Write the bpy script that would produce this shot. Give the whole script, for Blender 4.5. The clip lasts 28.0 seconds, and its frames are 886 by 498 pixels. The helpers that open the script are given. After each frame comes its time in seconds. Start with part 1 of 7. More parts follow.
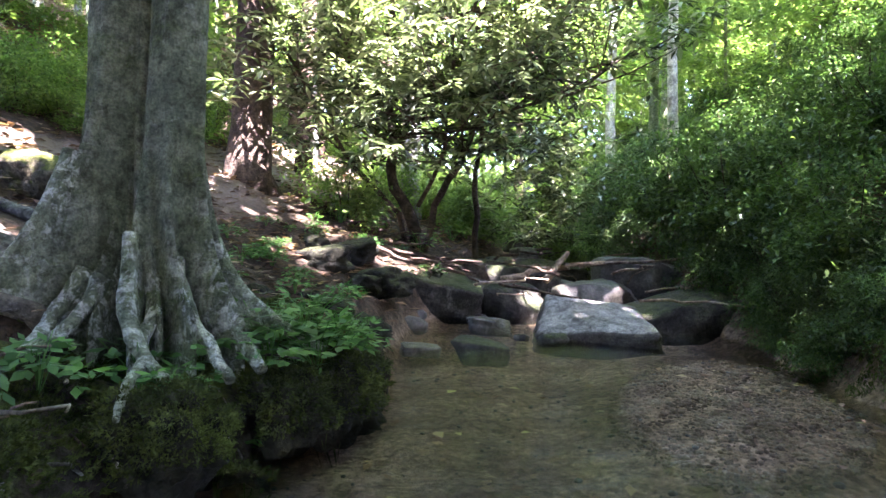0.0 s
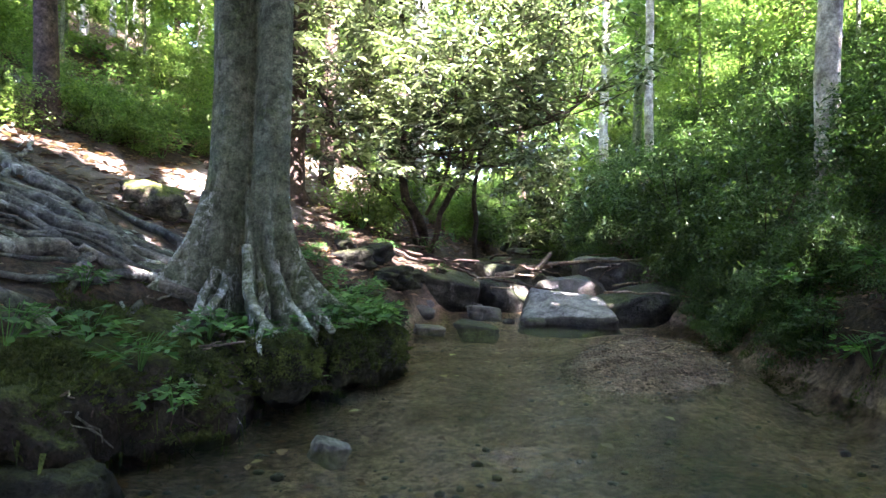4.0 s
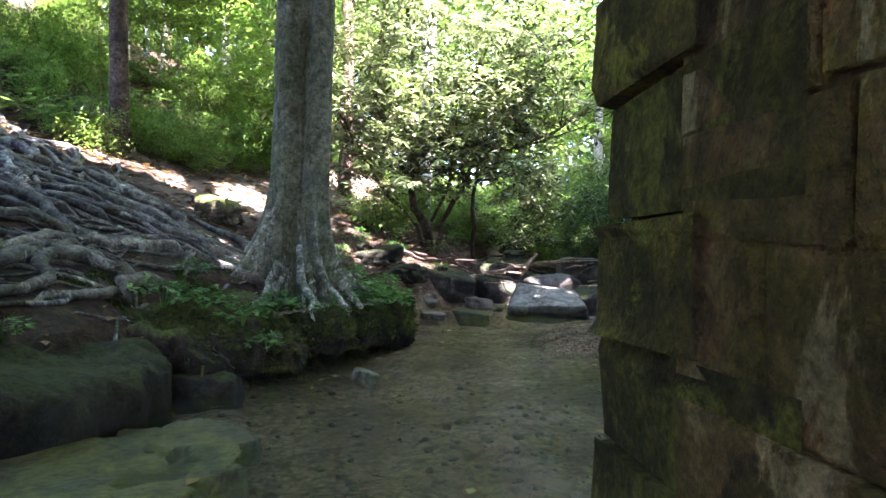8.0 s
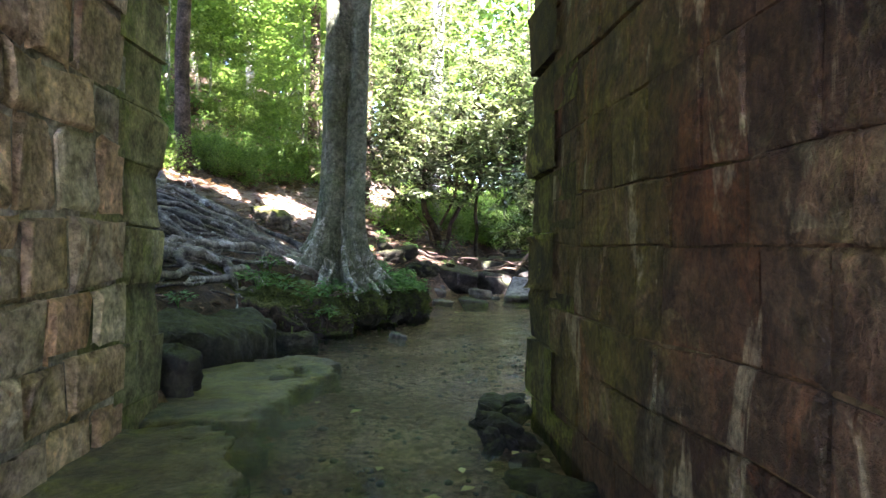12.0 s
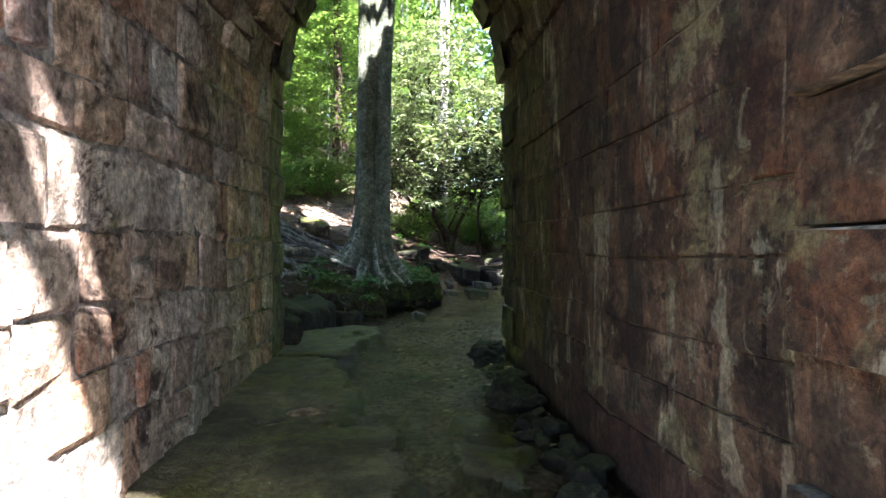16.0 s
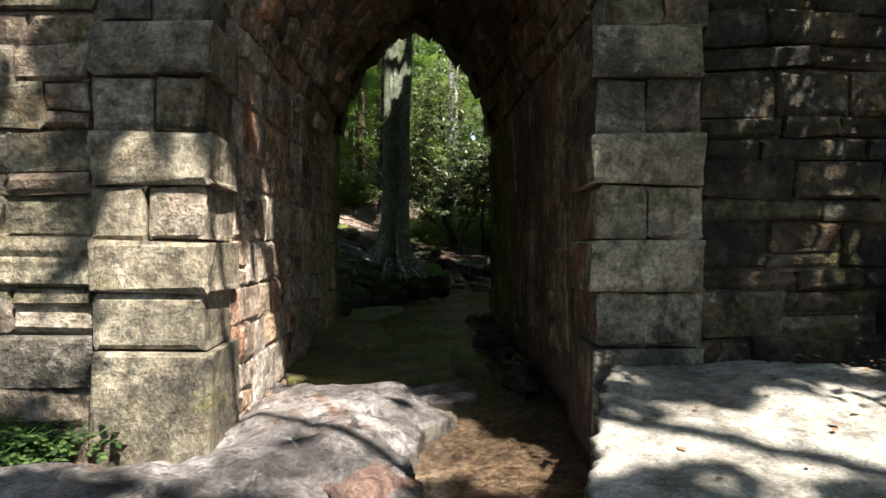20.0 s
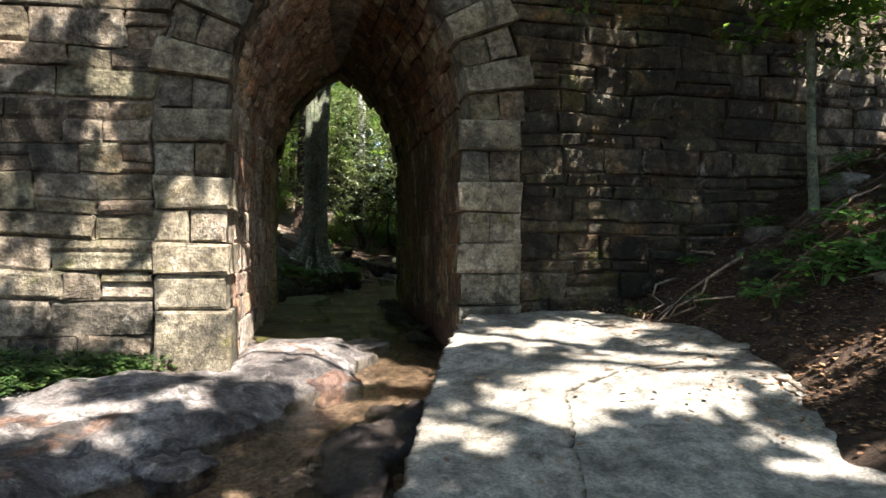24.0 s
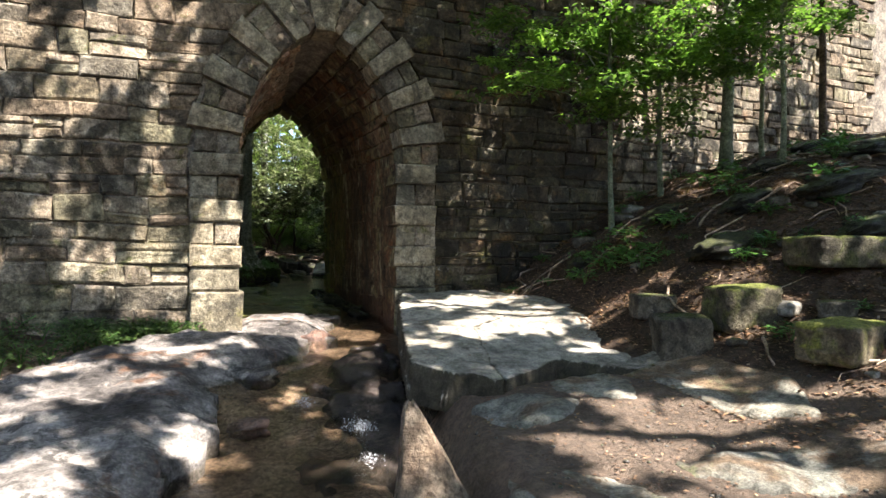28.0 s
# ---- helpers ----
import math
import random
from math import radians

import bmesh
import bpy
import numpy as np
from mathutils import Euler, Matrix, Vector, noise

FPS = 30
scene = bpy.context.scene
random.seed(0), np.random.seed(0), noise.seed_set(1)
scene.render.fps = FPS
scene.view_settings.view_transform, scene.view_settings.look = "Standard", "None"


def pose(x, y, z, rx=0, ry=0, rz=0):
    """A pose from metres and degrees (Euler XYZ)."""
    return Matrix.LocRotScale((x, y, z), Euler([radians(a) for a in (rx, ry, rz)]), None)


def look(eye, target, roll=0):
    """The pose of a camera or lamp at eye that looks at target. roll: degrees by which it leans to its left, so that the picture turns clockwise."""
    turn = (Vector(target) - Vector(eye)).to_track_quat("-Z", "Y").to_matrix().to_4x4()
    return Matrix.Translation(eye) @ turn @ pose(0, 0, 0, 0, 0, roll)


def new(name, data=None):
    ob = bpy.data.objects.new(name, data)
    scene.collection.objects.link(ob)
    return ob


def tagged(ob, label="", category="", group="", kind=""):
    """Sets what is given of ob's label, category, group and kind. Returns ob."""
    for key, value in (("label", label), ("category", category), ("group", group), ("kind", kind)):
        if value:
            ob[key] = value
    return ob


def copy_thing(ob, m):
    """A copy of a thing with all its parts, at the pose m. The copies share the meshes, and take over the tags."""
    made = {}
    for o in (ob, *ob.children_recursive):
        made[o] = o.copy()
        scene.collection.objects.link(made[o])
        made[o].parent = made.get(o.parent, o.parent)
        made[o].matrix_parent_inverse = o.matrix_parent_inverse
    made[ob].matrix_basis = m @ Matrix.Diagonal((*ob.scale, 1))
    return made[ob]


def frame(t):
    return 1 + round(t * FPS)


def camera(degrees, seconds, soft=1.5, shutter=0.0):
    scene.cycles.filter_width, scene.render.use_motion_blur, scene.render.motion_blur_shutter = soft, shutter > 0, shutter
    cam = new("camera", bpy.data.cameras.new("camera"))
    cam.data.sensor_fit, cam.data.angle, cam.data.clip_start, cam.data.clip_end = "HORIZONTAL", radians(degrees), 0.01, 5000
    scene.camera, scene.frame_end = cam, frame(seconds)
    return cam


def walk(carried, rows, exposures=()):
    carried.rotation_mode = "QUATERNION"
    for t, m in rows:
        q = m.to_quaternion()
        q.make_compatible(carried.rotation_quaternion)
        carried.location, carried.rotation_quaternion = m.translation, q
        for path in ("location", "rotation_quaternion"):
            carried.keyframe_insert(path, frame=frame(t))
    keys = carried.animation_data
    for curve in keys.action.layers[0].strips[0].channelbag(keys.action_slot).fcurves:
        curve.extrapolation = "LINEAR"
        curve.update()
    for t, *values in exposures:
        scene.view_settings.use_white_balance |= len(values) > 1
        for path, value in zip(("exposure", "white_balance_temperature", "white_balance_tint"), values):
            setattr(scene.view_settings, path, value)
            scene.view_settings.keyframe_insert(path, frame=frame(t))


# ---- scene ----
cam = camera(70.0, 28.0)
PATH = [
    (0, (0.338, 5.878, 1.04), (0.523, 7.87, 1.047), 0.9),
    (0.5, (0.327, 5.74, 1.053), (0.511, 7.732, 1.056), 1.0),
    (1, (0.312, 5.593, 1.052), (0.493, 7.584, 1.058), 1.0),
    (1.5, (0.302, 5.432, 1.054), (0.478, 7.424, 1.061), 0.7),
    (2, (0.291, 5.242, 1.062), (0.463, 7.235, 1.068), 0.7),
    (2.5, (0.272, 5.047, 1.065), (0.442, 7.039, 1.072), 0.8),
    (3, (0.246, 4.857, 1.079), (0.417, 6.85, 1.081), 0.9),
    (3.5, (0.22, 4.667, 1.09), (0.393, 6.66, 1.088), 0.8),
    (5.5, (0.216, 3.945, 1.054), (0.37, 5.94, 1.064), 1.0),
    (6, (0.211, 3.762, 1.056), (0.364, 5.756, 1.065), 1.0),
    (6.5, (0.196, 3.601, 1.059), (0.348, 5.595, 1.067), 1.0),
    (7, (0.189, 3.401, 1.058), (0.338, 5.395, 1.067), 1.0),
    (7.5, (0.178, 3.201, 1.058), (0.326, 5.195, 1.068), 1.0),
    (8, (0.172, 3.012, 1.056), (0.318, 5.006, 1.066), 1.0),
    (8.5, (0.16, 2.818, 1.054), (0.304, 4.813, 1.065), 1.0),
    (9, (0.139, 2.626, 1.052), (0.282, 4.621, 1.063), 1.0),
    (9.5, (0.115, 2.43, 1.044), (0.255, 4.425, 1.055), 1.1),
    (10, (0.087, 2.229, 1.037), (0.227, 4.224, 1.049), 1.1),
    (10.5, (0.069, 2.008, 1.033), (0.205, 4.003, 1.044), 1.0),
    (11, (0.053, 1.769, 1.034), (0.187, 3.764, 1.044), 1.0),
    (11.5, (0.028, 1.512, 1.033), (0.16, 3.508, 1.044), 1.0),
    (12, (0.014, 1.255, 1.037), (0.142, 3.251, 1.048), 0.9),
    (12.5, (-0.006, 0.992, 1.045), (0.119, 2.988, 1.056), 1.0),
    (14.5, (-0.119, -0.055, 1.085), (0.006, 1.941, 1.086), 1.0),
    (15, (-0.16, -0.372, 1.087), (-0.034, 1.624, 1.091), 1.1),
    (15.5, (-0.126, -0.62, 1.087), (-0.021, 1.377, 1.087), 0.2),
    (16, (-0.12, -0.939, 1.079), (-0.018, 1.058, 1.081), 0.0),
    (16.5, (-0.103, -1.268, 1.074), (-0.008, 0.73, 1.078), -0.2),
    (17, (-0.111, -1.587, 1.073), (-0.017, 0.411, 1.078), -0.2),
    (17.5, (-0.13, -1.912, 1.075), (-0.038, 0.085, 1.081), -0.1),
    (18, (-0.152, -2.235, 1.073), (-0.072, -0.237, 1.08), -0.2),
    (18.5, (-0.15, -2.552, 1.072), (-0.101, -0.552, 1.079), -0.2),
    (19, (-0.155, -2.872, 1.071), (-0.109, -0.873, 1.078), -0.1),
    (19.5, (-0.162, -3.185, 1.067), (-0.108, -1.186, 1.075), -0.1),
    (20, (-0.165, -3.499, 1.07), (-0.102, -1.5, 1.077), -0.1),
    (20.5, (-0.166, -3.801, 1.069), (-0.069, -1.803, 1.076), -0.1),
    (21, (-0.187, -4.093, 1.074), (-0.045, -2.098, 1.078), -0.1),
    (21.5, (-0.232, -4.382, 1.071), (-0.042, -2.391, 1.076), -0.1),
    (23.5, (-0.425, -5.607, 1.058), (-0.092, -3.635, 1.065), 0.0),
    (24, (-0.485, -5.958, 1.047), (-0.118, -3.992, 1.057), 0.0),
    (24.5, (-0.581, -6.315, 1.042), (-0.178, -4.356, 1.054), 0.0),
    (25, (-0.707, -6.677, 1.058), (-0.261, -4.727, 1.067), 0.0),
    (25.5, (-0.865, -7.038, 1.054), (-0.369, -5.101, 1.064), -0.0),
    (26, (-1.051, -7.391, 1.038), (-0.501, -5.468, 1.053), 0.1),
    (26.5, (-1.255, -7.731, 1.037), (-0.654, -5.823, 1.051), 0.1),
    (27, (-1.487, -8.068, 1.049), (-0.836, -6.177, 1.06), 0.1),
    (27.5, (-1.737, -8.398, 1.054), (-1.036, -6.525, 1.063), 0.2),
    (28, (-1.993, -8.715, 1.056), (-1.244, -6.861, 1.064), 0.2),
]
walk(cam, [(t, look(eye, target, roll)) for t, eye, target, roll in PATH],
     exposures=((0, 4.95, 5900, 34), (6, 4.75, 5900, 32), (9, 4.68, 5900, 32), (12.5, 4.75, 6000, 31), (15, 4.36, 5800, 28), (17, 3.15, 5800, 17), (18, 2.5, 5900, 14), (20, 1.84, 6300, 14), (24, 2.2, 6400, 16), (26, 2.4, 6450, 16), (28, 2.35, 6500, 15)))

# world and sun
SUN_EL, SUN_AZ = radians(56), math.atan2(0.533, -0.846)
world = bpy.data.worlds.new("world")
scene.world = world
world.use_nodes = True
_wt = world.node_tree
_sky = _wt.nodes.new("ShaderNodeTexSky")
_sky.sky_type, _sky.sun_disc = "NISHITA", False
_sky.sun_elevation, _sky.sun_rotation = SUN_EL, SUN_AZ
_wt.nodes["Background"].inputs["Strength"].default_value = 0.1
_wt.links.new(_sky.outputs[0], _wt.nodes["Background"].inputs["Color"])
_sun = bpy.data.lights.new("sun", "SUN")
_sun.energy, _sun.angle, _sun.color = 5.0, radians(0.53), (1.0, 0.95, 0.86)
sun_dir = Vector((math.sin(SUN_AZ) * math.cos(SUN_EL), math.cos(SUN_AZ) * math.cos(SUN_EL), math.sin(SUN_EL)))
_so = new("sun", _sun)
_so.matrix_world = look(sun_dir * 40, (0, 0, 0))


# ---------------------------------------------------------------- materials
def node_mat(name):
    m = bpy.data.materials.new(name)
    m.use_nodes = True
    return m, m.node_tree.nodes, m.node_tree.links, m.node_tree.nodes["Principled BSDF"]


def ramp(ns, stops):
    r = ns.new("ShaderNodeValToRGB")
    e = r.color_ramp.elements
    while len(e) < len(stops):
        e.new(0.5)
    for el, (p, c) in zip(e, stops):
        el.position, el.color = p, (*c, 1)
    return r


def mixc(ns, ls, a, b, fac, mode="MIX"):
    n = ns.new("ShaderNodeMix")
    n.data_type, n.blend_type = "RGBA", mode
    for sock, v in ((n.inputs[0], fac), (n.inputs[6], a), (n.inputs[7], b)):
        if isinstance(v, (int, float)):
            sock.default_value = v
        elif isinstance(v, tuple):
            sock.default_value = (*v, 1)
        else:
            ls.new(v, sock)
    return n.outputs[2]


def noise_tex(ns, ls, co, scale, detail=6, rough=0.6, dist=0.0):
    n = ns.new("ShaderNodeTexNoise")
    n.inputs["Scale"].default_value, n.inputs["Detail"].default_value = scale, detail
    n.inputs["Roughness"].default_value, n.inputs["Distortion"].default_value = rough, dist
    ls.new(co, n.inputs["Vector"])
    return n.outputs["Fac"]


def maprange(ns, ls, v, a, b, c=0.0, d=1.0):
    n = ns.new("ShaderNodeMapRange")
    n.interpolation_type = "SMOOTHSTEP"
    for i, x in enumerate((a, b, c, d)):
        n.inputs[i + 1].default_value = x
    ls.new(v, n.inputs[0])
    return n.outputs[0]


def add_bump(ns, ls, bs, h, strength, dist):
    b = ns.new("ShaderNodeBump")
    b.inputs["Strength"].default_value, b.inputs["Distance"].default_value = strength, dist
    ls.new(h, b.inputs["Height"])
    ls.new(b.outputs[0], bs.inputs["Normal"])


def rocky(name, stops, scale=3.0, grain=40.0, rough=0.85, bump=0.6, dist=0.02, stain=None, stain_at=(0.5, 0.62), stain_scale=1.3,
          moss=None, moss_at=(0.55, 0.7), up=False, rand=0.25, streak=None, spec=0.3, tints=None, layers=(), runs=(), zones=(), sides=None, foot=None, island=False, crest=None):
    """Mineral or bark: broad patches, grain, stains, moss, and a shift per piece; sides paints shade on steep faces."""
    m, ns, ls, bs = node_mat(name)
    co = ns.new("ShaderNodeTexCoord").outputs["Object"]
    big = noise_tex(ns, ls, co, scale, 8, 0.65, 0.4)
    fine = noise_tex(ns, ls, co, grain, 5, 0.7)
    mid = noise_tex(ns, ls, co, scale * 4.5, 6, 0.7, 0.25)
    c = ramp(ns, [(0.5 + (p - 0.5) * 0.6, q) for p, q in stops])
    ls.new(big, c.inputs[0])
    col = c.outputs[0]
    if stain:
        s = noise_tex(ns, ls, co, stain_scale, 7, 0.7, 0.8)
        col = mixc(ns, ls, col, stain, maprange(ns, ls, s, *stain_at))
    for shift, (tone, sc, lo, hi, most) in enumerate(layers):
        mv = ns.new("ShaderNodeMapping")
        mv.inputs["Location"].default_value = (7.3 * shift + 3, 2.1 * shift, 5.7 * shift)
        ls.new(co, mv.inputs["Vector"])
        col = mixc(ns, ls, col, tone, maprange(ns, ls, noise_tex(ns, ls, mv.outputs[0], sc, 8, 0.68, 0.7), lo, hi, 0, most))
    for tone, y0, y1, most in zones:
        sy = ns.new("ShaderNodeSeparateXYZ")
        ls.new(co, sy.inputs[0])
        wob = ns.new("ShaderNodeMath")
        wob.operation = "MULTIPLY_ADD"
        wob.inputs[1].default_value = 3.0
        ls.new(noise_tex(ns, ls, co, 1.1, 7, 0.7, 0.6), wob.inputs[0])
        ls.new(sy.outputs[1], wob.inputs[2])
        patch = ns.new("ShaderNodeMath")
        patch.operation = "MULTIPLY"
        ls.new(maprange(ns, ls, wob.outputs[0], y0 + 1.5, y1 + 1.5, 0, most), patch.inputs[0])
        ls.new(maprange(ns, ls, noise_tex(ns, ls, co, 2.3, 8, 0.7, 0.9), 0.42, 0.58, 0.25, 1), patch.inputs[1])
        col = mixc(ns, ls, col, tone, patch.outputs[0])
    for shift, (tone, sc, lo, hi, most) in enumerate(runs):
        mp = ns.new("ShaderNodeMapping")
        mp.inputs["Scale"].default_value = (sc, sc, sc * 0.3)
        mp.inputs["Location"].default_value = (4.1 * shift, 9.7 * shift, 1.3)
        ls.new(co, mp.inputs["Vector"])
        col = mixc(ns, ls, col, tone, maprange(ns, ls, noise_tex(ns, ls, mp.outputs[0], 1.0, 7, 0.66, 0.5), lo, hi, 0, most))
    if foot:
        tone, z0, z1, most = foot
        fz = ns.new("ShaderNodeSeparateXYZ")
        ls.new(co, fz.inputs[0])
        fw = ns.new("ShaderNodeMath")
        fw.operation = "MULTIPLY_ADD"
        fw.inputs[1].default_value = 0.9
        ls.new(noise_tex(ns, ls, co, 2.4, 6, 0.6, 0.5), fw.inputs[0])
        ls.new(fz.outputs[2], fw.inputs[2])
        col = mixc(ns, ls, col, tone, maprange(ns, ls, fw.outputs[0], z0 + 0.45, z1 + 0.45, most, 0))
    # steep faces darkened: their shade, along with algae stain, is put into the colour
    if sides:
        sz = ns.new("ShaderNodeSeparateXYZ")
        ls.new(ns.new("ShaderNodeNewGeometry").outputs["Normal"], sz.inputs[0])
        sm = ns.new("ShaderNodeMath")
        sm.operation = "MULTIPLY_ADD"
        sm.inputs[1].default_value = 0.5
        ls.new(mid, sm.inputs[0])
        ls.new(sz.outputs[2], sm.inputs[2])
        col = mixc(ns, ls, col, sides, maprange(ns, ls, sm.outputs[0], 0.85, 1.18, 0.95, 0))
    if streak:
        mp = ns.new("ShaderNodeMapping")
        mp.inputs["Scale"].default_value = (5.0, 5.0, 0.6)
        ls.new(co, mp.inputs["Vector"])
        s = noise_tex(ns, ls, mp.outputs[0], 1.6, 5, 0.6, 0.3)
        col = mixc(ns, ls, col, streak, maprange(ns, ls, s, 0.56, 0.72, 0, 0.75))
    if moss:
        s = noise_tex(ns, ls, co, 2.1, 8, 0.75, 0.5)
        if up:
            sx = ns.new("ShaderNodeSeparateXYZ")
            ls.new(ns.new("ShaderNodeNewGeometry").outputs["Normal"], sx.inputs[0])
            ad = ns.new("ShaderNodeMath")
            ad.operation = "MULTIPLY_ADD"
            ad.inputs[1].default_value, ad.inputs[2].default_value = 0.25, -0.08
            ls.new(sx.outputs[2], ad.inputs[0])
            a2 = ns.new("ShaderNodeMath")
            ls.new(ad.outputs[0], a2.inputs[0])
            ls.new(s, a2.inputs[1])
            s = a2.outputs[0]
        col = mixc(ns, ls, col, moss, maprange(ns, ls, s, *moss_at))
    if crest:
        rd = ns.new("ShaderNodeAttribute")
        rd.attribute_name = "crest"
        spots = ns.new("ShaderNodeMath")
        spots.operation = "MULTIPLY"
        ls.new(rd.outputs["Fac"], spots.inputs[0])
        ls.new(maprange(ns, ls, noise_tex(ns, ls, co, 13.0, 6, 0.7, 0.6), 0.49, 0.57), spots.inputs[1])
        col = mixc(ns, ls, col, crest, spots.outputs[0])
    col = mixc(ns, ls, col, ramp_out(ns, ls, fine, ((0.36, (0.45,) * 3), (0.64, (1.4,) * 3))), 0.7, "MULTIPLY")
    col = mixc(ns, ls, col, ramp_out(ns, ls, mid, ((0.34, (0.36, 0.35, 0.33)), (0.5, (1.0,) * 3), (0.66, (1.6, 1.57, 1.5)))), 0.85, "MULTIPLY")
    if rand:
        oi = ns.new("ShaderNodeNewGeometry").outputs["Random Per Island"] if island else ns.new("ShaderNodeObjectInfo").outputs["Random"]
        col = mixc(ns, ls, col, ramp_out(ns, ls, oi, tints or ((0.0, (1 - rand, 1 - rand * 0.9, 1 - rand * 0.8)), (0.5, (1.0, 0.98, 0.95)),
                                                      (1.0, (1 + rand, 1 + rand * 0.8, 1 + rand * 0.6)))), 1.0, "MULTIPLY")
    ls.new(col, bs.inputs["Base Color"])
    bs.inputs["Roughness"].default_value = rough
    bs.inputs["Specular IOR Level"].default_value = spec
    h = ns.new("ShaderNodeMath")
    h.operation = "MULTIPLY_ADD"
    h.inputs[1].default_value = 0.35
    ls.new(fine, h.inputs[0])
    ls.new(mid, h.inputs[2])
    add_bump(ns, ls, bs, h.outputs[0], bump, dist)
    return m


def ramp_out(ns, ls, v, stops):
    r = ramp(ns, stops)
    ls.new(v, r.inputs[0])
    return r.outputs[0]


def leafy(name, stops, trans=0.45, rough=0.45):
    """Leaf: colour shifts per leaf, light passes through."""
    m, ns, ls, bs = node_mat(name)
    g = ns.new("ShaderNodeNewGeometry").outputs["Random Per Island"]
    co = ns.new("ShaderNodeTexCoord").outputs["Object"]
    r = ramp(ns, stops)
    ls.new(g, r.inputs[0])
    n = noise_tex(ns, ls, co, 0.9, 3)
    col = mixc(ns, ls, r.outputs[0], ramp_out(ns, ls, n, ((0.35, (0.7, 0.72, 0.75)), (0.65, (1.25, 1.2, 1.0)))), 1.0, "MULTIPLY")
    ls.new(col, bs.inputs["Base Color"])
    bs.inputs["Roughness"].default_value = rough
    bs.inputs["Specular IOR Level"].default_value = 0.5
    t = ns.new("ShaderNodeBsdfTranslucent")
    tc = mixc(ns, ls, col, (1.2, 1.4, 0.8), 1.0, "MULTIPLY")
    ls.new(tc, t.inputs[0])
    mx = ns.new("ShaderNodeMixShader")
    mx.inputs[0].default_value = trans
    ls.new(bs.outputs[0], mx.inputs[1])
    ls.new(t.outputs[0], mx.inputs[2])
    ls.new(mx.outputs[0], ns["Material Output"].inputs[0])
    return m


M = {}
STONES = ((0.0, (0.42, 0.4, 0.37)), (0.15, (1.08, 0.91, 0.75)), (0.3, (0.66, 0.66, 0.62)), (0.5, (1.2, 1.12, 1.0)), (0.65, (0.78, 0.8, 0.62)), (0.8, (0.88, 0.75, 0.63)), (1.0, (1.5, 1.42, 1.28)))
M["face"] = rocky("face_stone", ((0.25, (0.085, 0.074, 0.06)), (0.5, (0.2, 0.175, 0.14)), (0.75, (0.35, 0.32, 0.27))), 2.6, 30, 0.92, 1.0, 0.05,
                  stain=(0.05, 0.046, 0.036), stain_at=(0.5, 0.62), moss=(0.1, 0.105, 0.045), moss_at=(0.57, 0.68), rand=0.4, tints=STONES,
                  layers=(((0.2, 0.12, 0.065), 1.5, 0.57, 0.68, 0.5), ((0.33, 0.32, 0.29), 5.0, 0.58, 0.68, 0.6), ((0.035, 0.033, 0.025), 0.6, 0.56, 0.7, 0.55)), runs=(((0.045, 0.042, 0.032), 3.0, 0.55, 0.68, 0.6),))
M["far_face"] = rocky("far_face_stone", ((0.25, (0.085, 0.074, 0.06)), (0.5, (0.2, 0.175, 0.14)), (0.75, (0.35, 0.32, 0.27))), 2.6, 30, 0.92, 1.0, 0.05,
                  stain=(0.05, 0.046, 0.036), stain_at=(0.5, 0.62), moss=(0.1, 0.105, 0.045), moss_at=(0.57, 0.68), rand=0.4, tints=STONES,
                  layers=(((0.2, 0.12, 0.065), 1.5, 0.57, 0.68, 0.5), ((0.33, 0.32, 0.29), 5.0, 0.58, 0.68, 0.6), ((0.035, 0.033, 0.025), 0.6, 0.56, 0.7, 0.55)), runs=(((0.045, 0.042, 0.032), 3.0, 0.55, 0.68, 0.6),), island=True)
# darker copy of the face stone: wall's shade in the colour, plus moss and stains
M["shaded_face"] = rocky("shaded_stained_face_stone", ((0.3, (0.026, 0.022, 0.016)), (0.5, (0.072, 0.059, 0.04)), (0.72, (0.16, 0.142, 0.108))), 2.6, 30, 0.92, 1.0, 0.05,
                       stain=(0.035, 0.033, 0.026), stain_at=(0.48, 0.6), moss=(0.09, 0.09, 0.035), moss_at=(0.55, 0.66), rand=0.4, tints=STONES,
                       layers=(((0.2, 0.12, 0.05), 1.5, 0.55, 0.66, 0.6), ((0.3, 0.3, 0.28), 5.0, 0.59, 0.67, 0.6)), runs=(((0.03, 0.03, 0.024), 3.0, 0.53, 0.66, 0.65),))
M["quoin"] = rocky("dressed_stone", ((0.25, (0.1, 0.086, 0.06)), (0.5, (0.22, 0.192, 0.135)), (0.8, (0.36, 0.32, 0.235))), 3.0, 50, 0.88, 0.9, 0.025,
                   stain=(0.075, 0.068, 0.05), stain_at=(0.49, 0.62), moss=(0.13, 0.12, 0.055), moss_at=(0.56, 0.68), rand=0.25, layers=(((0.2, 0.14, 0.06), 1.8, 0.57, 0.68, 0.5), ((0.38, 0.35, 0.27), 4.0, 0.57, 0.66, 0.6)), runs=(((0.06, 0.055, 0.04), 4.0, 0.54, 0.68, 0.5),))
RUST = ((0.0, (0.5, 0.46, 0.45)), (0.17, (1.2, 0.8, 0.58)), (0.33, (0.78, 0.8, 0.8)), (0.5, (1.2, 1.12, 0.98)), (0.67, (0.72, 0.6, 0.52)), (0.83, (1.12, 0.9, 0.66)), (1.0, (0.95, 0.98, 0.92)))
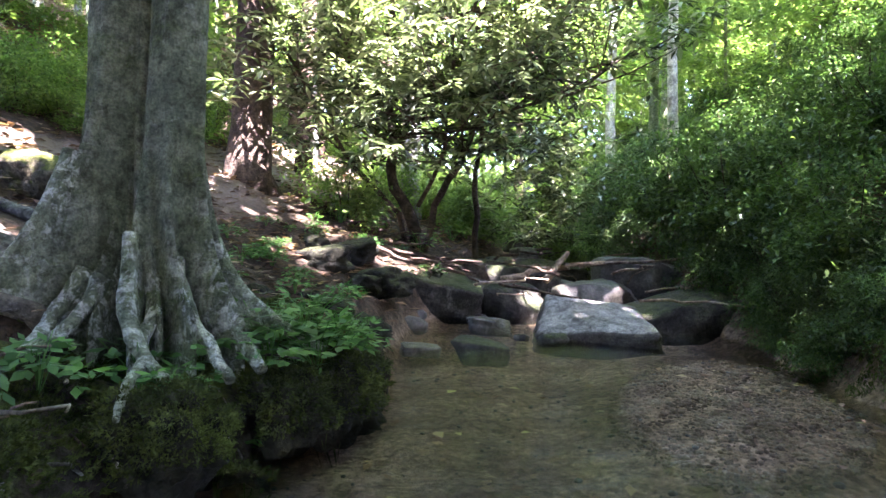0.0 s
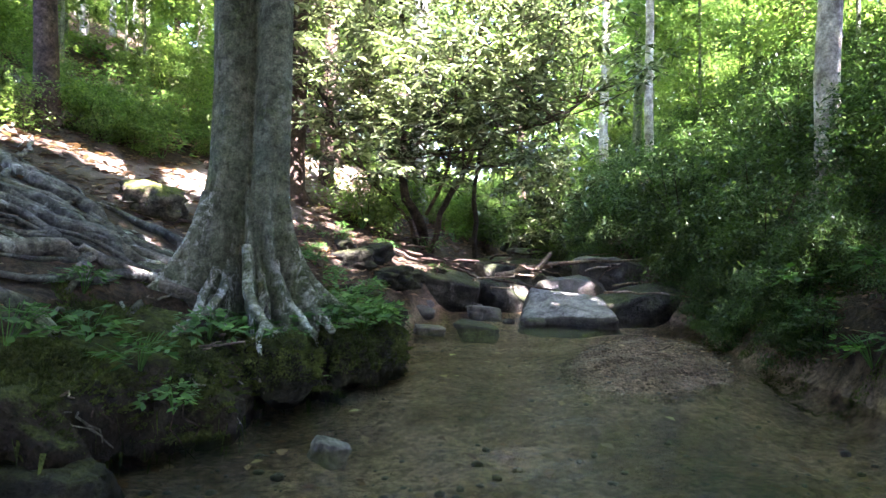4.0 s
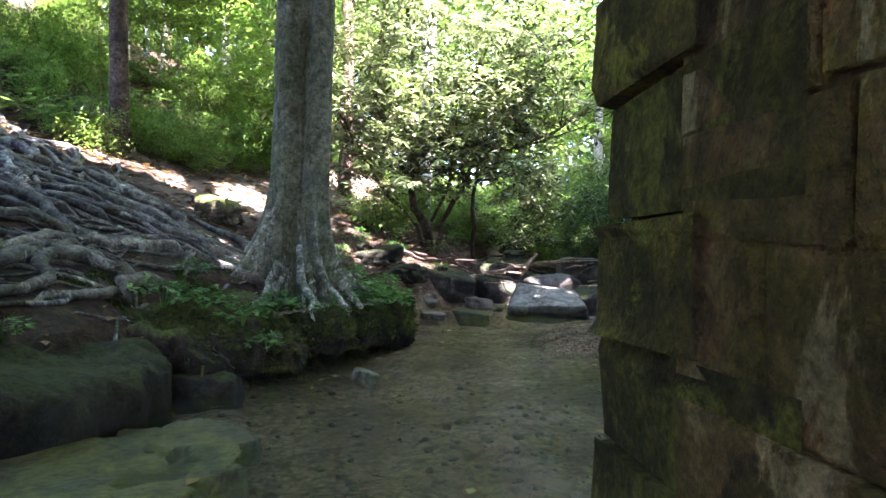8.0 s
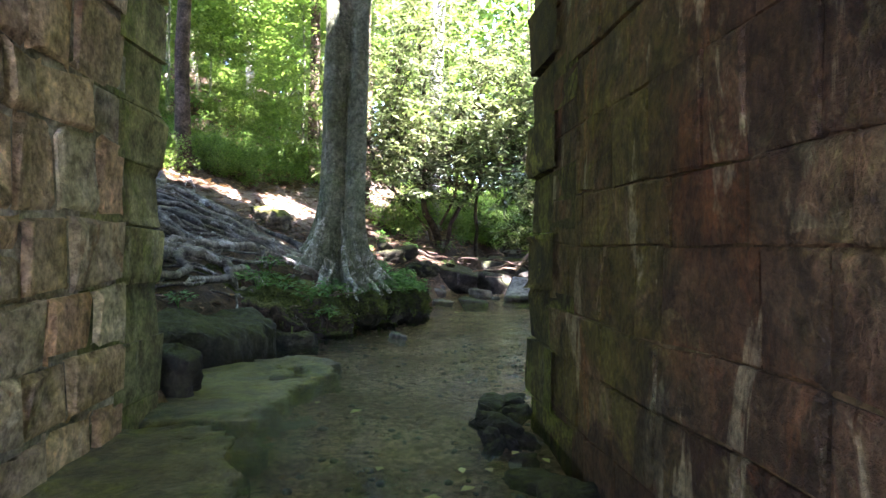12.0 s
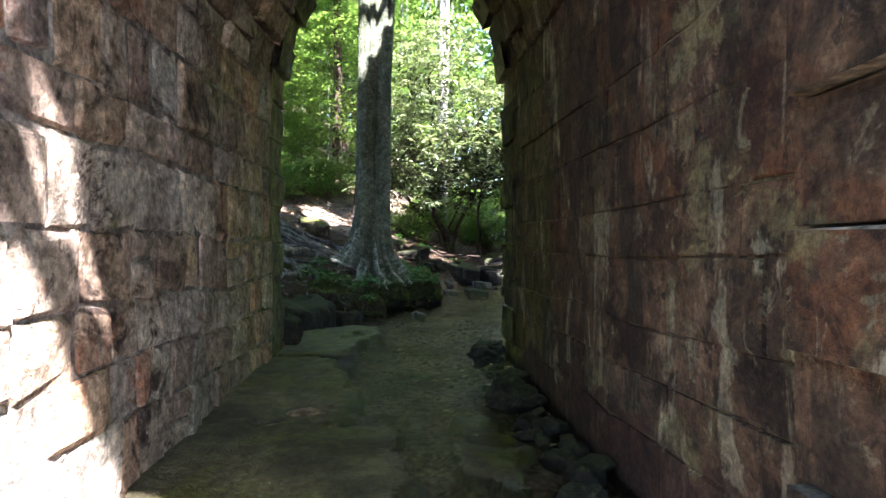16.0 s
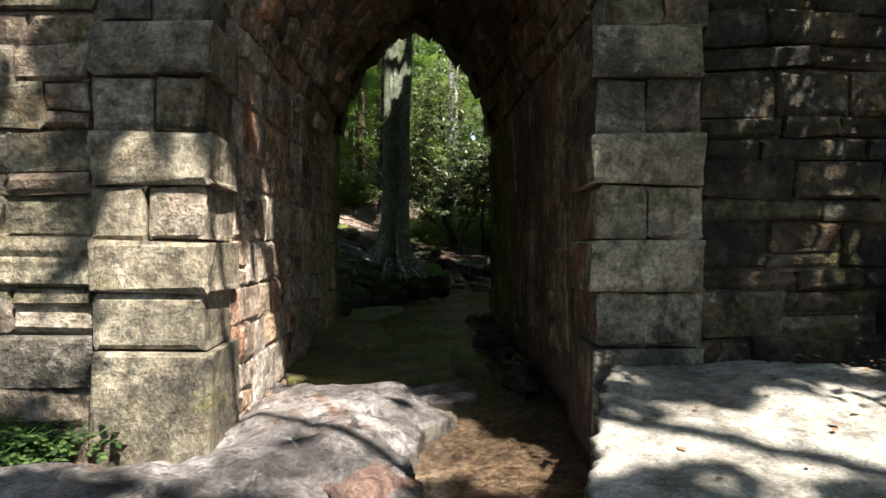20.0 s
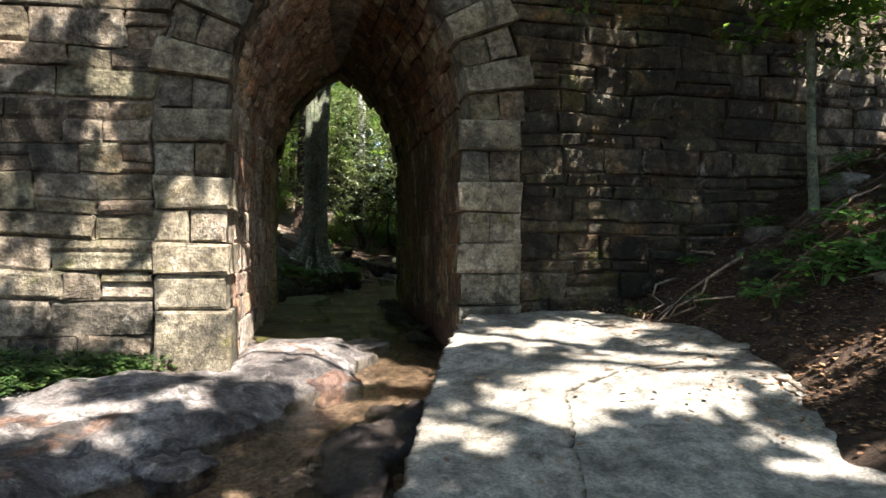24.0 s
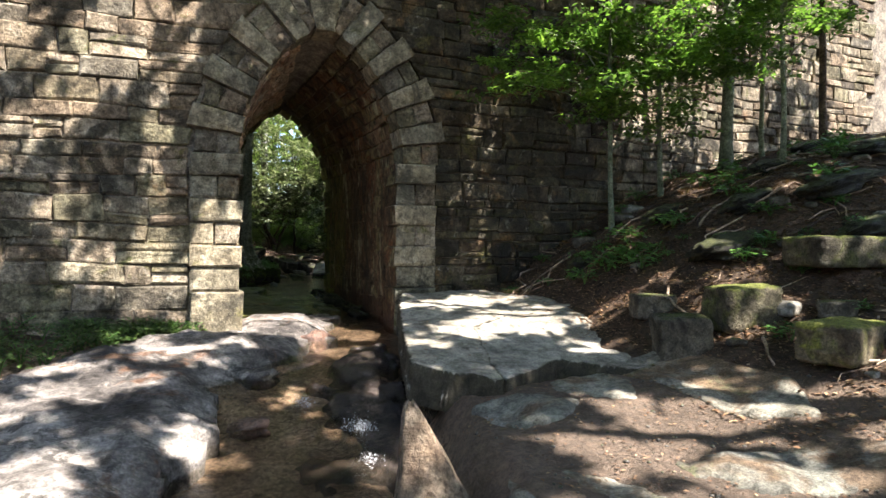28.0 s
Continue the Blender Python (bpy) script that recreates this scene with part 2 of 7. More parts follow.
# paler olive zone at the far end has the far opening's light painted in
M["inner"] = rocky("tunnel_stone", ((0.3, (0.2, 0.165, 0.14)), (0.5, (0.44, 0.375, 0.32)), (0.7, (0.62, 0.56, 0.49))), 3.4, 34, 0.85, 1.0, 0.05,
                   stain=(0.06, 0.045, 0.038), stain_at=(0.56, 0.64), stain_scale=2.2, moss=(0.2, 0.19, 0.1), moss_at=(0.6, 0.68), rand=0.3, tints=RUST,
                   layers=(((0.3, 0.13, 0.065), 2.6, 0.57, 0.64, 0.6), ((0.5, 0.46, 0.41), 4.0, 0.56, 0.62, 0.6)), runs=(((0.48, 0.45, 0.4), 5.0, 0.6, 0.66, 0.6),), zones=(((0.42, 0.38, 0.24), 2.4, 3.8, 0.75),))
# right lining: rust and olive stains, with the dimmer side's shade in its tone
M["shaded_lining"] = rocky("shaded_damp_stone", ((0.3, (0.045, 0.031, 0.02)), (0.5, (0.12, 0.078, 0.046)), (0.7, (0.21, 0.145, 0.092))), 2.2, 45, 0.8, 1.0, 0.055,
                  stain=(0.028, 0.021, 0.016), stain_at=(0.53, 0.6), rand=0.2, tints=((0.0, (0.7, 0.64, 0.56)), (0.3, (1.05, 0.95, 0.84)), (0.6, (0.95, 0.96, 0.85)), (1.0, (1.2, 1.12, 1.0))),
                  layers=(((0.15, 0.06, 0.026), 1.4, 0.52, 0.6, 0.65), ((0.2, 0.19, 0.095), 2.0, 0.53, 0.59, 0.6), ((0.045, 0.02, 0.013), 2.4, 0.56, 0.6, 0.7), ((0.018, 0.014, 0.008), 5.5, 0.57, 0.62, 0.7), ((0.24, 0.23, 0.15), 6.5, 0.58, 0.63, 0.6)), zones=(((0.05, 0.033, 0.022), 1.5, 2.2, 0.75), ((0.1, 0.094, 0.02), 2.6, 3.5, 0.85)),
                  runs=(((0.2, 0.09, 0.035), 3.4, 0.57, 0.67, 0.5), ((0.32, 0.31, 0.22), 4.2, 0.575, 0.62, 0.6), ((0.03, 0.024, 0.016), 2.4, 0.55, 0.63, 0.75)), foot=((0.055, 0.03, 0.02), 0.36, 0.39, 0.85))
M["lining_mortar"] = rocky("lining_mortar", ((0.3, (0.16, 0.13, 0.11)), (0.5, (0.3, 0.26, 0.22)), (0.7, (0.46, 0.42, 0.37))), 3.0, 50, 0.95, 0.8, 0.02, rand=0, zones=(((0.24, 0.22, 0.12), 2.4, 3.8, 0.7),))
M["shaded_damp_mortar"] = rocky("shaded_damp_mortar", ((0.3, (0.05, 0.036, 0.022)), (0.5, (0.12, 0.085, 0.05)), (0.7, (0.22, 0.18, 0.11))), 3.0, 50, 0.9, 0.8, 0.02, rand=0, layers=(((0.1, 0.1, 0.035), 1.4, 0.52, 0.62, 0.6),))
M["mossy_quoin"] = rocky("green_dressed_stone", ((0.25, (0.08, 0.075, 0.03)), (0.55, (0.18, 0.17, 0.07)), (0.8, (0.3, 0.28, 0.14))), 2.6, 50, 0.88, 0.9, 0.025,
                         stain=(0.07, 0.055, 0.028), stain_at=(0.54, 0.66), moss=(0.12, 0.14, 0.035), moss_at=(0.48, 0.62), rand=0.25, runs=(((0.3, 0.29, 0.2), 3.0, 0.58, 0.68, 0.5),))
# mossy far quoins of the right side, darkened to hold the shade they stand in
M["shaded_quoin"] = rocky("dark_green_dressed_stone", ((0.25, (0.02, 0.019, 0.005)), (0.55, (0.066, 0.063, 0.013)), (0.8, (0.135, 0.128, 0.03))), 4.0, 50, 0.85, 1.0, 0.06,
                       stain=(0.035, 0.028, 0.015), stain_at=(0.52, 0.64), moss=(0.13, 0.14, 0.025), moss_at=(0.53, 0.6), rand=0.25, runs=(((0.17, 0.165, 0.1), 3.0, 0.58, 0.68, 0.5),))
M["mortar"] = rocky("mortar", ((0.3, (0.11, 0.093, 0.075)), (0.7, (0.26, 0.23, 0.185))), 4, 50, 0.95, 0.6, 0.02, rand=0)
M["rock"] = rocky("creek_rock", ((0.25, (0.09, 0.085, 0.075)), (0.5, (0.2, 0.19, 0.165)), (0.78, (0.33, 0.31, 0.27))), 2.4, 45, 0.75, 0.7, 0.02,
                  stain=(0.08, 0.07, 0.05), moss=(0.07, 0.085, 0.025), moss_at=(0.6, 0.75), up=True, rand=0.2)
M["ledge"] = rocky("wet_ledge", ((0.3, (0.03, 0.026, 0.012)), (0.5, (0.085, 0.074, 0.036)), (0.7, (0.16, 0.14, 0.075))), 2.0, 40, 0.55, 1.0, 0.04,
                   layers=(((0.1, 0.1, 0.02), 1.4, 0.48, 0.58, 0.85), ((0.025, 0.034, 0.022), 3.0, 0.56, 0.64, 0.7),), rand=0.1, spec=0.4)
M["wet_rock"] = rocky("wet_rock", ((0.25, (0.035, 0.032, 0.028)), (0.6, (0.085, 0.078, 0.068)), (0.8, (0.14, 0.13, 0.11))), 2.4, 45, 0.45, 0.7, 0.02,
                      moss=(0.05, 0.06, 0.02), moss_at=(0.6, 0.75), up=True, rand=0.2, spec=0.5)
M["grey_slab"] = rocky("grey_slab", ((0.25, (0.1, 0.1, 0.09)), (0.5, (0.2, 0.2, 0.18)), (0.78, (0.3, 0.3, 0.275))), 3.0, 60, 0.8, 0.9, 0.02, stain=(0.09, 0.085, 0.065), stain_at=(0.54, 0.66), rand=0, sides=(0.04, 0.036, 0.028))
M["dark_moss"] = rocky("dark_mossy_rock", ((0.25, (0.02, 0.018, 0.015)), (0.5, (0.05, 0.045, 0.037)), (0.78, (0.11, 0.1, 0.083))), 3.0, 50, 0.7, 1.0, 0.04, moss=(0.045, 0.055, 0.018), moss_at=(0.52, 0.66), up=True, rand=0.2, layers=(((0.24, 0.23, 0.2), 4.0, 0.6, 0.68, 0.6),))
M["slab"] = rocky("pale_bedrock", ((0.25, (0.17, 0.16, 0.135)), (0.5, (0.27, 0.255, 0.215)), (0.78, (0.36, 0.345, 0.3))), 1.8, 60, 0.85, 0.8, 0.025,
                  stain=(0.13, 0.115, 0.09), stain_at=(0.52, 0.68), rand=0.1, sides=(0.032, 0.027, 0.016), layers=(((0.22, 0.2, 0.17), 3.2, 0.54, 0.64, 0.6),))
M["low_slab"] = rocky("dirty_slab", ((0.25, (0.09, 0.085, 0.068)), (0.5, (0.185, 0.18, 0.15)), (0.78, (0.28, 0.275, 0.235))), 2.2, 50, 0.9, 0.9, 0.03,
                      stain=(0.12, 0.085, 0.055), stain_at=(0.47, 0.6), moss=(0.13, 0.14, 0.07), moss_at=(0.56, 0.7), rand=0.2)
M["tan_rock"] = rocky("tan_rock", ((0.25, (0.09, 0.06, 0.04)), (0.5, (0.2, 0.15, 0.105)), (0.78, (0.33, 0.27, 0.2))), 3.5, 50, 0.85, 1.0, 0.03, stain=(0.09, 0.065, 0.045), stain_at=(0.52, 0.64), stain_scale=3, rand=0.1)
M["turf"] = rocky("mossy_turf", ((0.3, (0.018, 0.014, 0.01)), (0.7, (0.055, 0.042, 0.03))), 4, 60, 1.0, 1.0, 0.05, moss=(0.075, 0.092, 0.022), moss_at=(0.56, 0.68), up=True, rand=0.1)
M["cap_moss"] = rocky("moss_capped_block", ((0.3, (0.06, 0.05, 0.035)), (0.7, (0.17, 0.15, 0.1))), 3, 50, 0.95, 1.0, 0.05, moss=(0.14, 0.155, 0.035), moss_at=(0.5, 0.6), up=True, rand=0.2, layers=(((0.1, 0.11, 0.03), 3.0, 0.5, 0.62, 0.7),))
# near-black base holds the overhung bank's shade as well as the mossy rock
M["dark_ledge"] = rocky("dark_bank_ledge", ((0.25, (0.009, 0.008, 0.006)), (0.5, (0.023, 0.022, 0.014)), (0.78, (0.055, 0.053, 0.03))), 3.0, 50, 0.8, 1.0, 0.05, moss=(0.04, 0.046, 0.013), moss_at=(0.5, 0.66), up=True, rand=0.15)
M["red_rock"] = rocky("reddish_rock", ((0.25, (0.06, 0.035, 0.026)), (0.5, (0.16, 0.095, 0.07)), (0.78, (0.26, 0.18, 0.14))), 3.0, 50, 0.6, 1.0, 0.03, rand=0.1, spec=0.5)
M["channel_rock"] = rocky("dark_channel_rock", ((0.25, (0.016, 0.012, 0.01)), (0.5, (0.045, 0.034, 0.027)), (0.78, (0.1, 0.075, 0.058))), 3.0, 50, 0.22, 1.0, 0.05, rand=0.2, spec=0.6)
M["bedrock"] = rocky("bedrock", ((0.3, (0.05, 0.045, 0.042)), (0.5, (0.145, 0.132, 0.122)), (0.72, (0.28, 0.263, 0.245))), 1.7, 40, 0.75, 1.0, 0.06,
                     stain=(0.13, 0.075, 0.048), stain_at=(0.56, 0.66), rand=0.1, layers=(((0.045, 0.042, 0.038), 3.5, 0.56, 0.62, 0.8), ((0.3, 0.285, 0.265), 2.2, 0.56, 0.64, 0.6)))
M["moss_rock"] = rocky("mossy_rock", ((0.3, (0.04, 0.036, 0.03)), (0.7, (0.15, 0.135, 0.105))), 3, 50, 0.95, 1.0, 0.05,
                       moss=(0.07, 0.082, 0.025), moss_at=(0.54, 0.68), up=True, rand=0.2)
M["bark"] = rocky("grey_bark", ((0.25, (0.1, 0.12, 0.075)), (0.5, (0.18, 0.205, 0.135)), (0.78, (0.28, 0.305, 0.22))), 5.0, 80, 0.9, 1.0, 0.04,
                  moss=(0.09, 0.125, 0.04), moss_at=(0.52, 0.66), rand=0.12, layers=(((0.42, 0.44, 0.38), 6.0, 0.6, 0.66, 0.4),),
                  runs=(((0.075, 0.085, 0.05), 6.0, 0.54, 0.64, 0.65), ((0.32, 0.335, 0.28), 9.0, 0.57, 0.65, 0.5)), crest=(0.6, 0.62, 0.56))
M["root"] = rocky("root_bark", ((0.25, (0.055, 0.05, 0.042)), (0.5, (0.15, 0.14, 0.12)), (0.78, (0.3, 0.285, 0.25))), 4, 60, 0.9, 1.0, 0.03, stain=(0.45, 0.45, 0.41), stain_at=(0.56, 0.64), stain_scale=3.5,
                  moss=(0.08, 0.1, 0.035), moss_at=(0.6, 0.72), rand=0.35)
M["dark_bark"] = rocky("dark_bark", ((0.25, (0.03, 0.022, 0.016)), (0.5, (0.08, 0.056, 0.042)), (0.78, (0.15, 0.11, 0.085))), 5, 50, 0.95, 1.0, 0.03, rand=0.25)
M["pale_bark"] = rocky("pale_bark", ((0.25, (0.2, 0.19, 0.165)), (0.55, (0.4, 0.385, 0.35)), (0.8, (0.55, 0.54, 0.5))), 3, 40, 0.9, 0.6, 0.02, rand=0.3)
M["wood"] = rocky("dead_wood", ((0.3, (0.16, 0.11, 0.075)), (0.7, (0.36, 0.29, 0.22))), 5, 40, 0.9, 0.7, 0.01, rand=0.25)
M["leaf"] = leafy("green_leaf", ((0.0, (0.08, 0.13, 0.035)), (0.5, (0.14, 0.21, 0.065)), (1.0, (0.23, 0.3, 0.1))), 0.52)
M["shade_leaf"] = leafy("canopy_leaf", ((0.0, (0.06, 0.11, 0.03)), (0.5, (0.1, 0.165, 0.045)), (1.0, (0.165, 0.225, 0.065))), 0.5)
M["bright_leaf"] = leafy("bright_leaf", ((0.0, (0.045, 0.095, 0.02)), (0.5, (0.09, 0.165, 0.038)), (1.0, (0.17, 0.26, 0.065))), 0.55)
M["foam"] = rocky("white_water", ((0.3, (0.5, 0.53, 0.55)), (0.7, (0.85, 0.87, 0.88))), 20, 90, 0.3, 0.2, 0.005, rand=0)
M["shrub"] = leafy("shrub_leaf", ((0.0, (0.02, 0.045, 0.015)), (0.5, (0.05, 0.095, 0.028)), (1.0, (0.12, 0.18, 0.058))), 0.42)
M["rhodo"] = leafy("rhododendron_leaf", ((0.0, (0.06, 0.08, 0.045)), (0.45, (0.14, 0.165, 0.105)), (0.8, (0.26, 0.29, 0.2)), (1.0, (0.42, 0.45, 0.36))), 0.28, 0.24)
M["herb"] = leafy("herb_leaf", ((0.0, (0.045, 0.12, 0.03)), (0.5, (0.085, 0.2, 0.05)), (1.0, (0.15, 0.3, 0.08))), 0.35)
M["litter"] = leafy("fallen_leaf", ((0.0, (0.08, 0.042, 0.025)), (0.5, (0.17, 0.09, 0.052)), (0.85, (0.27, 0.165, 0.1)), (1.0, (0.42, 0.31, 0.21))), 0.15, 0.8)
M["yellow_leaf"] = leafy("floating_leaf", ((0.0, (0.12, 0.07, 0.03)), (0.4, (0.22, 0.16, 0.05)), (1.0, (0.38, 0.36, 0.1))), 0.2, 0.5)
M["moss"] = rocky("moss", ((0.3, (0.035, 0.048, 0.012)), (0.5, (0.075, 0.098, 0.023)), (0.75, (0.13, 0.165, 0.042))), 7, 120, 1.0, 1.0, 0.02, rand=0.1)


def water_mat():
    """Clear thin water: a gloss by Fresnel over a lightly tinted see-through sheet."""
    m, ns, ls, bs = node_mat("creek_water")
    co = ns.new("ShaderNodeTexCoord").outputs["Object"]
    mp = ns.new("ShaderNodeMapping")
    mp.inputs["Scale"].default_value = (0.55, 1.2, 1.0)
    ls.new(co, mp.inputs["Vector"])
    a = noise_tex(ns, ls, mp.outputs[0], 17.0, 6, 0.68, 0.9)
    b = ns.new("ShaderNodeBump")
    b.inputs["Strength"].default_value, b.inputs["Distance"].default_value = 0.5, 0.03
    ls.new(a, b.inputs["Height"])
    gl, tr, fr, mx = ns.new("ShaderNodeBsdfGlossy"), ns.new("ShaderNodeBsdfTransparent"), ns.new("ShaderNodeFresnel"), ns.new("ShaderNodeMixShader")
    gl.inputs["Roughness"].default_value = 0.035
    tr.inputs["Color"].default_value = (0.9, 0.88, 0.82, 1)
    fr.inputs["IOR"].default_value = 1.33
    ls.new(b.outputs[0], gl.inputs["Normal"])
    ls.new(b.outputs[0], fr.inputs["Normal"])
    ls.new(fr.outputs[0], mx.inputs[0])
    ls.new(tr.outputs[0], mx.inputs[1])
    ls.new(gl.outputs[0], mx.inputs[2])
    ls.new(mx.outputs[0], ns["Material Output"].inputs[0])
    return m


M["water"] = water_mat()


def ground_mat():
    """Forest soil with fallen leaves, a trail, and a gravelly creek bed, told apart by the sheet's own attributes."""
    m, ns, ls, bs = node_mat("forest_ground")
    co = ns.new("ShaderNodeTexCoord").outputs["Object"]
    n1, n2, n3 = noise_tex(ns, ls, co, 1.1, 8, 0.7), noise_tex(ns, ls, co, 16, 6, 0.75, 0.5), noise_tex(ns, ls, co, 55, 4, 0.7)
    vo = ns.new("ShaderNodeTexVoronoi")
    vo.inputs["Scale"].default_value = 28
    ls.new(co, vo.inputs["Vector"])
    soil = mixc(ns, ls, ramp_out(ns, ls, n1, ((0.3, (0.035, 0.027, 0.019)), (0.6, (0.09, 0.064, 0.045)), (0.8, (0.17, 0.122, 0.09)))),
                ramp_out(ns, ls, n2, ((0.38, (0.4, 0.4, 0.4)), (0.5, (0.95, 0.9, 0.85)), (0.62, (1.7, 1.5, 1.35)))), 0.9, "MULTIPLY")
    trail = mixc(ns, ls, ramp_out(ns, ls, n1, ((0.3, (0.24, 0.19, 0.15)), (0.7, (0.4, 0.33, 0.27)))),
                 ramp_out(ns, ls, n2, ((0.3, (0.65, 0.6, 0.55)), (0.7, (1.15, 1.12, 1.1)))), 0.8, "MULTIPLY")
    bed = mixc(ns, ls, ramp_out(ns, ls, n1, ((0.35, (0.12, 0.085, 0.064)), (0.5, (0.33, 0.24, 0.175)), (0.65, (0.56, 0.43, 0.33)))),
               ramp_out(ns, ls, vo.outputs["Distance"], ((0.1, (1.25, 1.2, 1.15)), (0.8, (0.55, 0.53, 0.5)))), 0.75, "MULTIPLY")
    bed = mixc(ns, ls, bed, ramp_out(ns, ls, n2, ((0.4, (0.3, 0.28, 0.26)), (0.5, (1.0, 0.97, 0.93)), (0.62, (1.25, 1.22, 1.15)))), 0.8, "MULTIPLY")
    at = ns.new("ShaderNodeAttribute")
    at.attribute_name = "bed"
    a2 = ns.new("ShaderNodeAttribute")
    a2.attribute_name = "trail"
    col = mixc(ns, ls, mixc(ns, ls, soil, trail, a2.outputs["Fac"]), bed, at.outputs["Fac"])
    col = mixc(ns, ls, col, ramp_out(ns, ls, n3, ((0.3, (0.7, 0.7, 0.7)), (0.7, (1.2, 1.2, 1.2)))), 0.6, "MULTIPLY")
    ls.new(col, bs.inputs["Base Color"])
    bs.inputs["Roughness"].default_value = 0.9
    bs.inputs["Specular IOR Level"].default_value = 0.25
    add_bump(ns, ls, bs, n2, 1.0, 0.07)
    return m


M["ground"] = ground_mat()


# ---------------------------------------------------------------- builders
def mesh_of(name, verts, faces, mat, smooth=True):
    me = bpy.data.meshes.new(name)
    me.from_pydata([tuple(v) for v in verts], [], faces)
    me.materials.append(mat)
    if smooth:
        me.shade_smooth()
    me.update()
    return me


def polys(name, V, mat):
    """Many loose polygons of k corners each, V is (n, k, 3)."""
    V = np.asarray(V, np.float32)
    n, k = V.shape[:2]
    me = bpy.data.meshes.new(name)
    me.vertices.add(n * k)
    me.vertices.foreach_set("co", V.reshape(-1))
    me.loops.add(n * k)
    me.loops.foreach_set("vertex_index", np.arange(n * k, dtype=np.int32))
    me.polygons.add(n)
    me.polygons.foreach_set("loop_start", np.arange(0, n * k, k, dtype=np.int32))
    me.materials.append(mat)
    me.update()
    me.validate()
    return me


def part(name, me, parent, label=""):
    ob = new(name, me)
    ob.parent = parent
    return tagged(ob, label)


def thing(name, label, category, group="", kind="", at=None, me=None):
    ob = new(name, me)
    if at is not None:
        ob.matrix_world = at
    return tagged(ob, label, category, group, kind)


def fbm(x, y, z=0.0, s=1.0, o=3):
    return noise.fractal(Vector((x * s, y * s, z * s)), 1.0, 2.0, o, noise_basis="PERLIN_ORIGINAL")


def tube(path, radii, sides=8, cap=True, wob=0.0, seed=0):
    """Vertices and faces of a round bar along a path."""
    rng = random.Random(seed)
    P = [Vector(p) for p in path]
    vs, fs = [], []
    up = Vector((0.31, 0.22, 0.92))
    for i, p in enumerate(P):
        d = (P[min(i + 1, len(P) - 1)] - P[max(i - 1, 0)]).normalized()
        a = d.cross(up)
        if a.length < 0.05:
            a = d.cross(Vector((1, 0, 0)))
        a.normalize()
        b = d.cross(a)
        for k in range(sides):
            t = 2 * math.pi * k / sides
            r = radii[i] * (1 + wob * rng.uniform(-1, 1))
            vs.append(p + a * (r * math.cos(t)) + b * (r * math.sin(t)))
    for i in range(len(P) - 1):
        for k in range(sides):
            k2 = (k + 1) % sides
            fs.append((i * sides + k, i * sides + k2, (i + 1) * sides + k2, (i + 1) * sides + k))
    if cap:
        fs.append(tuple(range(sides))[::-1])
        fs.append(tuple((len(P) - 1) * sides + k for k in range(sides)))
    return vs, fs


_ICO = {}


def ico(sub):
    if sub not in _ICO:
        bm = bmesh.new()
        bmesh.ops.create_icosphere(bm, subdivisions=sub, radius=1)
        bm.verts.ensure_lookup_table()
        _ICO[sub] = ([v.co.copy() for v in bm.verts], [tuple(v.index for v in f.verts) for f in bm.faces])
        bm.free()
    return _ICO[sub]


def rock_mesh(size, mat, seed=0, square=4.0, rough=0.12, sub=4, lean=0.0, cut=True):
    """An uneven boulder or block; square sets how boxy it is."""
    vs, fs = ico(sub)
    rng = random.Random(seed)
    off = Vector((rng.uniform(0, 90), rng.uniform(0, 90), rng.uniform(0, 90)))
    planes = [(Vector((rng.uniform(-1, 1), rng.uniform(-1, 1), rng.uniform(-0.5, 1))).normalized(), rng.uniform(0.72, 0.98)) for _ in range(5 if cut else 0)]
    out = []
    for n in vs:
        r = (abs(n.x) ** square + abs(n.y) ** square + abs(n.z) ** square) ** (-1 / square)
        p = n * r
        for q, d in planes:
            e = p.dot(q) - d * 1.15
            if e > 0:
                p = p - q * e * 0.97
        k = noise.fractal(n * 1.7 + off, 1.0, 2.1, 4) * rough + noise.fractal(n * 6 + off, 1.0, 2.1, 3) * rough * 0.4
        p = p * (1 + k)
        out.append(Vector((p.x * size[0] / 2 + lean * p.z * size[2] / 2, p.y * size[1] / 2, p.z * size[2] / 2)))
    return mesh_of("rock", out, fs, mat)


def rock(name, loc, size, mat, label, seed=0, turn=(0, 0, 0), square=4.0, rough=0.12, sub=4, group="creek rocks", lean=0.0, category="rock", cut=True):
    return thing(name, label, category, group, at=pose(*loc, *turn), me=rock_mesh(size, M[mat], seed, square, rough, sub, lean, cut))


def leaf_quads(centres, size, rng, spread=1.0, aspect=0.45, droop=0.0, face=None):
    """Pointed leaves as four-cornered blades, lightly folded, at the centres."""
    C = np.asarray(centres, float)
    n = len(C)
    th = rng.uniform(0, 2 * math.pi, n)
    el = rng.normal(-droop, 0.45 * spread, n)
    d = np.stack([np.cos(th) * np.cos(el), np.sin(th) * np.cos(el), np.sin(el)], 1)
    w = np.stack([-np.sin(th), np.cos(th), rng.normal(0, 0.35 * spread, n)], 1)
    w /= np.linalg.norm(w, axis=1)[:, None]
    s = (size * rng.uniform(0.65, 1.25, n))[:, None]
    up = np.cross(d, w)
    fold = up * s * 0.08
    return np.stack([C, C + d * s * 0.45 + w * s * aspect * 0.5 + fold, C + d * s, C + d * s * 0.45 - w * s * aspect * 0.5 + fold], 1)


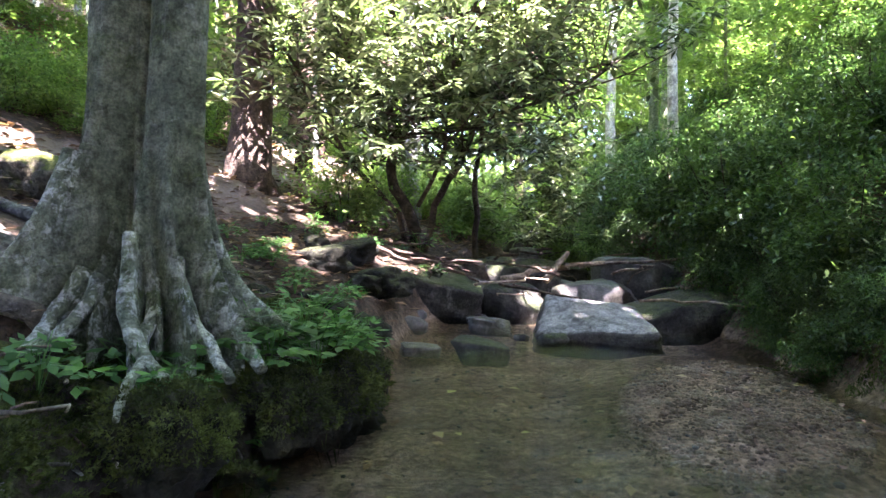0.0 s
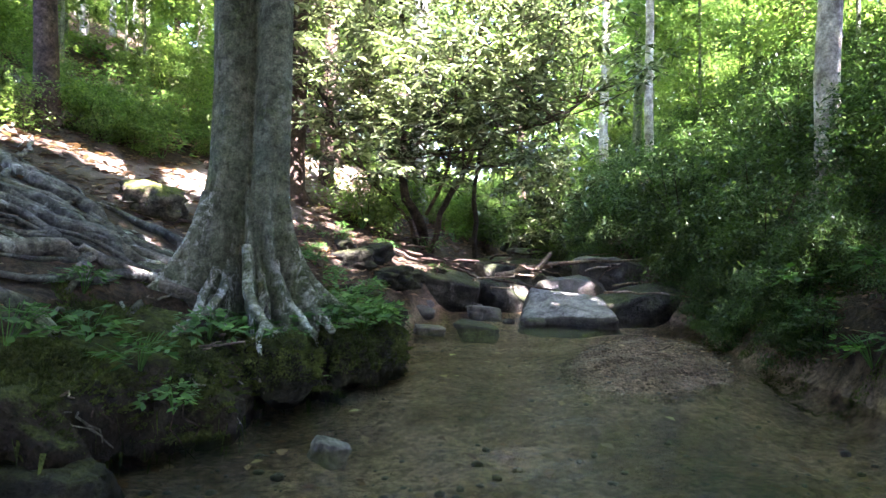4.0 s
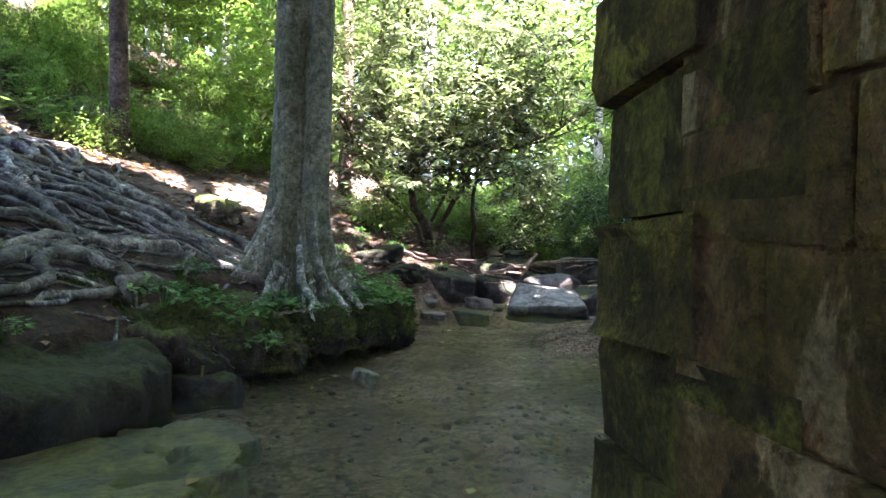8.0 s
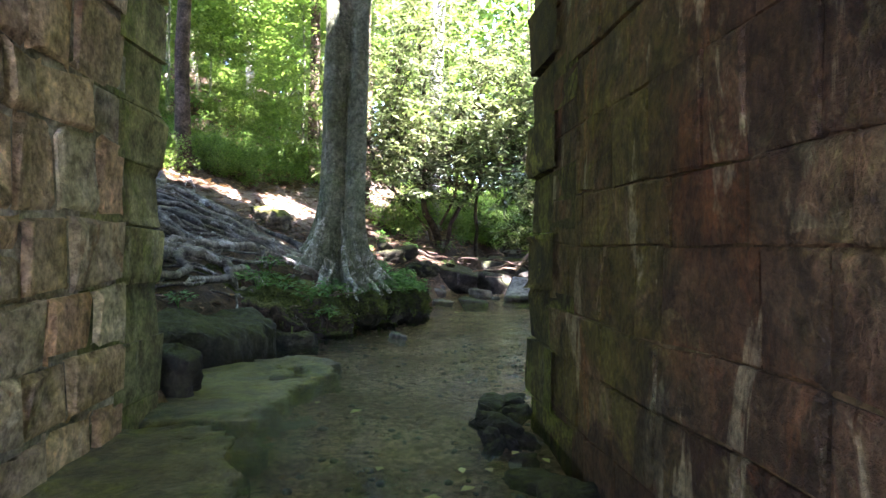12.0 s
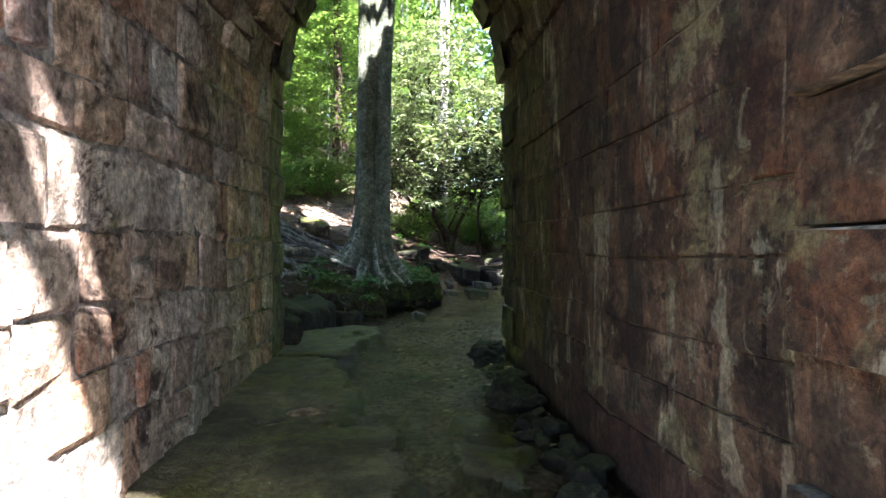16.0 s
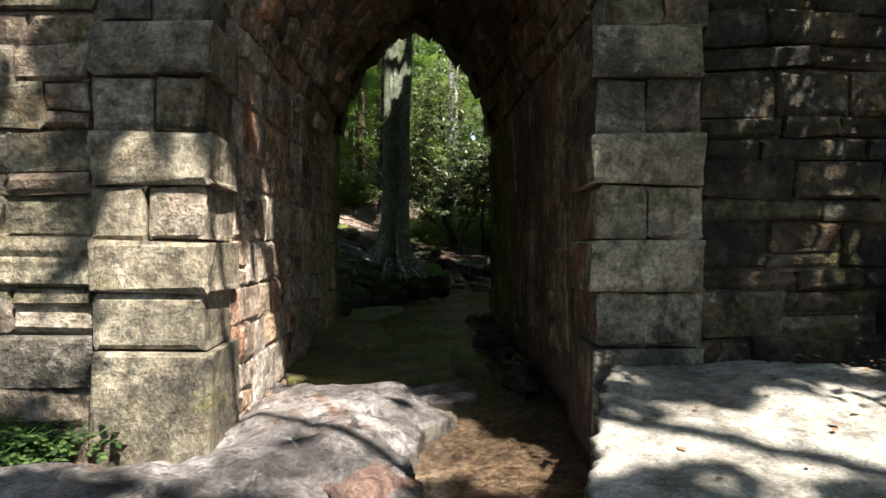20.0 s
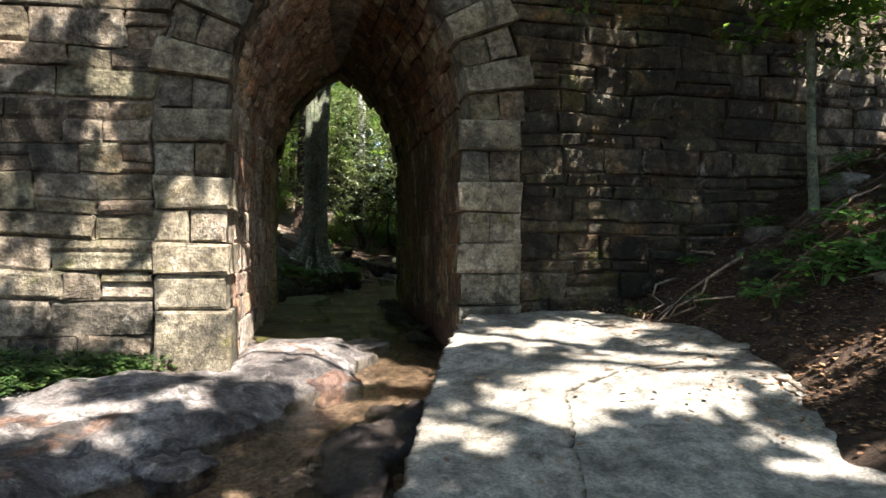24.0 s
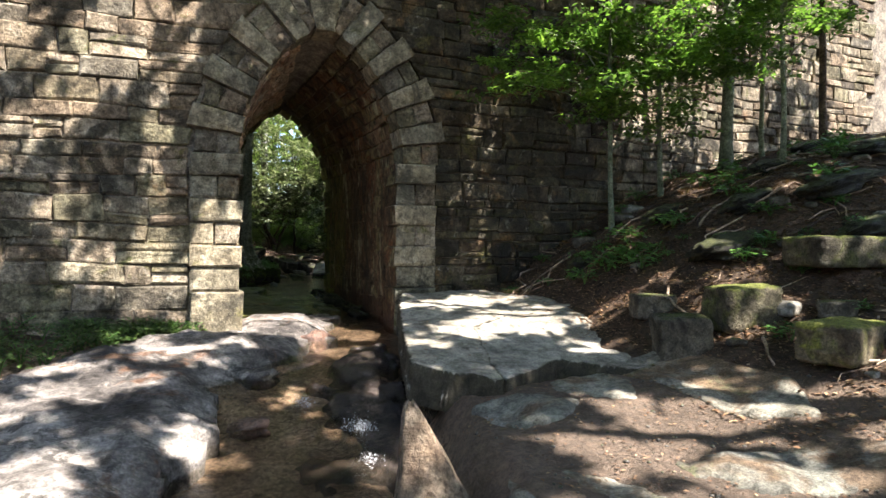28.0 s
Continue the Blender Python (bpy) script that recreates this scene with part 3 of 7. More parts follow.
def lumpy_points(n, radius, rng, lumps=14, hollow=0.5):
    """Points in an uneven crown made of overlapping clumps."""
    R = np.asarray(radius, float)
    cen = rng.normal(0, 1, (lumps, 3))
    cen /= np.linalg.norm(cen, axis=1)[:, None]
    cen *= rng.uniform(0.25, 0.85, (lumps, 1))
    pick = rng.integers(0, lumps, n)
    d = rng.normal(0, 1, (n, 3))
    d /= np.linalg.norm(d, axis=1)[:, None]
    d *= (hollow + (1 - hollow) * rng.uniform(0, 1, (n, 1))) * rng.uniform(0.22, 0.5, (lumps, 1))[pick]
    return (cen[pick] + d) * R


# ---------------------------------------------------------------- the lie of the land
def zw(y):
    """Height of the water along the creek."""
    return float(np.interp(y, (-14, -7, -5, -4.0, -3.3, -2.5, -1.4, 0, 1, 4, 6, 10.5, 12, 14, 20, 26, 60),
                           (-0.9, -0.66, -0.6, -0.55, -0.48, -0.27, -0.13, -0.07, -0.01, 0.19, 0.235, 0.27, 0.42, 0.62, 1.15, 1.65, 3.2)))


def x_left(y):
    return float(np.interp(y, (-9, -5.5, -4, -2.7, -1.6, -0.3, 0.6, 2.6, 4.2, 5.2, 6.3, 7.2, 8.0, 8.6, 9.2, 10, 11.5, 13, 16, 20, 26, 40, 60),
                           (-3.2, -2.5, -2.1, -1.75, -0.75, -0.3, -0.25, -0.3, -0.5, -1.75, -1.2, -0.85, -0.5, -0.1, 0.1, 0.3, 0.7, 1.3, 2.3, 3.2, 4.5, 7, 10)))


def x_right(y):
    return float(np.interp(y, (-9, -6.5, -5, -3.7, -1.6, -0.3, 0.6, 4.5, 5.2, 7, 9, 10.5, 12, 14, 20, 26, 40, 60),
                           (-1.6, -1.0, -0.6, -0.2, 0.3, 0.8, 0.9, 0.9, 1.7, 2.5, 2.9, 3.2, 3.2, 3.3, 4.6, 6, 9, 12)))


def smooth(a, b, v):
    t = min(1.0, max(0.0, (v - a) / (b - a)))
    return t * t * (3 - 2 * t)


def land(x, y):
    """Ground height, share of creek bed, share of trail."""
    w, xl, xr = zw(y), x_left(y), x_right(y)
    n, f = fbm(x, y, 0, 0.6), fbm(x, y, 5, 3.0)
    dl, dr = xl - x, x - xr
    bedz = w - 0.10 + 0.05 * n + 0.03 * f
    trail = 0.0
    # bank on the left
    if y > 4.6:
        up = w + 0.30 + 0.08 * n + 0.40 * max(0, dl - 0.1) + 0.05 * f
        if dl > 5:
            up += 0.12 * (dl - 5)
        up = min(up, w + 9 + 0.12 * dl)
        cut = 0.42 * smooth(6.6, 7.2, y) * smooth(10.0, 9.3, y)
        zl = bedz + (up - bedz) * smooth(-0.05 + cut, 0.32 + cut, dl + 0.12 * n)
        td = abs(dl - 3.1 - 0.6 * math.sin(y * 0.4))
        trail = smooth(1.0, 0.4, td + 0.4 * n) * smooth(9.5, 11, y) * smooth(24, 18, y)
    elif y > -0.2:
        zl = bedz + (0.06 + 0.03 * f) * smooth(0.0, 0.25, dl + 0.2 * f)
    else:
        up = np.interp(y, (-9, -3, -0.3), (-0.55, -0.25, 0.0)) + 0.045 * max(0, dl - 1.4) + 0.1 * max(0, dl - 3.2) + 0.04 * n - 0.08 * smooth(3.4, 2.4, dl)
        zl = bedz + (up - bedz) * smooth(0.0, 0.5, dl + 0.2 * n)
    # bank on the right
    if y > 4.6:
        up = w + 0.22 + 0.1 * n + 0.75 * max(0, dr - 0.1) + 0.05 * f
        up = min(up, w + 3.2 + 0.25 * dr)
        zr = bedz + (up - bedz) * smooth(-0.05, 0.45, dr + 0.15 * n)
    elif y > -0.2:
        zr = bedz + 0.08 * smooth(0, 0.2, dr)
    else:
        near = float(np.interp(x, (0, 1.6, 2.2, 2.83, 3.65, 4.4, 5.3, 8, 12, 40), (-0.1, 0.02, 0.25, 0.82, 1.36, 1.75, 2.2, 2.9, 3.6, 6)))
        far = -0.22 + 0.05 * (y + 6) + float(np.interp(x, (1.4, 2.2, 3.2, 4.5, 7, 12, 40), (0, 0.2, 0.55, 1.1, 1.9, 2.8, 5.5)))
        up = far + (near - far) * smooth(-5.2, -2.6, y) + 0.05 * n + 0.03 * f + 0.09 * fbm(x, y, 11, 1.7) * smooth(2.3, 3.2, x)
        lip = float(np.interp(y, (-4.6, -3.6, -1.6, 0), (-0.04, 0.07, 0.35, 0.45))) + 0.03 * n
        up += max(0.0, lip - up) * smooth(1.75, 2.25, x + 0.25 * n) * smooth(-4.0, -3.4, y)
        up += 0.07 * smooth(-5.3, -4.6, y) * smooth(-3.9, -4.2, y) * smooth(0.1, 0.4, x) * smooth(2.0, 1.4, x)
        zr = bedz + (up - bedz) * smooth(0.0, 0.5, dr + 0.15 * n)
    if y < -3.6 and dr > 0.2:
        trail = 0.3 * smooth(-3.6, -4.3, y) * smooth(3.0, 2.0, x + 0.5 * n)
    z = zl if dl > dr else zr
    bed = 1 - smooth(0.03, 0.16, z - w)
    if y > 4.6:
        # gravel bar
        q = math.hypot((x - 2.2 - 0.42 * (y - 9.1)) / 0.62, (y - 9.1) / 1.15) + 0.25 * n
        z = max(z, w + 0.045 - 0.13 * max(0.0, q - 0.6) + 0.015 * f) if q < 2 else z
    far_out = max(abs(x), abs(y) * 0.8) - 30
    if far_out > 0:
        z += min(far_out * 0.1, 6)
    return z, bed, trail


def spaced(a, b, fine_a, fine_b, step, grow=1.25):
    mid = list(np.arange(fine_a, fine_b + 1e-6, step))
    out, s, v = [], step, fine_b
    while v < b:
        s *= grow
        v += s
        out.append(v)
    lo, s, v = [], step, fine_a
    while v > a:
        s *= grow
        v -= s
        lo.append(v)
    return lo[::-1] + mid + out


def build_ground():
    xs, ys = spaced(-300, 300, -5.5, 6.0, 0.09), spaced(-300, 300, -8.0, 16.0, 0.09)
    vs, bed, tr = [], [], []
    for y in ys:
        for x in xs:
            z, b, t = land(x, y)
            vs.append((x, y, z))
            bed.append(b)
            tr.append(t)
    nx = len(xs)
    fs = [(j * nx + i, j * nx + i + 1, (j + 1) * nx + i + 1, (j + 1) * nx + i) for j in range(len(ys) - 1) for i in range(nx - 1)]
    me = mesh_of("ground", vs, fs, M["ground"])
    for key, vals in (("bed", bed), ("trail", tr)):
        me.attributes.new(key, "FLOAT", "POINT").data.foreach_set("value", vals)
    thing("ground", "brown forest floor of soil, gravel and fallen leaves", "ground", kind="structure", me=me)
    yw = spaced(-14, 45, -8, 14, 0.12)
    vs, fs = [], []
    for y in yw:
        xl, xr = x_left(y) - 0.5, x_right(y) + 0.5
        for i in range(25):
            x = xl + (xr - xl) * i / 24
            vs.append((x, y, zw(y) + 0.012 * fbm(x, y, 3, 2.2)))
    fs = [(j * 25 + i, j * 25 + i + 1, (j + 1) * 25 + i + 1, (j + 1) * 25 + i) for j in range(len(yw) - 1) for i in range(24)]
    thing("water", "shallow clear creek water with small ripples", "water", kind="structure", me=mesh_of("water", vs, fs, M["water"]))


build_ground()


# ---------------------------------------------------------------- the bridge
Y_FAR, TOP = 4.6, 6.7


def arch_at(y):
    """Left wall, right wall, spring height, arc radius and arc angle of the passage at y."""
    xl, xr = -1.37 + 0.033 * y, 0.9 - 0.044 * y
    a, zs, h = (xr - xl) / 2, 2.33 - 0.01 * y, 1.87 - 0.05 * y
    r = (a * a + h * h) / (2 * a)
    return xl, xr, zs, r, math.asin(min(1, h / r))


def vault_point(side, y, s, off):
    """Point of the passage's lining, s metres up along it, off metres into the opening."""
    xl, xr, zs, r, phi = arch_at(y)
    if s <= zs:
        return Vector((xl + off if side < 0 else xr - off, y, s))
    a = (s - zs) / r
    c, z = (r - off) * math.cos(a), zs + (r - off) * math.sin(a)
    return Vector((xl + r - c if side < 0 else xr - r + c, y, z))


def y_face(x):
    return 0.045 + 0.045 * max(0.0, x - 1.4)


def stone_mesh(to3, u0, u1, v0, v1, proud, thick, mat, rng, edge=0.03, uneven=0.012, gap=0.006, tilt=0.0, wild=1.0):
    """One squared stone in a wall's own coordinates: rounded arrises, an uneven front, sides running back into the wall. u0, u1 may be pairs (bottom, top)."""
    a0, b0 = u0 if isinstance(u0, tuple) else (u0, u0)
    a1, b1 = u1 if isinstance(u1, tuple) else (u1, u1)
    w, h = (a1 - a0 + b1 - b0) / 2, v1 - v0
    su = [gap / w, (gap + min(edge, w * 0.25)) / w]
    sv = [gap / h, (gap + min(edge, h * 0.25)) / h]
    us, ws = [su[0], su[1], 1 - su[1], 1 - su[0]], [sv[0], sv[1], 1 - sv[1], 1 - sv[0]]
    jig = [[(rng.uniform(-1, 1) * min(0.018, w * 0.04), rng.uniform(-1, 1) * min(0.014, h * 0.05)) for _ in range(4)] for _ in range(4)]
    calm = min(1.0, edge / 0.02) * wild
    jig = [[(a * calm, b * calm) for a, b in row] for row in jig]
    tl = rng.uniform(-tilt, tilt)
    vs, fs = [], []
    for j, q in enumerate(ws):
        for i, p in enumerate(us):
            lo, hi = a0 + (b0 - a0) * q, a1 + (b1 - a1) * q
            rim = i in (0, 3) or j in (0, 3)
            off = proud + (-min(edge, 0.05) * 0.6 if rim else rng.uniform(-uneven, uneven)) + tl * (p - 0.5)
            vs.append(to3(lo + (hi - lo) * p + jig[j][i][0], v0 + h * q + jig[j][i][1], off))
    fs += [(j * 4 + i, j * 4 + i + 1, j * 4 + i + 5, j * 4 + i + 4) for j in range(3) for i in range(3)]
    ring = [0, 1, 2, 3, 7, 11, 15, 14, 13, 12, 8, 4]
    for r in ring:
        i, j = r % 4, r // 4
        lo, hi = a0 + (b0 - a0) * ws[j], a1 + (b1 - a1) * ws[j]
        vs.append(to3(lo + (hi - lo) * us[i], v0 + h * ws[j], proud - thick))
    fs += [(ring[k], 16 + k, 16 + (k + 1) % 12, ring[(k + 1) % 12]) for k in range(12)]
    return mesh_of("stone", vs, fs, mat, False)


def core(side):
    """Solid inside of one half of the bridge, with the passage cut into it."""
    def outline(y, yb, front):
        pts = []
        smax = arch_at(yb)[2] + arch_at(yb)[3] * arch_at(yb)[4]
        for k in range(19):
            s = -1.2 + 3.5 * k / 6 if k < 7 else arch_at(yb)[2] + (smax - arch_at(yb)[2]) * (k - 7) / 11
            p = vault_point(side, yb, min(s, smax), -0.07)
            pts.append(Vector((p.x, y, p.z)))
        pts[-1].x = (arch_at(yb)[0] + arch_at(yb)[1]) / 2
        out = -14.0 if side < 0 else 12.5
        pts += [Vector((pts[-1].x, y, TOP)), Vector((out, y + (y_face(out) - 0.045 if front else 0), TOP)), Vector((out, y + (y_face(out) - 0.045 if front else 0), -1.2))]
        return pts
    a, b = outline(0.1, 0, True), outline(Y_FAR - 0.06, Y_FAR, False)
    n = len(a)
    fs = [tuple(range(n)), tuple(range(2 * n - 1, n - 1, -1))] + [(i, n + i, n + (i + 1) % n, (i + 1) % n) for i in range(n)]
    return mesh_of("masonry_core", a + b, fs, M["mortar"], smooth=False)


def add_mesh(acc, vf):
    n = len(acc[0])
    acc[0].extend(vf[0])
    acc[1].extend(tuple(i + n for i in f) for f in vf[1])


def build_bridge():
    rng = random.Random(11)
    wl = thing("wall_south_left", "dappled grey-brown squared sandstone masonry wall", "stone wall", kind="structure", me=core(-1))
    wr = thing("wall_south_right", "shaded brown squared sandstone masonry wall on the bank", "stone wall", kind="structure", me=core(1))
    face = lambda x, z, off: Vector((x, y_face(x) - off, z))
    xl, xr, zs, r, phi = arch_at(0)
    qi = {-1: -1.345, 1: 0.79}
    qo = {-1: -1.97, 1: 1.415}

    def limit(side, z):
        """Edge of the dressed surround at height z; None above it."""
        if z < zs:
            return qo[side]
        ro = r + 0.6
        if z - zs >= ro * math.sin(phi) + 0.16:
            return None
        c = ro * math.cos(math.asin(min(0.999, (z - zs) / ro)))
        return min(xl + r - c, -0.38) if side < 0 else max(xr - r + c, -0.18)

    # squared rubble in uneven, wavering courses
    wavy = lambda x, z, off: face(x + 0.05 * fbm(x, z, 8, 1.3), z + 0.055 * fbm(x, z, 4, 0.9), off + 0.012 * fbm(x, z, 2, 3.0))
    rest = ([], [])
    for side, wall, stop in ((-1, wl, -5.2), (1, wr, 11.5)):
        z = -0.35 if side < 0 else 0.0
        while z < TOP - 0.1:
            h = rng.choice((0.13, 0.19, 0.22, 0.25, 0.28, 0.31, 0.34) if side < 0 else (0.13, 0.17, 0.2, 0.23, 0.27))
            h = min(h, TOP - z)
            e0, e1 = limit(side, z), limit(side, z + h)
            if e0 is None or e1 is None:
                e0 = e1 = -0.28
            x0, x1 = e0, e1
            while (x0 > stop) if side < 0 else (x0 < stop):
                w = rng.uniform(0.24, 0.84 if side < 0 else 0.66) * (1 if h > 0.2 else 1.1)
                n0, n1 = x0 + side * w, x0 + side * w
                if not (side > 0 and z + h < 0.3 + 0.3 * max(0, x0 - 1.6)):
                    split = h > 0.23 and rng.random() < 0.3
                    cut = rng.choice((0.35, 0.5, 0.6))
                    for za, zb in (((z, z + h * cut), (z + h * cut, z + h)) if split else ((z, z + h),)):
                        fa, fb = (za - z) / h, (zb - z) / h
                        near = (x0 + (x1 - x0) * fa, x0 + (x1 - x0) * fb)
                        pair = (((n0, n1), near) if side < 0 else (near, (n0, n1)))
                        me = stone_mesh(wavy, pair[0], pair[1], za, zb, rng.choice((-0.018, -0.008, 0.0, 0.008, 0.016, 0.024)), 0.16, M["face" if side < 0 or x0 > 4.6 else "shaded_face"], rng, rng.uniform(0.018, 0.034), 0.016, rng.uniform(0.003, 0.009), 0.028, 1.25)
                        if x0 > 6.3:
                            add_mesh(rest, ([v.co.copy() for v in me.vertices], [tuple(q.vertices) for q in me.polygons]))
                        else:
                            part("stone", me, wall)
                x0 = x1 = n0
            z += h

    tagged(part("stone_courses", mesh_of("stone_courses", *rest, M["far_face"], False), wr), kind="stuff")

    # dressed quoins beside the opening, proud ones every second course
    zq = (-0.25, 0.53, 0.84, 1.13, 1.435, 1.725, 2.035, 2.33)
    for side, wall in ((-1, wl), (1, wr)):
        for k in range(7):
            proud = k % 2 == 0
            inner = qi[side] - side * (0.03 if proud else -0.012)
            cuts = [inner, qo[side]] if proud or (k == 1 and side < 0) else [inner, inner + side * rng.uniform(0.26, 0.34), qo[side]]
            for a, b in zip(cuts, cuts[1:]):
                me = stone_mesh(face, min(a, b), max(a, b), zq[k], zq[k + 1], 0.085 if proud else 0.05, 0.55, M["quoin" if proud or rng.random() < 0.3 else "face"], rng, 0.03, 0.008, 0.005)
                # faces turned into the passage get the lining's tone, shade painted in
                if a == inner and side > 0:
                    me.materials.append(M["shaded_lining"])
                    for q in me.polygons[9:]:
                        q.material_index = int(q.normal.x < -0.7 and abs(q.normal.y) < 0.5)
                part("quoin", me, wall, "dressed pale sandstone quoin block")
        # ring of wedge-shaped arch stones
        n = 9
        ring = lambda u, v, off, s=side: Vector(((xl + r - v * math.cos(u)) if s < 0 else (xr - r + v * math.cos(u)), 0.045 - off, zs + v * math.sin(u)))
        for k in range(n):
            a0, a1 = phi * k / n, phi * (k + 1) / n
            if k == n - 1:
                a1 = phi - 0.045
            proud = k % 2 == 1
            cuts = [r - (0.025 if proud else 0), r + 0.66] if proud else [r, r + rng.uniform(0.24, 0.34), r + 0.56]
            for va, vb in zip(cuts, cuts[1:]):
                me = stone_mesh(ring, a0, a1, va, vb, 0.1 if proud else 0.03, 0.5, M["quoin" if proud else "face"], rng, 0.025, 0.009, 0.006)
                part("arch_stone", me, wall)
    # keystone
    xm = (xl + xr) / 2
    zk = zs + r * math.sin(phi)
    part("keystone", stone_mesh(face, (xm - 0.13, xm - 0.3), (xm + 0.13, xm + 0.3), zk - 0.1, zk + 0.66, 0.09, 0.5, M["quoin"], rng, 0.03, 0.008, 0.0), wr)

    # lining of the passage
    for side, name, label in ((-1, "wall_passage_left", "rust-brown squared stone lining of the passage"), (1, "wall_passage_right", "brown and olive stone lining on the shaded side of the passage")):
        base = [vault_point(side, y, -0.9, d) for y in (0.4, Y_FAR - 0.4) for d in (-0.018 if side < 0 else -0.015, -0.16)] + [vault_point(side, y, 2.3, d) for y in (0.4, Y_FAR - 0.4) for d in (-0.018 if side < 0 else -0.015, -0.16)]
        wall = thing(name, label, "stone wall", kind="structure", me=mesh_of(name, base, [(0, 2, 6, 4), (1, 5, 7, 3), (0, 4, 5, 1), (2, 3, 7, 6), (4, 6, 7, 5), (0, 1, 3, 2)], M["lining_mortar" if side < 0 else "shaded_damp_mortar"], False))
        lining = lambda u, v, off, s=side: vault_point(s, min(max(u + 0.03 * fbm(u, v, 8 + s, 1.6) * smooth(0.4, 0.7, u) * smooth(4.2, 3.9, u), 0.4), 4.2), v + 0.028 * fbm(u, v, 3 + s, 1.1), off + 0.01 * fbm(u, v, 5, 2.5))
        smax = min(arch_at(y)[2] + arch_at(y)[3] * arch_at(y)[4] for y in (0, 4.6)) - 0.02
        s = -0.3
        while s < smax - 0.05:
            h = min(rng.choice((0.21, 0.25, 0.28, 0.31, 0.34)), smax - s + 0.06)
            y = 0.42 + rng.uniform(0, 0.12) if s < 2.3 else 0.4
            vault = s > 2.25
            if vault:
                h = min(rng.choice((0.14, 0.18, 0.23)), smax - s + 0.06)
            while y < Y_FAR - 0.45:
                w = rng.choice((0.2, 0.28, 0.36, 0.45, 0.58) if side > 0 else (0.22, 0.3, 0.36, 0.44)) * rng.uniform(0.85, 1.15)
                e = min(y + w, Y_FAR - 0.4)
                if Y_FAR - 0.4 - e < 0.16:
                    e = Y_FAR - 0.4
                cut = s + h * (rng.choice((0.4, 0.6)) if side < 0 and h > 0.28 and rng.random() < 0.12 else 1)
                for sa, sb in ((s, cut), (cut, s + h)):
                    if sb - sa > 0.03:
                        flat = side > 0 and not vault
                        me = stone_mesh(lining, y, e, sa, sb, rng.uniform(-0.016, 0.024) * (1.6 if vault else 0.2 if flat else 0.4), 0.12, M["inner" if side < 0 else "shaded_lining"], rng, 0.009 if flat else 0.022, 0.022 if vault else 0.006 if flat else 0.012, 0.004 if flat else rng.uniform(0.005, 0.013), 0.006 if flat else 0.02, 1.0 if flat or vault else 1.7)
                        part("stone", me, wall)
                y = e
            s += h
        # far corner: proud and flush quoins
        back = lambda x, z, off, s=side: Vector((x - off * (0.044 if s > 0 else -0.033), Y_FAR + off, z))
        fx = {-1: -1.235, 1: 0.695}[side]
        zf = (-0.3, 0.31, 0.595, 0.865, 1.14, 1.435, 1.70, 1.97, 2.29)
        for k in range(8):
            proud = k % 2 == 1
            inner = fx - side * (0.02 if proud else 0.004)
            o = inner + side * 0.55
            part("quoin", stone_mesh(back, min(inner, o), max(inner, o), zf[k], zf[k + 1], 0.03 if proud else 0.0, 0.52 if proud else 0.76, M["mossy_quoin" if side < 0 else "shaded_quoin"], rng, 0.035, 0.008, 0.004), wall, "green-stained dressed quoin block")
        xl2, xr2, zs2, r2, phi2 = arch_at(Y_FAR)
        ring2 = lambda u, v, off, s=side: Vector(((xl2 + r2 - v * math.cos(u)) if s < 0 else (xr2 - r2 + v * math.cos(u)), Y_FAR + off, zs2 + v * math.sin(u)))
        for k in range(8):
            a0, a1 = phi2 * k / 8, phi2 * (k + 1) / 8
            part("arch_stone", stone_mesh(ring2, a0, a1, r2 - (0.045 if k % 2 else 0.0), r2 + 0.5, 0.03, 0.5, M["mossy_quoin"], rng, 0.03, 0.008, 0.005), wall)


build_bridge()


# ---------------------------------------------------------------- rocks
def on(x, y, dz=0.0):
    return (x, y, land(x, y)[0] + dz)


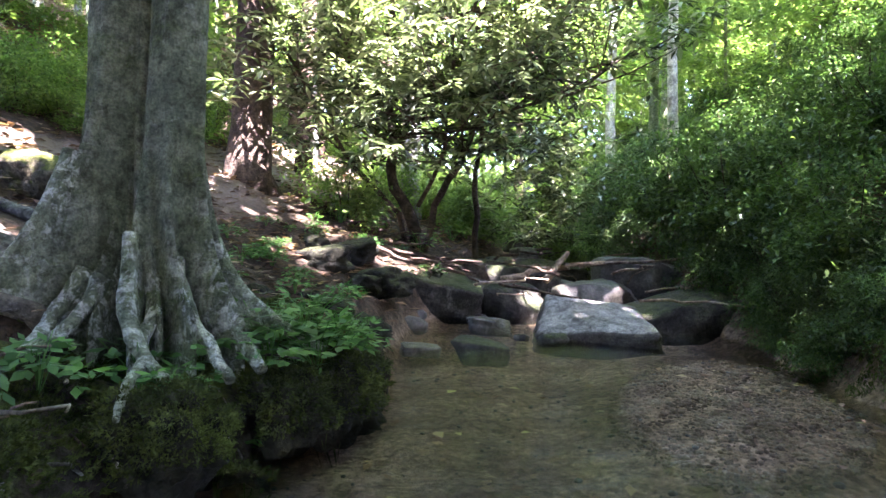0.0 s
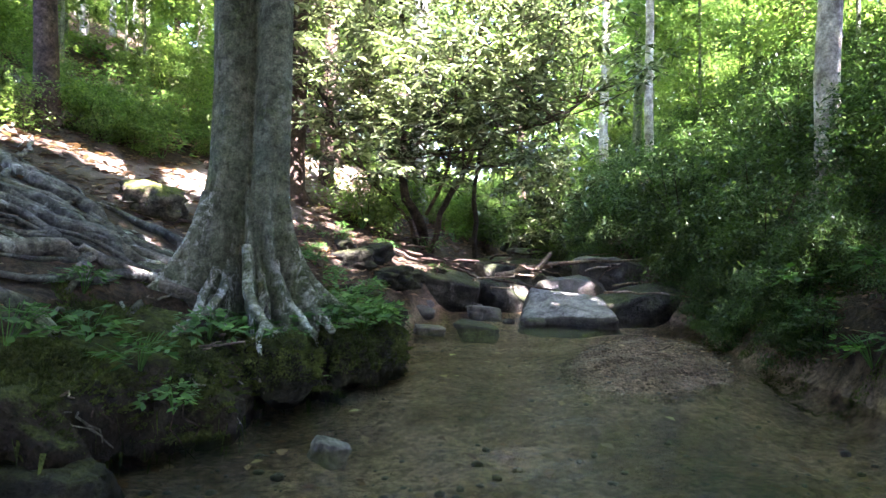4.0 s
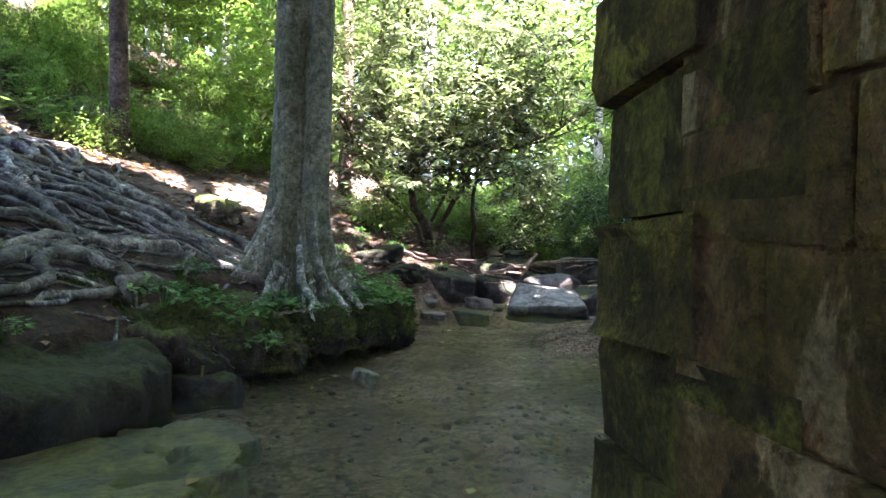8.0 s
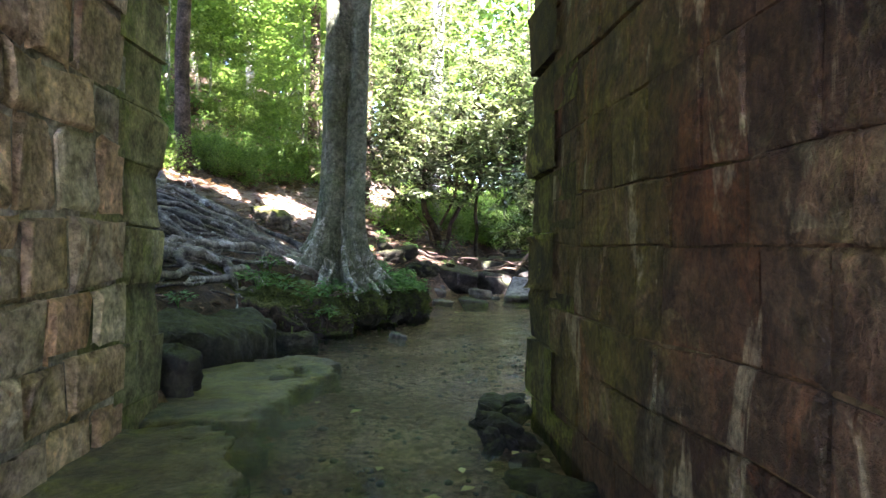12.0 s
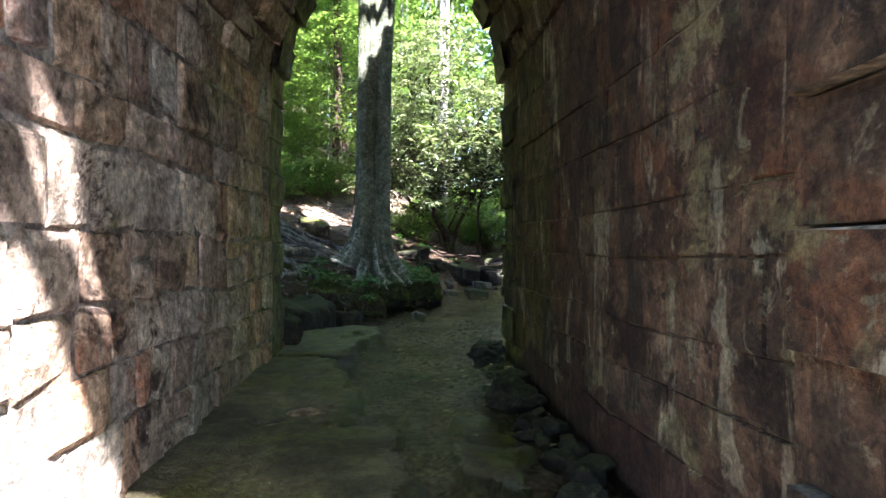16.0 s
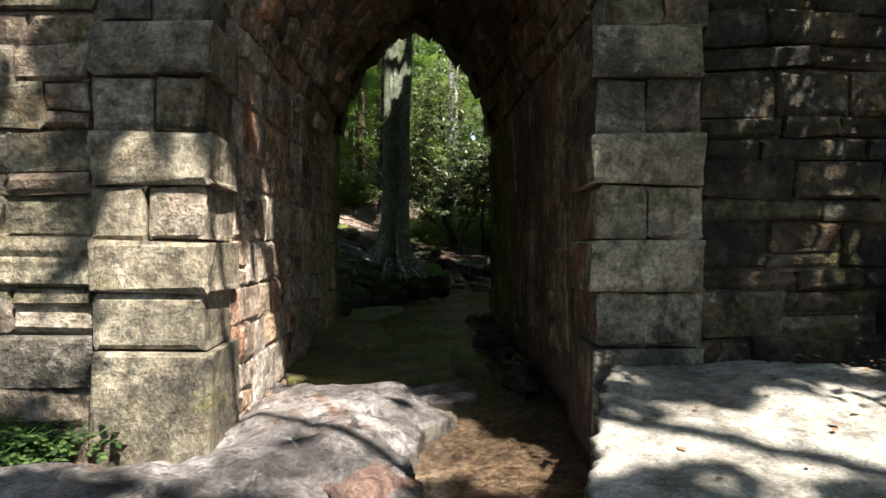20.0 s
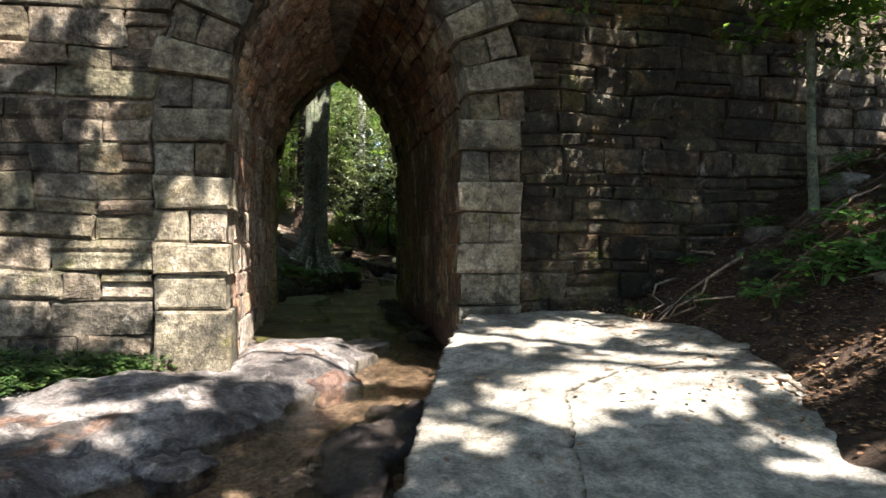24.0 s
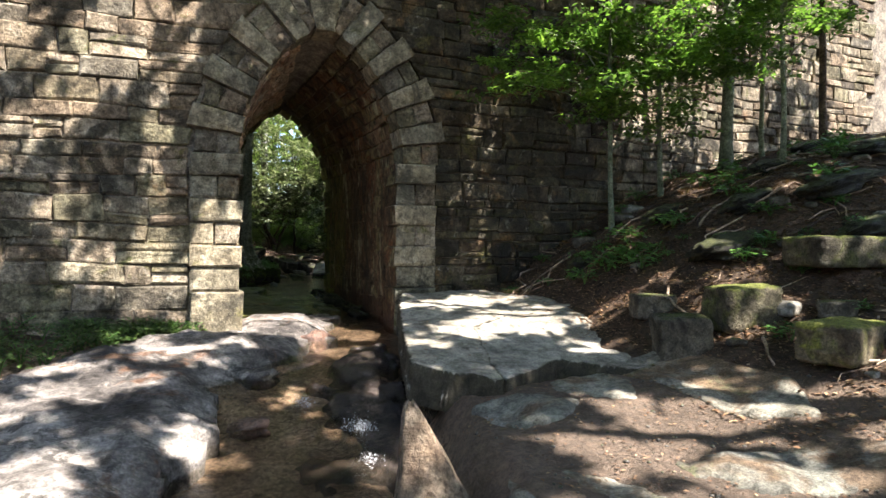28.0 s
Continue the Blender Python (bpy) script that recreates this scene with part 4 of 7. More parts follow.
def sheet_rock(name, outline, top, thick, mat, label, seed, cell=0.09, rough=0.03, worn=0.07, drop=0.03, frayed=0.07, strata=0.0):
    """A broad flat rock: an outline in plan, a top that follows top(x, y), worn edges and a broken side."""
    pts = [Vector((x, y)) for x, y in outline]
    n = len(pts)

    def inside(x, y):
        """Signed distance to the outline, positive inside."""
        best, odd = 1e9, False
        for i in range(n):
            a, b = pts[i], pts[(i + 1) % n]
            ab, ap = b - a, Vector((x, y)) - a
            t = max(0, min(1, ap.dot(ab) / ab.dot(ab)))
            best = min(best, (ap - ab * t).length)
            if (a.y > y) != (b.y > y) and x < (b.x - a.x) * (y - a.y) / (b.y - a.y) + a.x:
                odd = not odd
        return best if odd else -best
    xs = np.arange(min(p.x for p in pts) - 0.2, max(p.x for p in pts) + 0.2, cell)
    ys = np.arange(min(p.y for p in pts) - 0.2, max(p.y for p in pts) + 0.2, cell)
    idx, vs, fs = {}, [], []
    for j, y in enumerate(ys):
        for i, x in enumerate(xs):
            d = inside(x, y) + frayed * fbm(x, y, seed, 2.5)
            if d < -0.12:
                continue
            z = top(x, y) + rough * fbm(x, y, seed, 1.6, 4) + rough * 0.4 * fbm(x, y, seed + 9, 7, 3)
            if strata:
                q = z / strata + 0.6 * fbm(x, y, seed + 2, 0.9)
                z += strata * (smooth(0.55, 1.0, q - math.floor(q)) - (q - math.floor(q)))
            e = max(0.0, worn - d) / worn
            z -= drop * min(1, e) ** 2 + (thick * min(1.0, (-d + 0.0) / 0.06) if d < 0 else 0)
            px, py = x - (0.03 * fbm(x, y, seed + 4, 6) if d < 0.05 else 0), y
            if d < cell * 0.75:
                # draw the side in to the outline, so that it stands steep and even
                px += (inside(x + 0.01, y) - inside(x - 0.01, y)) * 50 * -d * (0.8 if d < 0 else 1)
                py += (inside(x, y + 0.01) - inside(x, y - 0.01)) * 50 * -d * (0.8 if d < 0 else 1)
            idx[i, j] = len(vs)
            vs.append((px, py, z))
    for (i, j), k in idx.items():
        if all(q in idx for q in ((i + 1, j), (i, j + 1), (i + 1, j + 1))):
            fs.append((k, idx[i + 1, j], idx[i + 1, j + 1], idx[i, j + 1]))
    top_n = len(vs)
    edge = {}
    for f in fs:
        for a, b in zip(f, f[1:] + f[:1]):
            edge[a, b] = True
    low = {}
    for a, b in [e for e in edge if (e[1], e[0]) not in edge]:
        for q in (a, b):
            if q not in low:
                low[q] = len(vs)
                vs.append((vs[q][0], vs[q][1], vs[q][2] - thick * 0.6))
        fs.append((b, a, low[a], low[b]))
    return thing(name, label, "rock", "bedrock", me=mesh_of(name, vs, fs, M[mat]))


def turf_z(x, y):
    """Top of the overhanging turf along the tree's bank."""
    return zw(y) + 0.3 + 0.3 * max(0.0, x_left(y) - x - 0.1) + 0.1 * fbm(x, y, 61, 2.6) - 0.12 * smooth(0.1, -0.2, x_left(y) - x)


def corner_rock(name, bottom, top, mat, label, seed, rough=0.05, group="creek rocks"):
    """A broken slab given by four corners below and four above, with worn arrises."""
    vs, fs = ico(5)
    mid = sum((Vector(p) for p in bottom), Vector()) / 4
    out = []
    for n in vs:
        p = n * (abs(n.x) ** 11 + abs(n.y) ** 11 + abs(n.z) ** 11) ** (-1 / 11)
        p *= 1 + rough * noise.fractal(n * 2.1 + Vector((seed * 7.7, 0, 0)), 1.0, 2.1, 5)
        u, v, w = (p.x + 1) / 2, (p.y + 1) / 2, (p.z + 1) / 2
        flat = lambda c: Vector(c[0]) * (1 - u) * (1 - v) + Vector(c[1]) * u * (1 - v) + Vector(c[2]) * u * v + Vector(c[3]) * (1 - u) * v
        out.append(flat(bottom) * (1 - w) + flat(top) * w - mid)
    return thing(name, label, "rock", group, at=pose(*mid), me=mesh_of(name, out, fs, M[mat]))


def build_rocks():
    # downstream: broad pale slab on the right of the channel, and its lower steps
    slab_top = lambda x, y: float(np.interp(y, (-4.6, -3.6, -1.6, 0), (0.02, 0.11, 0.37, 0.47))) + 0.05 * max(0, x - 1.0) - 0.04 * smooth(1.0, 1.9, x) * smooth(-2.5, -3.4, y)
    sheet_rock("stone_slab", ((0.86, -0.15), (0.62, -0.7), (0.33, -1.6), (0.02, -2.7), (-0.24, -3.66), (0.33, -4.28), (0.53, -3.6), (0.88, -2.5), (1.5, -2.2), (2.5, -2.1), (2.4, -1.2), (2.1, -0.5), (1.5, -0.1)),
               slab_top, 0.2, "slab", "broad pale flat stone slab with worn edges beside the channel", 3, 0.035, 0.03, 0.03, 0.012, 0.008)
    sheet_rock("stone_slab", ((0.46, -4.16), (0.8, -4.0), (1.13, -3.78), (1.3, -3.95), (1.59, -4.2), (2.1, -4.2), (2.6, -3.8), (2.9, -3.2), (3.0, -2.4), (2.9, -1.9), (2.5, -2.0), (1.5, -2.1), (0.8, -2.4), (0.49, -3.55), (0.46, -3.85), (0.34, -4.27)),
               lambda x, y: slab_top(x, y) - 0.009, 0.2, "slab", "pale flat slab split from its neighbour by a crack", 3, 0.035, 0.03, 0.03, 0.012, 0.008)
    # added infill under the slab, its dark tone standing in for the undercut's shade
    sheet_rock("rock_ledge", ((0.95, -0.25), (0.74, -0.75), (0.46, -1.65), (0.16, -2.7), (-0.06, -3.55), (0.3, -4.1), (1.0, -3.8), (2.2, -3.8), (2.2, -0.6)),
               lambda x, y: slab_top(x, y) - 0.2, 0.35, "channel_rock", "dark rock added to fill the shaded undercut below the slab", 5, 0.05, 0.03, 0.05, 0.02, 0.1)
    low = lambda x, y: land(x, y)[0] + 0.035
    sheet_rock("stone_slab", ((0.0, -4.3), (0.02, -4.75), (0.3, -5.0), (0.62, -4.7), (0.72, -4.35)), low, 0.12, "low_slab", "low cracked grey paving-like slab in the dirt", 7, 0.04, 0.015, frayed=0.12)
    sheet_rock("stone_slab", ((1.5, -3.9), (1.6, -4.6), (1.75, -5.45), (2.05, -5.7), (2.35, -5.2), (2.3, -4.5), (2.1, -3.9)), lambda x, y: land(x, y)[0] + 0.03, 0.06, "low_slab", "long flat greenish slab flush with the dirt", 8, 0.045, 0.008, frayed=0.04)
    sheet_rock("stone_slab", ((0.75, -4.25), (0.8, -4.6), (1.2, -4.75), (1.42, -4.3), (1.3, -3.95)), lambda x, y: land(x, y)[0] + 0.025, 0.06, "low_slab", "flat grey slab half buried in dirt", 10, 0.045, 0.015, frayed=0.14)
    sheet_rock("stone_slab", ((-0.45, -6.0), (-0.25, -5.5), (0.2, -5.5), (0.5, -6.1), (0.2, -6.7), (-0.3, -6.6)), lambda x, y: -0.24, 0.12, "low_slab", "flat grey slab at the water's edge", 9, 0.045, 0.02, frayed=0.12)
    sheet_rock("stone_slab", ((0.75, -5.7), (0.9, -6.2), (1.6, -6.5), (2.1, -6.2), (1.7, -5.8)), lambda x, y: land(x, y)[0] + 0.025, 0.06, "low_slab", "flat grey slab half buried in dirt", 12, 0.045, 0.015, frayed=0.14)
    # bedrock left of the channel
    bed = lambda x, y: float(np.interp(y, (-7, -4, -2.7, -1.2, 0, 1.4), (-0.6, -0.36, -0.17, 0.0, 0.07, 0.09))) + 0.05 * min(1.5, max(0, -1.2 - x)) + 0.03
    sheet_rock("bedrock_shelf", ((-0.22, 1.5), (-0.05, 0.7), (-0.18, 0.1), (-0.3, -0.5), (-0.75, -0.85), (-0.8, -1.3), (-1.2, -1.7), (-1.75, -2.3), (-1.8, -3.0), (-2.0, -3.8), (-2.5, -5.2), (-3.2, -6.6), (-5.6, -6.2), (-4.7, -3.6), (-3.65, -2.1), (-3.05, -1.2), (-2.55, -0.5), (-1.95, -0.28), (-1.55, -0.2), (-1.38, 0.1), (-1.36, 1.6)),
               bed, 0.3, "bedrock", "pale uneven bedrock shelf worn by water", 21, 0.045, 0.045, 0.55, 0.16, 0.16, 0.03)
    sheet_rock("bedrock_step", ((0.32, -1.2), (-0.1, -1.3), (-0.5, -1.75), (-0.62, -2.4), (-0.85, -2.9), (-0.75, -3.5), (-1.0, -4.1), (-0.7, -4.7), (-0.3, -4.75), (0.0, -4.3), (-0.25, -3.9), (-0.2, -3.4), (0.05, -2.5)),
               lambda x, y: zw(y) + 0.012 + 0.035 * smooth(-0.7, -0.1, x), 0.2, "channel_rock", "dark wet bedrock steps that the water runs over", 27, 0.035, 0.045, 0.2, 0.07, 0.34, 0.025)
    for x, y, sx, sy, sz, s, mt in ((-0.45, -0.4, 0.5, 0.42, 0.34, 1, "red_rock"), (-0.1, 1.15, 0.4, 0.55, 0.22, 3, "bedrock"), (-1.35, -2.0, 0.5, 0.4, 0.26, 4, "bedrock"), (-1.5, -3.05, 0.35, 0.28, 0.18, 5, "red_rock"), (-0.6, -5.0, 0.6, 0.5, 0.3, 14, "channel_rock")):
        rock("rock", (x, y, zw(y) - 0.05), (sx * 0.9, sy, sz * 0.75), mt, "low wet rock in the running channel", s, (4 * (s % 3) - 4, 5 - 3 * (s % 4), s * 37), 9, 0.3)
    gen = np.random.default_rng(31)
    V = []
    for cx, cy, sp, n in ((-0.62, -3.41, 0.06, 420), (-1.0, -2.86, 0.05, 260), (-0.7, -4.1, 0.04, 120)):
        for _ in range(n):
            x, y = cx + gen.normal(0, sp), cy + gen.normal(0, sp * 1.3)
            c = np.array((x, y, zw(y) + 0.03 + abs(gen.normal(0, 0.02))))
            a, b = gen.normal(0, 0.0045, 3), gen.normal(0, 0.0045, 3)
            V.append([c - a, c + b, c + a])
    thing("white_water", "small splashes of white water in the channel", "water", kind="stuff", me=polys("white_water", V, M["foam"]))
    vs, fs = ico(4)
    tip = []
    for n in vs:
        p = n * (abs(n.x) ** 6 + abs(n.y) ** 6 + abs(n.z) ** 6) ** (-1 / 6)
        p = p * (1 + 0.07 * noise.fractal(n * 2.2, 1.0, 2.0, 4))
        q = (p.z + 1) / 2
        tip.append((0.29 * p.x * (1 - 0.86 * q) - 0.2 * q, 0.17 * p.y * (1 - 0.65 * q) + 0.05 * q, 0.42 * p.z))
    thing("standing_rock", "pointed tan rock leaning up out of the channel", "rock", "creek rocks", at=pose(-0.66, -5.48, -0.2, 0, 0, -12), me=mesh_of("standing_rock", tip, fs, M["tan_rock"]))
    # mossy blocks on the right bank
    for x, y, dz, sx, sy, sz, rz, s, mt, lb in ((2.22, -4.14, 0.1, 0.46, 0.36, 0.48, -24, 1, "moss_rock", "upright squared grey block with a pale worn top"), (2.84, -4.26, 0.06, 0.6, 0.42, 0.42, -12, 2, "cap_moss", "squared block capped with yellow-green moss on the bank"),
                                        (2.5, -3.42, 0.03, 0.4, 0.32, 0.26, -20, 5, "moss_rock", "low squared block dull with moss"), (2.85, -5.25, 0.08, 0.75, 0.45, 0.32, 12, 3, "cap_moss", "squared block capped with yellow-green moss on the bank"),
                                        (3.95, -4.4, 0.08, 0.85, 0.55, 0.3, -12, 4, "cap_moss", "squared block capped with yellow-green moss on the bank"), (3.4, -4.8, 0.04, 0.36, 0.3, 0.16, 30, 6, "moss_rock", "low squared block dull with moss"),
                                        (4.6, -5.0, 0.09, 0.8, 0.6, 0.34, 20, 7, "cap_moss", "squared block capped with yellow-green moss on the bank"), (3.3, -5.9, 0.08, 0.7, 0.5, 0.3, 35, 8, "cap_moss", "squared block capped with yellow-green moss on the bank")):
        rock("mossy_block", on(x, y, dz), (sx, sy, sz), mt, lb, s + 40, (4 - s, s - 4, rz), 14, 0.07, group="mossy blocks", cut=False)
    # upstream: the grey slab, boulders and ledges across the creek
    for x, y, z, sx, sy, sz, turn, sq, s, mt, lb in (
            (3.3, 11.6, 0.44, 1.6, 0.7, 0.5, (0, -9, 12), 3, 2, "dark_moss", "long dark mossy boulder beside the pool"),
            (1.6, 12.2, 0.5, 0.7, 0.6, 0.46, (0, 0, 20), 1, 4, "dark_moss", "rounded dark boulder in the creek"),
            (0.62, 10.75, 0.28, 0.3, 0.2, 0.1, (0, 5, 10), 9, 6, "wet_rock", "small dark flat stone"),
            (0.22, 10.4, 0.28, 0.16, 0.11, 0.08, (0, 0, 10), 3, 7, "slab", "small white stone in the shallows"),
            (1.3, 11.6, 0.36, 0.4, 0.3, 0.16, (0, 6, 5), 9, 8, "wet_rock", "grey stone between boulders"),
            (2.5, 12.2, 0.58, 0.8, 0.5, 0.34, (0, -8, 16), 4, 9, "wet_rock", "angular grey boulder in the creek"),
            (1.9, 12.9, 0.66, 0.8, 0.55, 0.36, (0, 10, 40), 4, 10, "dark_moss", "angular grey boulder in the creek"),
            (3.2, 12.9, 0.75, 0.9, 0.7, 0.5, (0, 0, 0), 3, 11, "wet_rock", "dark rounded boulder beside the creek"),
            (4.2, 12.6, 0.8, 0.9, 0.7, 0.7, (0, 0, 50), 3, 12, "moss_rock", "dark boulder in the bank"),
            (1.3, 13.6, 0.75, 0.9, 0.8, 0.4, (0, 0, 15), 4, 13, "moss_rock", "mossy boulder below the rhododendron"),
            (2.4, 14.4, 0.8, 1.3, 0.8, 0.3, (0, 4, 10), 5, 14, "dark_moss", "flat ledge in the creek"),
            (3.2, 16.2, 0.95, 1.4, 0.8, 0.3, (0, 3, 5), 5, 15, "rock", "flat ledge in the creek"),
            (3.8, 19.0, 1.15, 1.6, 0.9, 0.3, (0, 2, 0), 5, 17, "dark_moss", "flat ledge in the creek"),
            (3.2, 17.4, 1.25, 1.3, 0.7, 0.35, (0, -4, 8), 6, 18, "slab", "sunlit pale ledge up the creek")):
        rock("boulder", (x, y, z), (sx, sy, sz), mt, lb, s + 60, turn, sq + 3, 0.1)
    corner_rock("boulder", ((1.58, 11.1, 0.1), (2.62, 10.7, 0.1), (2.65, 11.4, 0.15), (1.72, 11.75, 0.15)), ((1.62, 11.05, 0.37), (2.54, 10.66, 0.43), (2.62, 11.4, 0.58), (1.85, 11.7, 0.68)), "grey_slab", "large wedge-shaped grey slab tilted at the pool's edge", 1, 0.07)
    corner_rock("boulder", ((0.15, 12.0, 0.3), (1.2, 11.9, 0.3), (1.35, 12.6, 0.4), (0.1, 12.7, 0.4)), ((0.1, 11.85, 0.9), (1.28, 11.75, 0.66), (1.4, 12.6, 0.76), (0.1, 12.8, 1.0)), "dark_moss", "dark flat-topped block jutting from the bank", 2, 0.08)
    corner_rock("rock", ((0.95, 10.75, 0.15), (1.3, 10.68, 0.15), (1.3, 10.95, 0.15), (1.0, 11.0, 0.15)), ((0.84, 10.78, 0.35), (1.34, 10.68, 0.29), (1.32, 10.95, 0.31), (0.96, 11.0, 0.38)), "dark_moss", "thin angular stone in the shallows", 3, 0.06)
    rock("rock", (-0.02, 7.16, 0.228), (0.15, 0.11, 0.1), "rock", "small pale angular stone standing in the pool", 93, (12, 14, 25), 14, 0.1)
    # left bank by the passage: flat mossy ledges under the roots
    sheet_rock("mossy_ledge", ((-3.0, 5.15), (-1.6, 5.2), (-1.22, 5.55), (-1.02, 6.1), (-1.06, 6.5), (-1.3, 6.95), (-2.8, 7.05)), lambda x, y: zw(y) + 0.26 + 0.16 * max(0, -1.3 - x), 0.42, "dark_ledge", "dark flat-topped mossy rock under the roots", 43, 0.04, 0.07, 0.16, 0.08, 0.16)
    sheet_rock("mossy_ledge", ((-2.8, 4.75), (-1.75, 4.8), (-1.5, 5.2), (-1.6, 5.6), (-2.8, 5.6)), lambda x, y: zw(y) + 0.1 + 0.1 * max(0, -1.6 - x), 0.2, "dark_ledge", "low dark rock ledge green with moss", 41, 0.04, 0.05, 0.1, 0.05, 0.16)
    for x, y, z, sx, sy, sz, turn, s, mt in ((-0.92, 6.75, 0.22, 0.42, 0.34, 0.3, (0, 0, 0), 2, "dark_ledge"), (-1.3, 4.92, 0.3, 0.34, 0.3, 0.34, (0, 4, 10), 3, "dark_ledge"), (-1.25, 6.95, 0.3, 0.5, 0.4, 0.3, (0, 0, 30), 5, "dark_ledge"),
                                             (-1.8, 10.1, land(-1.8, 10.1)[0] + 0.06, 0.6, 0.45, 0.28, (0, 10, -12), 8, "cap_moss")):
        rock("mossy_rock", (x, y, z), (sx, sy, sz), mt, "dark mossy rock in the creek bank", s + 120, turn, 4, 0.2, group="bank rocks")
    # overhanging turf along the tree's bank
    edge = [(x_left(y) + 0.1 + 0.1 * math.sin(y * 7) + 0.06 * math.sin(y * 17), y) for y in np.arange(6.75, 9.9, 0.14)]
    turf = sheet_rock("mossy_bank", [(x - 0.75, y) for x, y in edge[::-1]] + edge, turf_z, 0.09, "turf", "overhanging bank of moss and dark earth under the tree", 51, 0.035, 0.07, 0.12, 0.06, 0.16)
    gen = np.random.default_rng(3)
    V = []
    for v in turf.data.vertices:
        if v.normal.z > 0.25 and fbm(v.co.x, v.co.y, 62, 2.6) > 0.06:
            for _ in range(34):
                c = np.array(v.co) + gen.normal(0, 0.015, 3) * (1, 1, 0.2)
                d = gen.normal(0, 0.004, 3)
                V.append([c - d, c + d, c + np.array(v.normal) * gen.uniform(0.006, 0.02) + gen.normal(0, 0.006, 3)])
        elif v.normal.z < 0.3 and gen.random() < 0.5:
            c = np.array(v.co)
            d = gen.normal(0, 0.004, 3)
            V.append([c - d, c + d, c + np.array((gen.normal(0, 0.02), gen.normal(0, 0.02), -gen.uniform(0.04, 0.14)))])
    tagged(part("moss", polys("moss", V, M["moss"]), turf, "shaggy green moss"), kind="stuff")
    for k, (x, y, z, sx, sy, sz) in enumerate(((-0.36, 8.0, 0.4, 0.36, 0.3, 0.3), (0.12, 8.85, 0.36, 0.4, 0.42, 0.4), (-0.75, 7.6, 0.42, 0.4, 0.3, 0.26), (-0.05, 8.45, 0.4, 0.34, 0.3, 0.3))):
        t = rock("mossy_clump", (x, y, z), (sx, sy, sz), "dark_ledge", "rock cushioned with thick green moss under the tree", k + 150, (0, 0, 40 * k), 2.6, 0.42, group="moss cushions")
        gen = np.random.default_rng(k)
        V = []
        for v in t.data.vertices:
            if v.normal.z > -0.1 and v.co.z > -0.05:
                for _ in range(40):
                    c = np.array(v.co) + gen.normal(0, 0.014, 3)
                    d = gen.normal(0, 0.004, 3)
                    V.append([c - d, c + d, c + np.array(v.normal) * gen.uniform(0.006, 0.018) + gen.normal(0, 0.005, 3) - np.array((0, 0, 0.003))])
        tagged(part("moss", polys("moss", V, M["moss"]), t, "shaggy green moss"), kind="stuff")
    rock("boulder", (-3.75, 11.4, land(-3.75, 11.4)[0] + 0.15), (0.5, 0.45, 0.6), "moss_rock", "grey boulder on the slope by the trail", 140, (0, 0, 0), 4, 0.1)
    for k, (x, y, sx, sy, rz) in enumerate(((3.6, -3.4, 1.5, 0.7, 15), (4.4, -2.9, 1.3, 0.6, 20), (5.2, -3.5, 1.6, 0.8, 10), (4.0, -1.9, 1.0, 0.5, 25), (5.6, -2.2, 1.4, 0.7, 18), (6.4, -3.0, 1.5, 0.8, 12), (3.0, -1.5, 0.7, 0.4, 22), (6.9, -1.8, 1.3, 0.6, 20), (4.7, -4.2, 1.2, 0.6, 5), (5.9, -4.6, 1.3, 0.8, 14))):
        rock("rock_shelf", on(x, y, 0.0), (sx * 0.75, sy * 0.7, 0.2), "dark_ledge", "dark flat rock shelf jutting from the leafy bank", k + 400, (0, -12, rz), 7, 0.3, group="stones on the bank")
    gr = random.Random(87)
    for k in range(11):
        y = gr.uniform(9.6, 12.4)
        x = x_left(y) - gr.uniform(-0.1, 1.3)
        s = gr.uniform(0.1, 0.36)
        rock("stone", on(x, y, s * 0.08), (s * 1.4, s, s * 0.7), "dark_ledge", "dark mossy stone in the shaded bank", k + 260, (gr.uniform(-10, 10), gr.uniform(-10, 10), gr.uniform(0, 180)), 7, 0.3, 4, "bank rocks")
    gr = random.Random(88)
    for k in range(34):
        x, y = gr.uniform(2.3, 7.5), gr.uniform(-6.5, -0.4)
        s = gr.uniform(0.08, 0.3)
        rock("stone", on(x, y, s * 0.1), (s * 1.3, s, s * 0.6), gr.choice(("rock", "moss_rock")), "half-buried stone in the leaf-strewn bank", k + 300, (0, 0, gr.uniform(0, 180)), 4, 0.15, 3, "stones on the bank")
    for k in range(70):
        y = gr.uniform(10.9, 16)
        x = x_left(y) + gr.uniform(-0.3, 2.6)
        s = gr.uniform(0.08, 0.18 if y < 11 else 0.34)
        rock("stone", (x, y, zw(y) + s * 0.1), (s * 1.3, s, s * 0.6), gr.choice(("wet_rock", "wet_rock", "dark_moss")), "angular stone in the creek", k + 340, (gr.uniform(-12, 12), gr.uniform(-12, 12), gr.uniform(0, 180)), 4, 0.15, 3, "creek rocks")
    # flat submerged ledges in the passage floor
    for k, (outline, dz) in enumerate(((((-1.36, 1.55), (-0.3, 1.45), (-0.15, 2.1), (-0.32, 2.6), (-1.35, 2.68)), -0.006), (((-1.36, 2.72), (-0.5, 2.66), (-0.44, 3.1), (-0.62, 3.5), (-0.72, 4.0), (-1.0, 4.3), (-1.36, 4.3)), -0.012),
                                       (((-1.3, 4.34), (-0.97, 4.36), (-0.68, 4.05), (-0.56, 4.4), (-0.6, 5.1), (-0.5, 5.85), (-0.72, 6.15), (-1.1, 6.1), (-1.3, 5.4)), -0.016), (((0.1, 2.0), (0.35, 1.8), (0.5, 2.3), (0.3, 2.8), (0.12, 2.6)), -0.01))):
